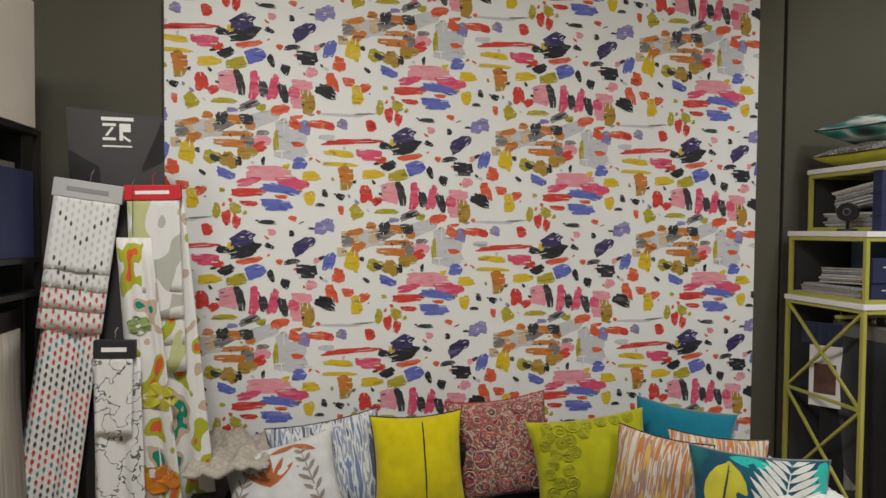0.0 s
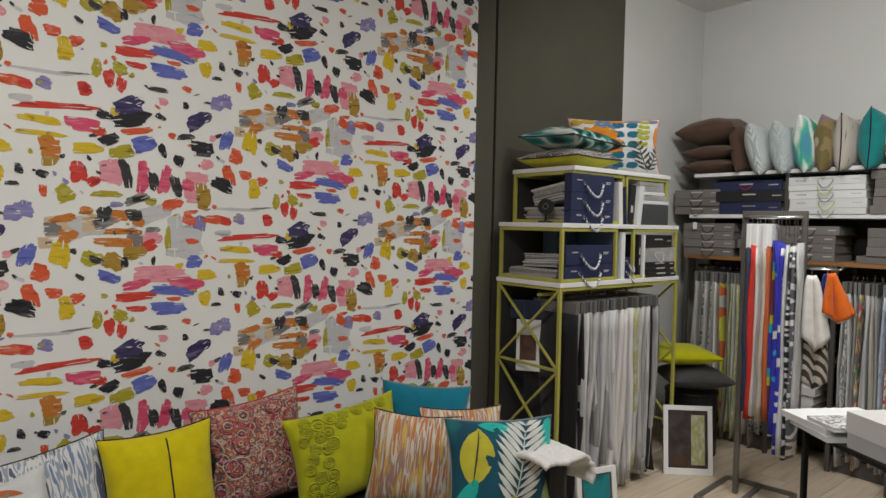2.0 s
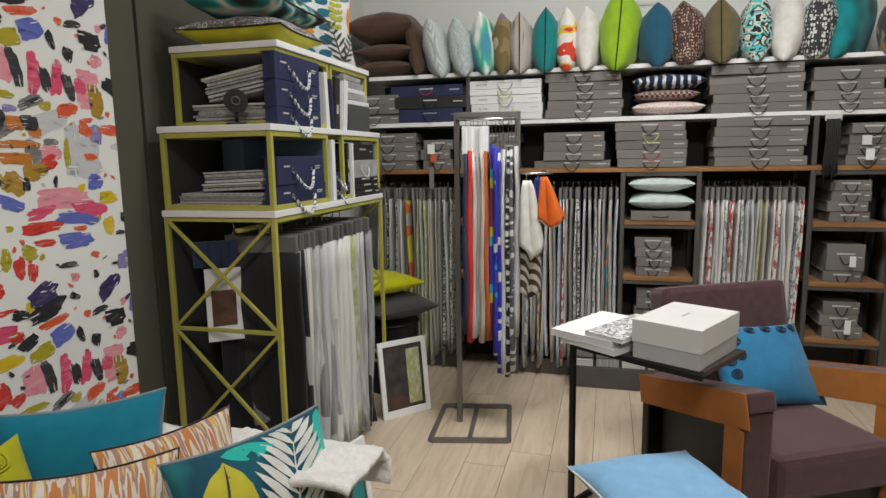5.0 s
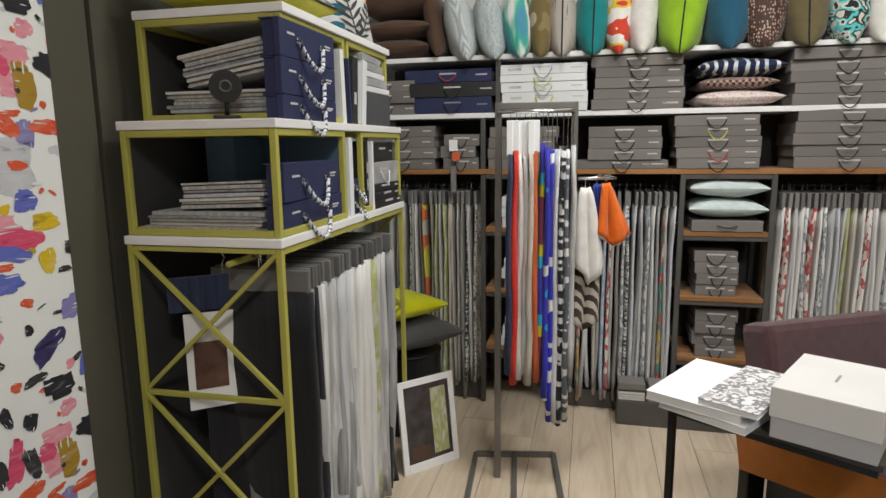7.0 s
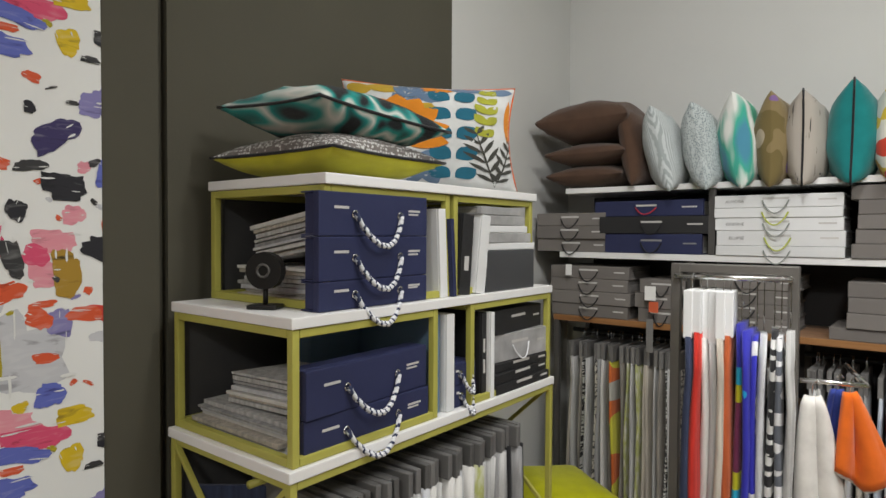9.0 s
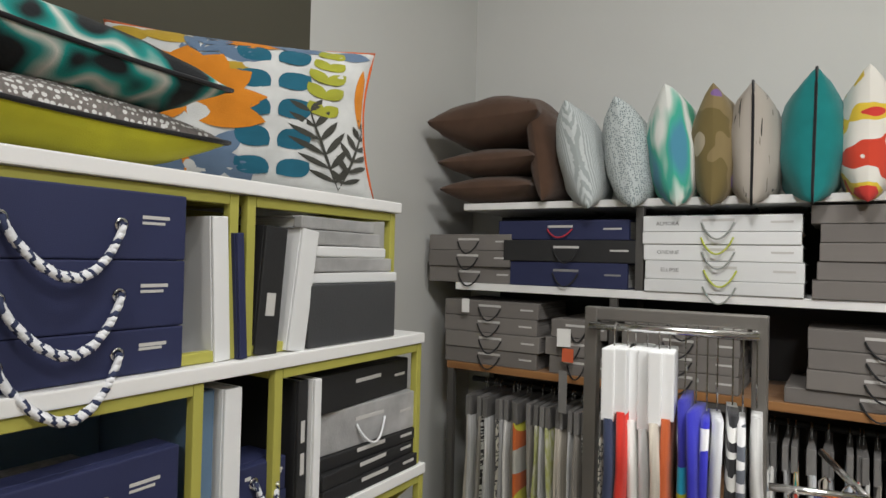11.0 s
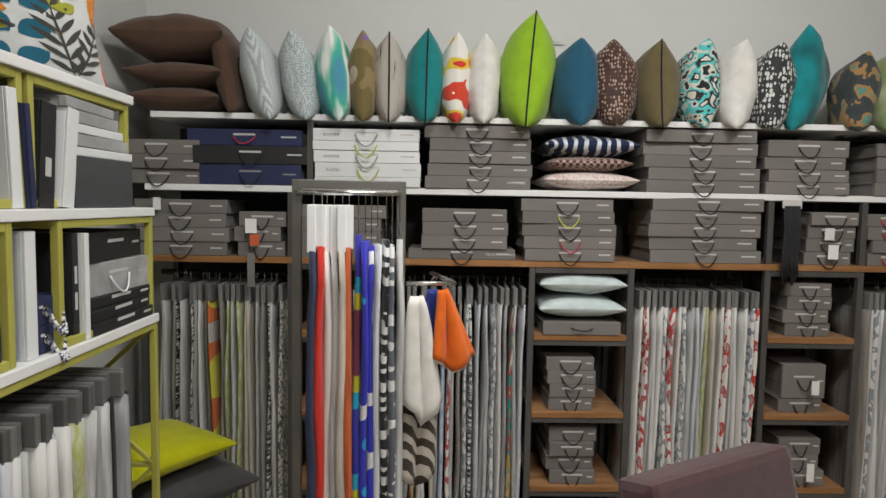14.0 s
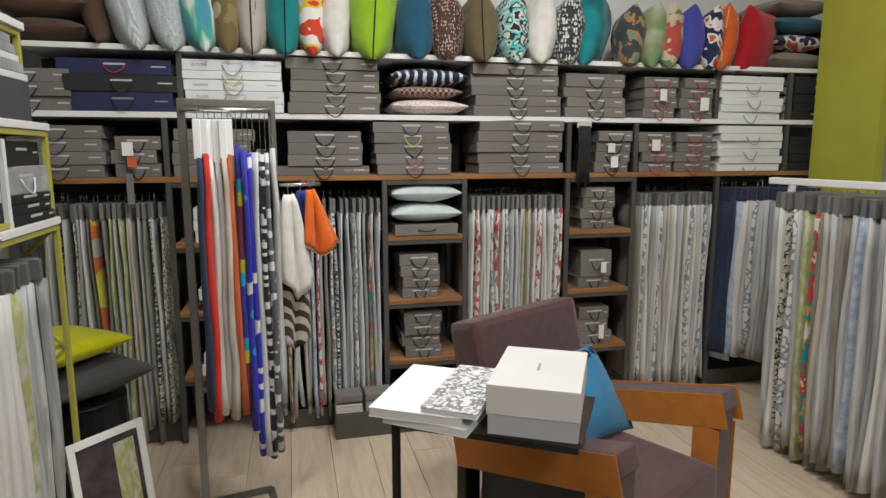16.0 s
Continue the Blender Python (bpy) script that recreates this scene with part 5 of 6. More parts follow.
# ---- sofa and its cushions ----
sofa = thing("sofa", "black low sofa against the wallpaper wall", "sofa")
part("seat", boxed(-0.48, 1.52, 2.0, 2.74, 0.16, 0.365, bevel=0.03), BLACK_LEATHER, sofa)
part("backrest", boxed(-0.31, 1.52, 2.72, 2.96, 0.15, 0.615, bevel=0.035), BLACK_LEATHER, sofa)
part("armrest", boxed(-0.62, -0.475, 2.20, 2.93, 0.06, 0.51, bevel=0.04), BLACK_LEATHER, sofa)
part("armrest", boxed(1.515, 1.63, 1.98, 2.80, 0.06, 0.575, bevel=0.03), BLACK_LEATHER, sofa)
for x in (-0.55, 1.575):
    for y in (2.26, 2.85):
        part("leg", boxed(x - 0.025, x + 0.025, y - 0.025, y + 0.025, 0, 0.07), BLACK_STEEL, sofa)


def draped(name, label, x0, x1, y0, y1, z, over, low, material, seed, nx=34, ny=40, lump=0.03):
    """A cloth over an arm: flat on top, falling past x1 by the height over, with an uneven hem."""
    bm = bmesh.new()
    g = []
    for i in range(nx + 1):
        f = i / nx
        row = []
        for j in range(ny + 1):
            q = j / ny
            run = (x1 - x0 + over * (0.8 + 0.3 * noise.noise((q * 2.5, seed, 0)))) * f
            wob = lump * noise.noise((f * 4, q * 4, seed)) + 0.3 * lump * noise.noise((f * 13, q * 13, seed)) + 0.006 * noise.noise((f * 40, q * 40, seed))
            if run < x1 - x0:
                p = (x0 + run, y0 + (y1 - y0) * q, z + wob + 0.01)
            else:
                d = run - (x1 - x0)
                r = 0.035
                p = (x1 + r * (1 - math.exp(-d / r)) + wob * 1.5, y0 + (y1 - y0) * q, z + wob - max(0, d - 0.02))
            row.append(bm.verts.new((p[0], p[1] + 0.02 * noise.noise((f * 3, q * 3, seed + 5)), max(low, p[2]))))
        g.append(row)
    for i in range(nx):
        for j in range(ny):
            bm.faces.new((g[i][j], g[i + 1][j], g[i + 1][j + 1], g[i][j + 1]))
    ob = link_mesh(name, bm, material, smooth=True)
    so = ob.modifiers.new("thick", "SOLIDIFY")
    so.thickness, so.offset = 0.018, 1
    return tagged(ob, label, "throw")


draped("fleece_throw", "white fleece throw draped over the sofa arm", 1.40, 1.63, 1.90, 2.62, 0.582, 0.15, 0.06, FLEECE, 3)
draped("quilted_throw", "beige quilted throw lying over the sofa end", -0.61, -0.335, 2.49, 2.91, 0.63, 0.02, 0.1, QUILT, 8, lump=0.05)

C_YELLOW = solid("bright_yellow_cotton", (0.6, 0.5, 0.004))
C_PAISLEY = pattern("red_paisley", "noise", [(0.3, 0.04, 0.05), (0.46, 0.36, 0.28), (0.12, 0.08, 0.09), (0.42, 0.12, 0.07), (0.48, 0.38, 0.3), (0.25, 0.12, 0.12)], (42, 42, 42), True, lo=0.3, hi=0.72, detail=1.5)
C_LIMEROS = solid("lime_yellow_linen", (0.42, 0.42, 0.01))
C_TEALBLUE = solid("teal_blue_cotton", (0.008, 0.18, 0.27))
C_STRIPE = pattern("orange_cream_stripes", "noise", [(0.5, 0.2, 0.07), (0.62, 0.56, 0.48), (0.36, 0.22, 0.18), (0.64, 0.4, 0.1), (0.64, 0.6, 0.54)], (55, 8, 4), True, lo=0.32, hi=0.7)
C_BLUESTRIPE = pattern("blue_white_stripes", "noise", [(0.16, 0.22, 0.36), (0.62, 0.63, 0.63), (0.28, 0.32, 0.4), (0.64, 0.64, 0.62), (0.1, 0.12, 0.18)], (45, 8, 7), True, lo=0.32, hi=0.7)
C_LEAFBASE = pattern("teal_leaf_ground", "noise", [(0.01, 0.09, 0.13), (0.01, 0.06, 0.1), (0.03, 0.3, 0.26)], (4, 4, 4), False, lo=0.35, hi=0.8)
GREY_PIPE = solid("grey_piping", (0.25, 0.27, 0.27))
SEAT = 0.357
cushion("cushion", "blue and white streaked cushion with black piping on the sofa", pose(-0.08, 2.665, SEAT, -18, -9, 0), 0.465, 0.39, 0.15, C_BLUESTRIPE, BLACK_PIPE, 111, group="cushions on the sofa")
wf = cushion("cushion", "white cushion printed with rust and grey leaves on the sofa", pose(-0.225, 2.48, SEAT, -30, -12, 4), 0.43, 0.372, 0.14, L_WHITE, None, 112, group="cushions on the sofa")
RUST, TAUPE_INK = solid("rust_print", (0.4, 0.12, 0.04)), solid("taupe_print", (0.25, 0.21, 0.18))
wa = (wf, 0.43, 0.372, 0.14, 112)
for a, l in ((40, 0.8), (62, 0.85), (85, 0.9), (110, 0.85), (135, 0.8)):
    leaf_on(*wa, -0.2 + 0.3 * math.cos(radians(a)), 0.1 + 0.3 * math.sin(radians(a)), l * 0.7, 0.1, a, RUST)
frond_on(*wa, 0.5, 0.1, 1.2, 100, 0.3, TAUPE_INK, 6, 0.07)
frond_on(*wa, -0.7, 0.2, 1.0, 60, 0.25, TAUPE_INK, 5, 0.05)
for u, v, a in ((0.0, -0.4, 30), (0.25, -0.55, 20), (-0.3, -0.5, 45), (0.45, 0.75, -30), (0.1, 0.8, 10)):
    leaf_on(*wa, u, v, 0.5, 0.12, a, RUST if u > 0 else TAUPE_INK)
cushion("cushion", "bright yellow cushion with a black cord down the middle", pose(0.26, 2.61, SEAT, -14, -2, 0), 0.38, 0.41, 0.16, C_YELLOW, BLACK_PIPE, 113, group="cushions on the sofa", seam=BLACK_PIPE)
pc_ = cushion("cushion", "red paisley cushion with red piping on the sofa", pose(0.646, 2.72, SEAT + 0.006, -12, -6, -3), 0.44, 0.43, 0.16, C_PAISLEY, C_RED, 114, group="cushions on the sofa")
rgp = random.Random(4)
PAISLEY_INKS = [solid("paisley_cream", (0.55, 0.47, 0.38)), solid("paisley_plum", (0.16, 0.04, 0.08)), solid("paisley_pink", (0.5, 0.1, 0.16)), solid("paisley_rust", (0.42, 0.14, 0.05))]
for k in range(26):
    u, v = rgp.uniform(-0.85, 0.85), rgp.uniform(-0.85, 0.85)
    for q, ring in enumerate((0.13, 0.095, 0.06, 0.03)):
        bm = bmesh.new()
        ring *= 0.8 + 0.3 * (k % 3)
        tip = rgp.uniform(0, 6.28)
        pts = []
        for a in range(14):
            an = a * math.pi / 7
            rr_ = ring * (1 + 0.5 * max(0, math.cos(an - tip)) ** 4)
            pts.append(pillow_point(max(-0.97, min(0.97, u + rr_ * math.cos(an))), max(-0.97, min(0.97, v + rr_ * math.sin(an))), 0.44, 0.43, 0.16, -1, 114) + Vector((0, -0.0008, 0)))
        part("printed_ring", tube(bm, pts, 0.0026, 4, True), PAISLEY_INKS[(k + q) % 4], face_of(pc_), smooth=True)
lr = cushion("cushion", "lime cushion with raised rosettes on the sofa", pose(1.0, 2.575, SEAT, -16, -5, 0), 0.53, 0.385, 0.16, C_LIMEROS, None, 115, group="cushions on the sofa")
rg = random.Random(9)
ROSETTES = [(-0.82 + 0.18 * rg.random(), -0.85 + 0.19 * i) for i in range(10)] + [(-0.55 + 0.12 * rg.random(), -0.85 + 0.27 * i) for i in range(7)] + [(-0.3 + 0.24 * i, 0.84 + 0.06 * rg.random()) for i in range(5)] + [(-0.4, 0.55), (-0.15, 0.68), (-0.35, 0.3)]
for u, v in ROSETTES:
    bm = bmesh.new()
    for ring in (0.024, 0.015, 0.007):
        ring *= rg.uniform(0.85, 1.1)
        pts = []
        for k in range(12):
            a = k * math.pi / 6
            p = pillow_point(max(-0.97, min(0.97, u + ring / 0.24 * math.cos(a))), max(-0.97, min(0.97, v + ring / 0.19 * math.sin(a))), 0.53, 0.385, 0.16, -1, 115)
            pts.append(p + Vector((0, -0.004 - 0.002 * math.sin(5 * a), 0)))
        tube(bm, pts, 0.0032, 4, True)
    part("rosette", bm, C_LIMEROS, face_of(lr), smooth=True)
cushion("cushion", "plain teal cushion with pale piping on the sofa back", pose(1.385, 2.66, SEAT + 0.01, -9, 3, -40), 0.42, 0.385, 0.14, C_TEALBLUE, GREY_PIPE, 116, group="cushions on the sofa")
cushion("cushion", "orange and cream striped cushion with black piping", pose(1.12, 2.38, SEAT, -16, 3, -44), 0.37, 0.37, 0.14, C_STRIPE, BLACK_PIPE, 117, group="cushions on the sofa")
cushion("cushion", "orange and cream striped cushion behind a leaf cushion", pose(1.36, 2.32, SEAT, -16, 3, -20), 0.38, 0.37, 0.12, C_STRIPE, BLACK_PIPE, 118, group="cushions on the sofa")
LW, LH, LT = 0.47, 0.39, 0.13
lc = cushion("cushion", "teal cushion printed with a white palm frond and yellow leaves", pose(1.35, 2.06, SEAT, -18, 3, -20), LW, LH, LT, C_LEAFBASE, GREY_PIPE, 119, group="cushions on the sofa")
la = (lc, LW, LH, LT, 119)
L_PALM, L_YEL, L_TURQ, L_GREENLEAF = solid("white_palm_print", (0.6, 0.62, 0.58)), solid("mustard_leaf_print", (0.48, 0.44, 0.04)), solid("turquoise_leaf_print", (0.02, 0.42, 0.36)), solid("sage_leaf_print", (0.25, 0.32, 0.12))
leaf_on(*la, -0.55, 0.25, 1.15, 0.62, 80, L_YEL)
leaf_on(*la, -0.55, 0.25, 1.1, 0.03, 80, L_DARK, "printed_stem", 0.003)
frond_on(*la, 0.25, 0.05, 1.75, 78, 0.78, L_PALM, 11, 0.1, spread=44, lift=0.0024)
leaf_on(*la, 0.85, 0.6, 0.9, 0.3, 80, L_TURQ)
leaf_on(*la, -0.15, 0.85, 0.6, 0.25, -10, L_TURQ)
leaf_on(*la, 0.8, -0.55, 0.9, 0.35, 75, L_GREENLEAF)
leaf_on(*la, -0.1, -0.75, 0.7, 0.3, 40, L_YEL)
leaf_on(*la, -0.75, -0.5, 0.8, 0.3, 60, L_TURQ)
leaf_on(*la, 0.35, -0.8, 0.5, 0.3, 10, L_OCHRE)

# ---- pictures leaning near the floor ----
def picture(m, w, h, label, spots):
    c = thing("framed_picture", label, "picture", m)
    f = 0.028
    for x0, x1, z0, z1 in ((-w / 2, -w / 2 + f, 0, h), (w / 2 - f, w / 2, 0, h), (-w / 2 + f, w / 2 - f, 0, f + 0.012), (-w / 2 + f, w / 2 - f, h - f, h)):
        part("frame_rail", boxed(x0, x1, 0, 0.016, z0, z1, bevel=0.002), WHITE_BOARD, c)
    part("photo", boxed(-w / 2 + f, w / 2 - f, 0.006, 0.012, f + 0.012, h - f), plain("dim_photo", (0.06, 0.05, 0.05), 0.3, vary=0.5, scale=14, bump=0), c)
    for x0, x1, z0, z1, mt in spots:
        part("photo_patch", boxed(x0, x1, 0.004, 0.0055, z0, z1, bevel=0.0005), mt, c)
    return c


picture(pose(3.185, 2.345, 0.001, 0, 0, -43) @ pose(0, 0, 0, -8, 0, 0), 0.293, 0.415, "white-framed photograph of a curtain leaning on the floor", [(0.02, 0.1, 0.06, 0.36, GREENISH), (-0.1, 0.0, 0.05, 0.11, C_BROWN)])
picture(pose(2.16, 2.22, 0.001, 0, 0, -14) @ pose(0, 0, 0, -7, 0, 0), 0.24, 0.31, "white-framed teal picture leaning beside the sofa", [(-0.08, 0.08, 0.05, 0.275, C_TEAL_GRAD)])

# ---- stool with two cushions behind the shelf unit ----
stool = thing("drum_stool", "black round drum stool with cushions piled on it", "stool", pose(3.60, 2.58, 0))
part("drum", tubed([(0, 0, 0), (0, 0, 0.02), (0, 0, 0.2), (0, 0, 0.42)], 0.165, 28), BLACK_LEATHER, stool, smooth=False)
part("rim", tubed([(0.166 * math.cos(a * math.pi / 14), 0.166 * math.sin(a * math.pi / 14), 0.41) for a in range(28)], 0.008, 6, True), BLACK_STEEL, stool, smooth=True)
cushion("cushion", "dark grey cushion lying on the black stool", pose(3.60, 2.57, 0.51, -90, 0, -40) @ pose(0, 0, -0.2), 0.42, 0.40, 0.15, solid("dark_grey_cotton", (0.075, 0.072, 0.072)), None, 121)
cushion("cushion", "bright yellow cushion lying on a dark cushion", pose(3.545, 2.655, 0.655, -90, 0, -35) @ pose(0, 0, -0.21), 0.44, 0.42, 0.125, solid("acid_yellow_cotton", (0.52, 0.52, 0.005)), None, 122)

# ---- display rack with hanging cloths ----
rack = thing("display_rack", "grey steel floor rack with a rail and a foot frame", "clothes rack")
BASE = [(2.90, 2.14), (3.33, 2.175), (3.396, 1.82), (2.98, 1.76)]
for i in range(4):
    a, c = BASE[i], BASE[(i + 1) % 4]
    bar("foot_bar", (*a, 0.012), (*c, 0.012), 0.022, RACK_STEEL, rack)
mid_a, mid_b = (2.94, 1.95), (3.363, 1.997)
bar("foot_bar", (*mid_a, 0.012), (*mid_b, 0.012), 0.022, RACK_STEEL, rack)
P1, P2 = Vector((3.17, 2.05, 0)), Vector((3.20, 1.752, 0))
bar("pole", (P1.x, P1.y, 0.0), (P1.x, P1.y, 1.606), 0.026, RACK_STEEL, rack)
bar("pole", (P2.x, P2.y, 0.55), (P2.x, P2.y, 1.606), 0.026, RACK_STEEL, rack)
bar("top_bar", (P1.x, P1.y, 1.593), (P2.x, P2.y, 1.593), 0.026, RACK_STEEL, rack)
bar("lower_bar", (P1.x, P1.y, 0.56), (P2.x, P2.y, 0.56), 0.018, RACK_STEEL, rack)
part("rail", tubed([(P1.x - 0.02, P1.y, 1.57), (P2.x - 0.02, P2.y, 1.57)], 0.008, 8), CHROME, rack, smooth=True)
along = (P2 - P1)
R_RED, R_ORANGE2 = cloth("rack_red_cloth", (0.5, 0.03, 0.02)), cloth("rack_rust_cloth", (0.46, 0.1, 0.03))
ZEBRA = pattern("black_white_zebra", "noise", [(0.02, 0.02, 0.022), (0.62, 0.62, 0.6)], (5, 5, 36), True, lo=0.0, hi=1.02, detail=0.3)
BLUEZEB = pattern("blue_white_zebra", "noise", [(0.03, 0.03, 0.38), (0.62, 0.62, 0.62)], (3.5, 3.5, 17), True, lo=0.0, hi=1.06, detail=0.3)
BLOCKS = pattern("blocks_aqua_yellow_plum", "wave", [(0.16, 0.03, 0.08), (0.45, 0.44, 0.02), (0.02, 0.32, 0.5), (0.03, 0.03, 0.28)], (0.05, 0.05, 0.55), True, lo=0.0, hi=1.0, bands="Z")
ZEBRA2 = pattern("grey_white_zebra", "noise", [(0.1, 0.11, 0.13), (0.62, 0.62, 0.62)], (6, 6, 26), True, lo=0.0, hi=1.06, detail=0.3)
AQUA_BLUE = pattern("aqua_over_blue_zebra", "noise", [(0.01, 0.3, 0.55), (0.03, 0.03, 0.36), (0.6, 0.6, 0.62)], (6, 6, 9), True, lo=0.1, hi=0.95, detail=0.3)
RACK_CLOTHS = [(NAVY_CLOTH, 0.5), (R_RED, 0.46), (GREYS[2], 0.48), (GREYS[0], 0.5), (GREYS[3], 0.46), (R_ORANGE2, 0.47), (BLOCKS, 0.48), (AQUA_BLUE, 0.40), (BLUEZEB, 0.30), (GREYS[5], 0.30), (ZEBRA, 0.28), (ZEBRA2, 0.30), (GREYS[0], 0.5)]
rgr = random.Random(31)
turn_r = math.degrees(math.atan2(along.y, along.x))
for i, (mt, low) in enumerate(RACK_CLOTHS):
    f = 0.05 + 0.9 * (i + 0.5) / len(RACK_CLOTHS)
    p = P1 + along * f
    hung = hanging_sample(pose(p.x - 0.075 + rgr.uniform(-0.015, 0.015), p.y - 0.03, 0, 0, 0, turn_r + rgr.uniform(-5, 5)), 1.565 if i < 6 else 1.47 + rgr.uniform(-0.02, 0.03), low, rgr.uniform(0.1, 0.13), 0.034 if i < 6 else 0.028, mt, rgr, "long folded cloth hanging on the display rack", "cloths on the display rack", clip=i < 6, clip_mat=WHITE_BOX, flare=1.2, clip_h=0.1 + rgr.uniform(0, 0.05), sway=0.012)
    if i > 5:
        part("long_hook", tubed([(0, 0.06, 1.45), (0, 0.06, 1.575), (0, 0.07, 1.583)], 0.0018, 4), CHROME, hung)
side_rail = thing("short_display_rail", "short chrome rail with hanging cloths beside the rack", "rail")
part("rail", tubed([(3.20, 1.735, 1.305), (3.235, 1.59, 1.305)], 0.007, 8), CHROME, side_rail, smooth=True)
part("rail", tubed([(3.235, 1.59, 1.305), (3.50, 1.66, 1.305)], 0.007, 8), CHROME, side_rail, smooth=True)


def hung_cloth(m, w0, w1, h, material, label, seed, band=None, slant=0.0, flare=0.6):
    """A cloth gathered at a hook and widening downwards in soft folds."""
    c = thing("hanging_cloth", label, "cloth", m, "cloths on the short rail")
    bm = bmesh.new()
    n, k = 12, 10
    g = []
    for i in range(n + 1):
        f = i / n
        w = w0 + (w1 - w0) * f ** flare
        row = []
        for j in range(k + 1):
            q = j / k - 0.5
            fold = (0.006 + 0.012 * f) * math.sin(q * 11 + seed + f)
            row.append(bm.verts.new((w * q + slant * f, fold, -h * f * (1 - 0.22 * abs(q) * 2 * (0.4 + 0.6 * math.sin(seed))) )))
        g.append(row)
    for i in range(n):
        for j in range(k):
            bm.faces.new((g[i][j], g[i + 1][j], g[i + 1][j + 1], g[i][j + 1]))
    ob = part("folds", bm, material, c, smooth=True)
    so = ob.modifiers.new("thick", "SOLIDIFY")
    so.thickness = 0.012
    if band:
        pts = [Vector(v.co) for v in ob.data.vertices][-(k + 1):]
        part("edge_band", tubed(pts, 0.008, 5), band, c, smooth=True)
    part("hook", tubed([(0, 0, -0.01), (0, 0, 0.03), (0.01, 0, 0.04), (0.018, 0, 0.03)], 0.002, 5), CHROME, c)
    return c


CHEVRON = pattern("brown_white_chevron", "wave", [(0.06, 0.045, 0.035), (0.5, 0.46, 0.4)], (10, 10, 10), True, lo=0.0, hi=1.0, distort=3, bands="DIAGONAL")
hung_cloth(pose(3.19, 1.705, 1.27, 0, 0, -62), 0.02, 0.12, 0.40, C_WHITE, "white towelling cloth hanging from a hook", 1.0, slant=0.03)
hung_cloth(pose(3.225, 1.625, 1.285, 0, 0, -70), 0.012, 0.15, 0.25, solid("bright_orange_cloth", (0.68, 0.13, 0.01)), "bright orange cloth with a white edge on a hook", 2.2, C_WHITE, slant=0.04, flare=0.95)
hung_cloth(pose(3.27, 1.66, 1.28, 0, 0, -70), 0.03, 0.08, 0.2, cloth("royal_blue_cloth", (0.03, 0.05, 0.25)), "royal blue cloth hanging from a hook", 3.4)
hung_cloth(pose(3.24, 1.70, 1.0, 0, 0, -70), 0.10, 0.12, 0.34, CHEVRON, "brown and white chevron cloth hanging from the rack", 0.6)

# ---- side table with books and a box ----
e1, e2 = Vector((0.84, -0.543, 0)), Vector((-0.543, -0.84, 0))   # into the room, along the front edge
corner = Vector((2.48, 1.45, 0))
turn_t = math.degrees(math.atan2(e2.y, e2.x))
table = thing("side_table", "black steel side table with a dark top beside the armchair", "table", pose(corner.x, corner.y, 0, 0, 0, turn_t))
TL, TD, TZ = 0.53, 0.32, 0.695   # along e2, along e1
part("tabletop", boxed(0, TL, 0, TD, TZ - 0.018, TZ, bevel=0.002), DARK_TOP, table)
for x, y in ((0.012, 0.012), ):
    bar("leg", (x, y, 0), (x, y, TZ - 0.0185), 0.02, BLACK_STEEL, table)
bar("stretcher", (0.012, 0.024, 0.011), (0.012, TD - 0.024, 0.011), 0.02, BLACK_STEEL, table)
for y in (0.012, TD - 0.012):
    bar("floor_bar", (0.024, y, 0.011), (TL - 0.05, y, 0.011), 0.02, BLACK_STEEL, table)
bar("top_rail", (0.012, 0.012, TZ - 0.028), (TL - 0.01, 0.012, TZ - 0.028), 0.018, BLACK_STEEL, table)
tm = table.matrix_world.copy()


def flat_book(m, w, d, h, cover, label):
    c = thing("book", label, "book", m, "books on the side table")
    part("leaves", boxed(0.002, w - 0.002, 0.002, d - 0.002, 0.0012, h - 0.0022), WHITE_BOX, c)
    part("front_cover", boxed(0, w, 0, d, h - 0.002, h, bevel=0.0005), cover, c)
    part("back_cover", boxed(0, w, 0, d, 0, 0.001), WHITE_BOX, c)
    return c


FLORAL_PRINT = pattern("grey_floral_cover", "noise", [(0.66, 0.66, 0.65), (0.2, 0.2, 0.2), (0.62, 0.6, 0.6), (0.35, 0.34, 0.34)], (26, 26, 26), True, lo=0.35, hi=0.7, detail=4)
flat_book(tm @ pose(0.0, -0.055, TZ + 0.001, 0, 0, -4), 0.245, 0.33, 0.022, WHITE_BOX, "white paper catalogue lying on the side table")
flat_book(tm @ pose(-0.03, -0.075, TZ + 0.0235, 0, 0, 2), 0.26, 0.36, 0.026, WHITE_BOX, "white paper catalogue lying on another")
flat_book(tm @ pose(0.115, -0.065, TZ + 0.05, 0, 0, 0), 0.155, 0.35, 0.016, FLORAL_PRINT, "catalogue with a grey floral cover on the pile")
wbox = thing("gift_box", "pale grey lidded cardboard box on the side table", "box", pose(2.181, 1.019, TZ + 0.001, 0, 0, -29.5))
part("box_tray", boxed(0.004, 0.328, 0.004, 0.236, 0, 0.075, bevel=0.002), GREY_CARD, wbox)
part("lid", boxed(0, 0.332, 0, 0.24, 0.056, 0.137, bevel=0.003), plain("pale_grey_card", (0.6, 0.59, 0.57), 0.6, vary=0.03, bump=0.05), wbox)
part("title_bar", boxed(0.135, 0.195, 0.12, 0.127, 0.1372, 0.1378), DARK_TEXT, wbox)

# ---- armchair ----
ca = -62.0     # along the back, from its near end
chair = thing("armchair", "maroon armchair with orange felt arm bands beside the side table", "armchair", pose(2.854, 1.142, 0, 0, 0, ca))
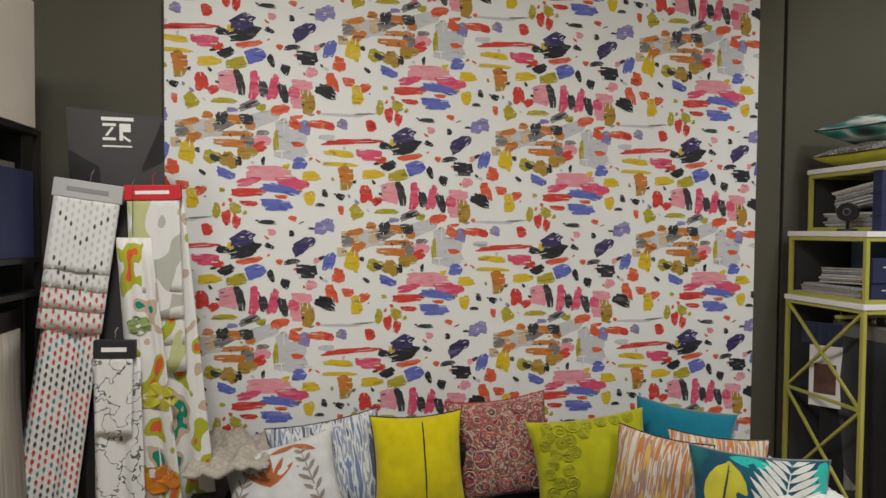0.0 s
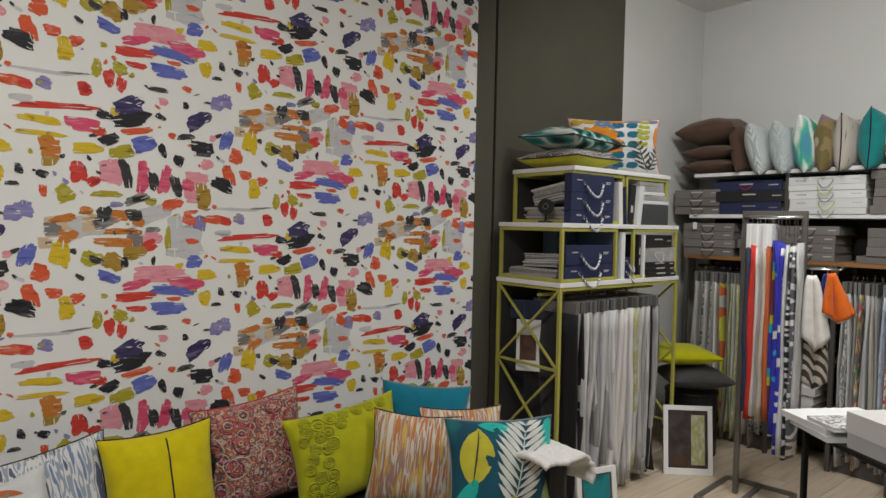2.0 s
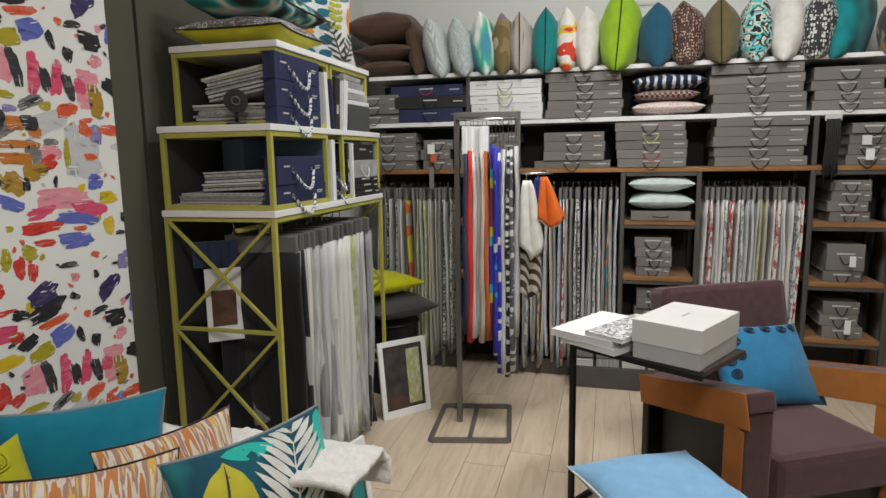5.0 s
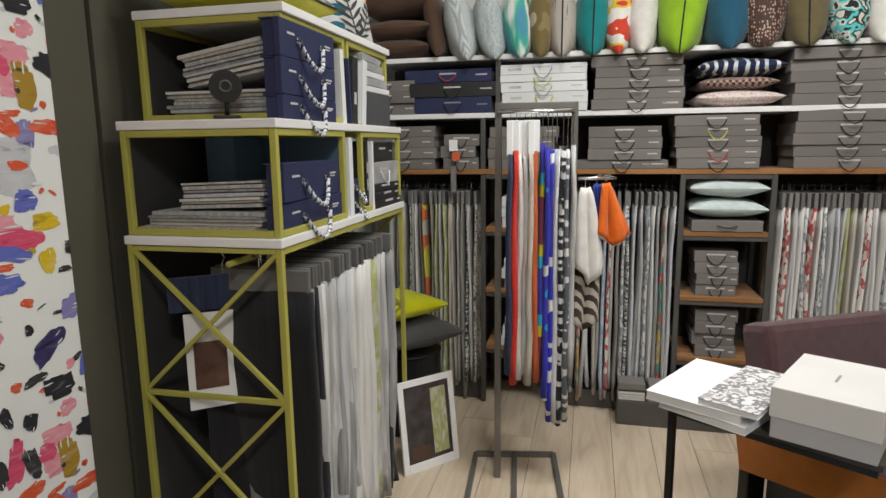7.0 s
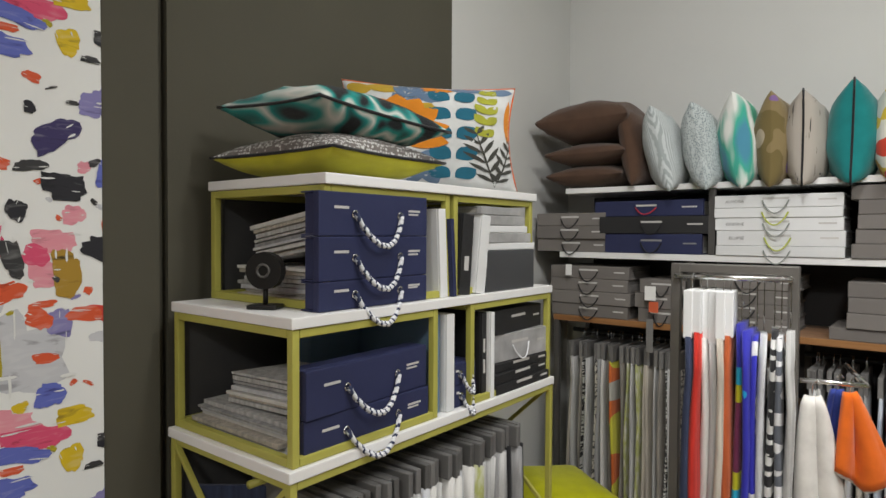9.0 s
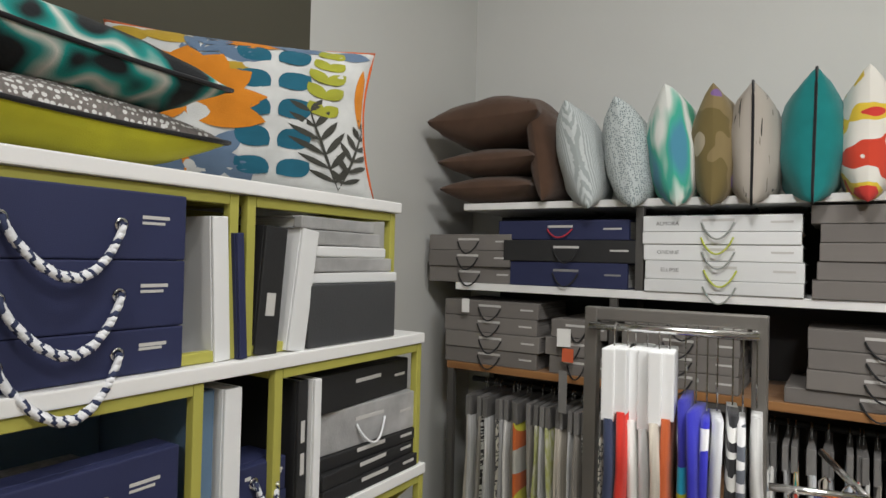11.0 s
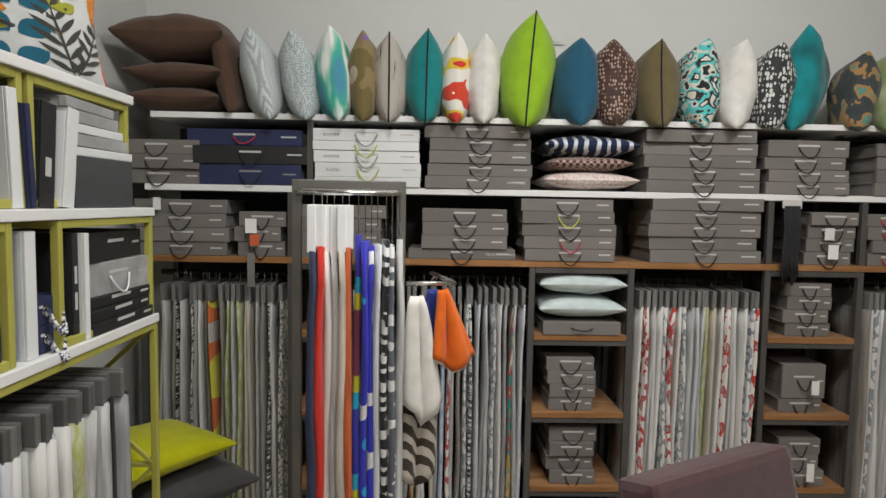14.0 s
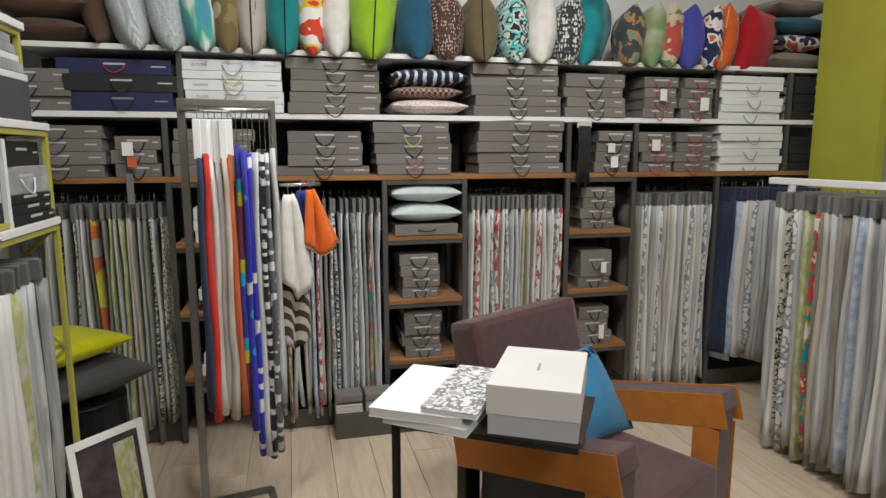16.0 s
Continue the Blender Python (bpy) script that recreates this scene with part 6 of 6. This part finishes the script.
# local x runs along the back, local -y to the front
back_m = pose(0, 0, 0.30, -14, 0, 0)
part("backrest", boxed(0.11, 0.735, -0.07, 0.07, 0.0, 0.51, bevel=0.03, m=back_m), MAROON, chair)
part("seat", boxed(0.105, 0.615, -0.66, -0.04, 0.19, 0.355, bevel=0.035), MAROON, chair)
for x0, x1, side in ((-0.02, 0.095, 0), (0.625, 0.74, 1)):
    arm_m = pose(0, -0.64, 0.60, -13.6, 0, 0)   # the arms fall towards the back
    part("arm_frame", boxed(x0, x1, 0.0, 0.67, -0.07, 0.0, bevel=0.012, m=arm_m), MAROON, chair)
    part("front_post", boxed(x0, x1, -0.64, -0.55, 0.02, 0.525, bevel=0.01), MAROON, chair)
    part("rear_post", boxed(x0 + 0.02, x1 - 0.02, -0.03, 0.02, 0.02, 0.38, bevel=0.01), BLACK_STEEL, chair)
    xo = x0 - 0.004 if side == 0 else x1 + 0.004
    for a, b_ in ((xo - 0.004, xo), ) if side == 0 else ((x0 - 0.008, x0 - 0.004), (xo, xo + 0.004)):
        part("felt_band", boxed(a, b_, -0.005, 0.67, -0.12, 0.002, bevel=0.0015, m=arm_m), ORANGE_FELT, chair, "orange felt band wrapped along the arm")
        part("felt_band", boxed(a, b_, -0.645, -0.55, 0.03, 0.468, bevel=0.0015), ORANGE_FELT, chair, "orange felt band down the front post")
part("inner_panel", boxed(0.05, 0.08, -0.52, -0.06, 0.06, 0.40, bevel=0.004), BLACK_LEATHER, chair)
part("under_frame", boxed(0.105, 0.615, -0.60, 0.0, 0.07, 0.188, bevel=0.01), BLACK_LEATHER, chair)
C_BLUEFELT = solid("sky_blue_felt", (0.022, 0.17, 0.33))
bc = cushion("cushion", "blue felt cushion with dark circles on the armchair", chair.matrix_world @ pose(0.425, -0.30, 0.36, 0, 0, 0) @ pose(0, 0, 0, -37, 4, 2), 0.49, 0.37, 0.13, C_BLUEFELT, None, 131)
for k, (u, v) in enumerate(((-0.8, 0.7), (-0.5, 0.82), (-0.2, 0.78), (0.15, 0.82), (0.5, 0.8), (0.78, 0.84), (-0.8, 0.35), (-0.6, 0.5), (-0.82, 0.05), (-0.6, 0.15), (-0.78, -0.25))):
    bm = bmesh.new()
    for ring in (0.1, 0.06, 0.025):
        pts = [pillow_point(max(-0.96, min(0.96, u + ring * math.cos(a * math.pi / 6))), max(-0.96, min(0.96, v + ring * math.sin(a * math.pi / 6))), 0.49, 0.37, 0.13, -1, 131) + Vector((0, -0.002, 0)) for a in range(12)]
        tube(bm, pts, 0.003, 4, True)
    part("ring_stitching", bm, solid("navy_stitch", (0.012, 0.03, 0.06)) if k == 0 else bpy.data.materials["navy_stitch"], face_of(bc), smooth=True)

# ---- low pouf with a pale blue cushion ----
pouf = thing("pouf", "dark low pouf that carries a pale blue cushion", "pouf", pose(2.0, 1.11, 0))
part("pouf_body", boxed(-0.2, 0.2, -0.2, 0.2, 0.03, 0.31, bevel=0.03), MAROON, pouf)
part("pouf_foot", boxed(-0.16, 0.16, -0.16, 0.16, 0.0, 0.03), BLACK_STEEL, pouf)
C_SKY = solid("pale_blue_cotton", (0.2, 0.4, 0.62))
bl = cushion("cushion", "pale blue cushion with a navy striped edge on the pouf", pose(2.0, 1.13, 0.37, -90, 0, 28) @ pose(0, 0, -0.22), 0.44, 0.44, 0.12, C_SKY, C_WHITE, 141, back=C_SKY)
STRIPE_EDGE = pattern("navy_white_fine_stripes", "wave", [(0.66, 0.66, 0.66), (0.04, 0.06, 0.15)], (40, 40, 40), True, lo=0.0, hi=1.0)

# ---- rail with cloths to the south ----
south_rack = thing("south_rail", "white steel rail crowded with hanging fabric samples", "rail")
bar("top_rail", (3.32, -0.50, 1.29), (2.0, -0.56, 1.29), 0.03, WHITE_BOARD, south_rack)
for x, y in ((3.30, -0.60), (2.02, -0.66)):
    bar("post", (x, y, 0), (x, y, 1.275), 0.025, WHITE_BOARD, south_rack)
    bar("post_arm", (x, y, 1.29), (x, y + 0.085, 1.29), 0.02, WHITE_BOARD, south_rack)
sample_row(lambda s: pose(3.26 - s, -0.46, 0, 0, 0, 180) @ pose(0, 0, 0), 1.2, 34, 1.27, 0.06, 0.34, [G[0], G[2], BOTANIC, FLORAL_BLUE, G[0], GREENISH, MULTI, G[4], G[3], G[0], G[4], G[0], BLUEWHITE, G[3], G[0], G[1], G[2]], 41, "fabric samples on the white rail", low_vary=0.04)
lime = thing("lime_column", "lime yellow painted panel rising behind the white rail", "panel", pose(3.70, -1.3, 0))
part("panel", boxed(-0.22, 0.20, -0.03, 0.03, 0, TOP - 0.001, bevel=0.004), LIME_PANEL, lime)

# ---- left side: hanger stand and shelves ----
stand = thing("sample_stand", "charcoal board stand with hooks for fabric wings", "display stand", pose(-0.885, 2.66, 0, 0, 0, 4))
# board with two notches at the shoulders
out = [(-0.167, 1.944), (0.164, 1.921), (0.164, 1.785), (0.09, 1.735), (0.086, 1.71), (0.164, 1.755), (0.15, 0.0), (-0.09, 0.0), (-0.11, 1.36), (-0.158, 1.755), (-0.053, 1.705), (-0.058, 1.73), (-0.16, 1.79)]
bm = bmesh.new()
fr = [bm.verts.new((x, 0.0, z)) for x, z in out]
bk = [bm.verts.new((x, 0.012, z)) for x, z in out]
bm.faces.new(fr)
bm.faces.new(bk[::-1])
for i in range(len(out)):
    k = (i + 1) % len(out)
    bm.faces.new((fr[i], fr[k], bk[k], bk[i]))
bmesh.ops.triangulate(bm, faces=[f for f in bm.faces if len(f.verts) > 4])
CHARCOAL = plain("charcoal_board", (0.045, 0.043, 0.045), 0.6, vary=0.08)
part("board", bm, CHARCOAL, stand)
part("foot", boxed(-0.2, 0.2, -0.14, 0.16, 0, 0.015, bevel=0.004), BLACK_STEEL, stand)
part("crest_bar", boxed(-0.05, 0.06, -0.0015, -0.0005, 1.901, 1.914), TAG_WHITE, stand)
part("crest_stroke", boxed(-0.045, 0.0, -0.0015, -0.0005, 1.881, 1.891), TAG_WHITE, stand)
part("crest_stroke", boxed(-0.02, 0.02, -0.0015, -0.0005, -0.004, 0.004, m=pose(-0.022, 0, 1.861, 0, -55, 0)), TAG_WHITE, stand)
part("crest_stroke", boxed(-0.045, 0.0, -0.0015, -0.0005, 1.829, 1.839), TAG_WHITE, stand)
part("crest_stroke", boxed(0.012, 0.024, -0.0015, -0.0005, 1.829, 1.891), TAG_WHITE, stand)
part("crest_stroke", boxed(0.0245, 0.05, -0.0015, -0.0005, 1.861, 1.891), TAG_WHITE, stand)
part("crest_stroke", boxed(0.03, 0.06, -0.0015, -0.0005, -0.004, 0.004, m=pose(0.0, 0, 1.861, 0, 35, 0)), TAG_WHITE, stand)
part("title_bar", boxed(-0.045, 0.055, -0.0015, -0.0005, 1.804, 1.810), TAG_WHITE, stand)

WING_WHITE = plain("white_sheer_cloth", (0.7, 0.7, 0.68), 0.85, vary=0.04, scale=12, bump=0.3, bump_scale=400)
DOT_RED, DOT_DARK, DOT_PALE, DOT_TEAL = (plain(n, c, 0.7, vary=0.1, bump=0) for n, c in (("red_dot_print", (0.5, 0.06, 0.06)), ("charcoal_dot_print", (0.07, 0.075, 0.08)), ("pale_grey_dot_print", (0.5, 0.51, 0.51)), ("teal_dot_print", (0.09, 0.22, 0.25))))
BRANCH = pattern("white_cloth_black_branches", "noise", [(0.68, 0.68, 0.67), (0.12, 0.12, 0.13), (0.68, 0.68, 0.67)], (14, 14, 14), True, lo=0.46, hi=0.535, detail=3)
GARDEN = pattern("white_cloth_garden_print", "noise", [(0.01, 0.22, 0.14), (0.5, 0.38, 0.3), (0.7, 0.69, 0.67), (0.7, 0.69, 0.67), (0.7, 0.69, 0.67), (0.36, 0.38, 0.03), (0.6, 0.1, 0.03)], (12, 12, 10), True, lo=0.24, hi=0.76, detail=0.5)
PALE_GARDEN = pattern("white_cloth_pale_leaves", "noise", [(0.42, 0.43, 0.38), (0.68, 0.68, 0.66), (0.68, 0.68, 0.66), (0.48, 0.5, 0.25)], (9, 9, 8), True, lo=0.3, hi=0.72, detail=0.5)


def sheet_point(q, f, x0, x1, z1, z0, y, wave, seed, skew, narrow):
    x = x0 + (x1 - x0) * (q if not narrow else 0.5 + (q - 0.5) * (1 + narrow * f)) + skew * f
    return Vector((x, y + wave * f ** 0.6 * math.sin(q * 9 + seed + 1.5 * f) + 0.3 * wave * math.sin(21 * q + seed), z1 + (z0 - z1) * f))


def almond_dots(cloth_, geo, f0, tones):
    """Staggered rows of upright almond dots; tones(column, row) names the ink of each."""
    x0, x1, z1, z0 = geo[:4]
    inks = {}
    cols, rows_ = 11, int((z1 - z0) * (1 - f0) / 0.0155)
    for j in range(rows_):
        for i in range(cols):
            if (i + j) % 2:
                continue
            cq, cf = (i + 0.5) / cols, f0 + (1 - f0) * (j + 0.5) / rows_
            hw, hh = 0.0046 / (x1 - x0), 0.0105 / (z1 - z0)
            ink_of = tones(i, j)
            bm = inks[ink_of] if ink_of in inks else inks.setdefault(ink_of, bmesh.new())
            rim = []
            for a in range(8):
                an = a * math.pi / 4
                rim.append(bm.verts.new(sheet_point(cq + hw * math.sin(an) * (0.8 if a % 2 else 1), cf - hh * math.cos(an), *geo) + Vector((0, -0.0042, 0))))
            bm.faces.new(rim)
    for ink_mat, bm in inks.items():
        tagged(part("printed_dots", bm, ink_mat, cloth_), "small printed almond dots", kind="stuff")


def sheet(name, x0, x1, z1, z0, y, material, parent, wave=0.01, seed=0.0, skew=0.0, narrow=0.0):
    """A hanging sheet with soft folds."""
    bm = bmesh.new()
    n, k = 12, 12
    g = []
    for i in range(n + 1):
        f = i / n
        row = []
        for j in range(k + 1):
            q = j / k
            row.append(bm.verts.new(sheet_point(q, f, x0, x1, z1, z0, y, wave, seed, skew, narrow)))
        g.append(row)
    for i in range(n):
        for j in range(k):
            bm.faces.new((g[i][j], g[i + 1][j], g[i + 1][j + 1], g[i][j + 1]))
    ob = part(name, bm, material, parent, smooth=True)
    so = ob.modifiers.new("thick", "SOLIDIFY")
    so.thickness = 0.003
    return ob


def wing(label, m, w, header, header_mat, leaves, tail, hook_mat=None, dots=None):
    """A fabric wing: a stiff header with overlapping leaves and a long tail."""
    c = thing("fabric_wing", label, "fabric sample", m, "fabric wings on the stand")
    part("header", boxed(-w / 2, w / 2, -0.012, 0.012, -header, 0, bevel=0.003), header_mat, c)
    part("title_bar", boxed(-w * 0.3, w * 0.3, -0.0135, -0.0125, -header * 0.62, -header * 0.38), DARK_TEXT if hook_mat is None else TAG_WHITE, c)
    z, y = -header + 0.002, -0.006
    for h, mt in leaves:
        leaf = sheet("leaf", -w / 2 + 0.008, w / 2 - 0.008, -header + 0.01, z - h, y, mt, c, 0.003, h * 40)
        if dots:
            top = -header + 0.01
            almond_dots(leaf, (-w / 2 + 0.008, w / 2 - 0.008, top, z - h, y, 0.003, h * 40, 0.0, 0.0), max(0.05, (top - z) / (top - z + h)), dots[len([o for o in c.children if o.name.startswith("leaf")]) - 1])
        z -= h
        y += 0.0035
    tw, th, mt, sk = tail
    tail_ = sheet("tail", -tw / 2, tw / 2, -header, z - th, y + 0.012, mt, c, 0.016, 2.0, sk, 0.1)
    if dots:
        almond_dots(tail_, (-tw / 2, tw / 2, -header, z - th, y + 0.012, 0.016, 2.0, sk, 0.1), (-header - z) / (-header - z + th), dots[-1])
    part("hook", tubed([(0, 0, 0), (0, 0, 0.03), (0.008, 0, 0.045)], 0.002, 5), CHROME if hook_mat is None else hook_mat, c)
    return c


SILVER_HEAD = plain("silver_header", (0.42, 0.42, 0.42), 0.45, vary=0.05)
wing("dotted white fabric wing with a silver header", pose(-0.945, 2.58, 1.668, 0, 8, 4), 0.228, 0.065, SILVER_HEAD, [(0.26, WING_WHITE), (0.065, WING_WHITE), (0.075, WING_WHITE), (0.075, WING_WHITE)], (0.19, 0.75, WING_WHITE, 0.0),
     dots=[lambda i, j: DOT_DARK if abs(abs(i - 5) - (9 - j) * 0.62) < 0.55 or abs(abs(i - 5) - (19 - j) * 0.62) < 0.55 else DOT_PALE, lambda i, j: DOT_DARK if abs(abs(i - 5) - (3 - j)) < 1 else DOT_PALE,
           lambda i, j: DOT_DARK if i == 5 and j < 3 else DOT_RED, lambda i, j: DOT_RED, lambda i, j: DOT_TEAL if abs(abs(i - 5) - (j * 0.6) % 9) < 0.8 else (DOT_RED if j % 14 < 8 else DOT_DARK)])
wing("leafy white fabric wing with a red header", pose(-0.74, 2.60, 1.662, 0, -2, 0), 0.195, 0.054, RED_PLASTIC, [(0.34, PALE_GARDEN), (0.1, PALE_GARDEN), (0.1, GARDEN), (0.1, PALE_GARDEN)], (0.2, 0.55, GARDEN, 0.07), RED_CORD)


def bloom(parent, geo, q0, f0, r_, petals, material, heart):
    """A flat flower of broad petals that follows a hanging sheet."""
    x0, x1, z1, z0 = geo[:4]
    bm, core = bmesh.new(), bmesh.new()
    for p in range(petals):
        pa = 2 * math.pi * p / petals + 0.3
        rim = []
        for a in range(9):
            an = a * 2 * math.pi / 9
            ex, ez = r_ * (0.55 + 0.5 * math.cos(an)), r_ * 0.44 * math.sin(an)
            x, z = math.cos(pa) * ex - math.sin(pa) * ez, math.sin(pa) * ex + math.cos(pa) * ez
            rim.append(bm.verts.new(sheet_point(q0 + x / (x1 - x0), f0 + z / (z1 - z0), *geo) + Vector((0, -0.005 - 0.0002 * p, 0))))
        bm.faces.new(rim)
    core.faces.new([core.verts.new(sheet_point(q0 + 0.25 * r_ * math.cos(a) / (x1 - x0), f0 + 0.25 * r_ * math.sin(a) / (z1 - z0), *geo) + Vector((0, -0.0068, 0))) for a in (0, 0.9, 1.8, 2.7, 3.6, 4.5, 5.4)])
    part("printed_flower", bm, material, parent)
    part("flower_heart", core, heart, parent)


garden_tail = thing("fabric_length", "white cloth printed with green leaves and orange flowers", "fabric", pose(-0.775, 2.585, 1.47, 0, 0, 0))
part("hook", tubed([(-0.03, 0, 0), (-0.03, 0, 0.2), (-0.022, 0, 0.215)], 0.002, 5), CHROME, garden_tail)
TAIL_GEO = (-0.09, 0.03, 0.0, -1.06, 0, 0.02, 1.0, 0.09, 0.5)
folds = sheet("folds", *TAIL_GEO[:5], GARDEN, garden_tail, *TAIL_GEO[5:])
bloom(folds, TAIL_GEO, 0.55, 0.84, 0.055, 5, L_ORANGE, RUST)
bloom(folds, TAIL_GEO, 0.75, 0.55, 0.05, 6, L_YEL, C_WHITE)
bloom(folds, TAIL_GEO, 0.45, 0.3, 0.035, 6, L_GREENLEAF, C_WHITE)
wing("black-headed fabric wing with a branch print", pose(-0.845, 2.52, 1.11, 0, 1, 0), 0.138, 0.065, BLACK_BOX, [(0.275, BRANCH)], (0.16, 0.45, BRANCH, 0.03), CHROME)

west_shelves = thing("sample_bookcase", "black open bookcase of sample books beside the stand", "bookcase", pose(-1.44, 2.30, 0))
for z in (0.02, 1.28, 1.40, 1.852):
    part("shelf", boxed(-0.55, 0.31, 0.0, 0.34, z - 0.02, z, bevel=0.002), BLACK_STEEL, west_shelves)
for x in (-0.55, 0.29):
    for y in (0.02, 0.32):
        part("upright", boxed(x, x + 0.018, y, y + 0.018, 0, 1.85), BLACK_STEEL, west_shelves)
part("back_board", boxed(-0.53, 0.25, 0.325, 0.339, 0, 1.83), BLACK_BOX, west_shelves)
CREAM = plain("cream_bookcloth", (0.5, 0.47, 0.41), 0.8, vary=0.06, bump=0.3, bump_scale=500)
for i in range(6):
    bx = binder(pose(-1.155 - 0.06 * i, 2.285, 1.853), 0.058, 0.3, 0.44, CREAM, "cream cloth binder with a loop handle on the top shelf")
    part("loop_handle", tubed([(0, -0.004 - 0.05 * math.sin(math.pi * k / 10), 0.17 + 0.14 * k / 10) for k in range(11)], 0.011, 6), CREAM, bx, smooth=True)
for i, (mt, tt) in enumerate(((NAVY_BOX, 0.05), (GREY_BOX, 0.045), (TEAL_BOX, 0.04), (TEAL_BOX, 0.06), (BLACK_BOX, 0.05), (GREY_BOX, 0.05))):
    bx = binder(pose(-1.16 - 0.056 * i, 2.285, 1.401), tt, 0.3, (0.3, 0.33, 0.38, 0.4, 0.33, 0.3)[i], mt, "dark sample book with a ring handle on the shelf", bars=1)
    part("ring_handle", tubed([(0, -0.004 - 0.05 * math.sin(math.pi * k / 10), 0.11 + 0.09 * k / 10) for k in range(11)], 0.006, 6), (C_WHITE, RUST, CREAM, GREY_TEXT, CREAM, RUST)[i], bx, smooth=True)
words("color", 0.028, pose(0.21, -0.016, 1.645, 90, 90, 0), TAG_WHITE, west_shelves)
words("box 2", 0.028, pose(0.185, -0.016, 1.645, 90, 90, 0), TAG_WHITE, west_shelves)
sample_row(lambda s: pose(-1.145 - s, 2.27, 0), 0.4, 10, 1.25, 0.1, 0.3, [G[3], STRIPED, G[4], G[1], G[3], G[0]], 51, "fabric samples below the dark bookcase", clip_mat=BLACK_STEEL)
hangers = thing("hanger_row", "row of red plastic hangers under the shelf", "hangers", pose(-1.15, 2.28, 1.20))
for i in range(9):
    part("hanger", tubed([(-0.03 * i + 0.012 * math.cos(a * math.pi / 6), -0.02, 0.012 + 0.02 * math.sin(a * math.pi / 6)) for a in range(12)], 0.005, 5, True), RED_PLASTIC, hangers, smooth=True)

# ---- oak planks, the last and most numerous pieces ----
floor = thing("floor", "pale oak plank floor with fine dark joints", "floor", kind="structure")
PW, PL = 0.19, 1.3
shared = {}
rngp = random.Random(77)
row = 0
y = SOUTH
while y < NORTH - 0.01:
    x = WEST - rngp.uniform(0, PL)
    while x < EAST:
        xa, xb = max(WEST, x), min(EAST, x + PL)
        if xb - xa > 0.03:
            key = round(xb - xa, 2)
            if key not in shared:
                bm = boxed(0.0012, key - 0.0012, 0.0012, PW - 0.0012, -0.0055, 0.0, bevel=0.0)
                me = bpy.data.meshes.new("plank")
                bm.to_mesh(me)
                bm.free()
                me.materials.append(WOOD_FLOOR)
                shared[key] = me
            ob = new("plank", shared[key])
            ob.parent = floor
            ob.location = (xa, y, 0)
        x += PL
    y += PW
    row += 1
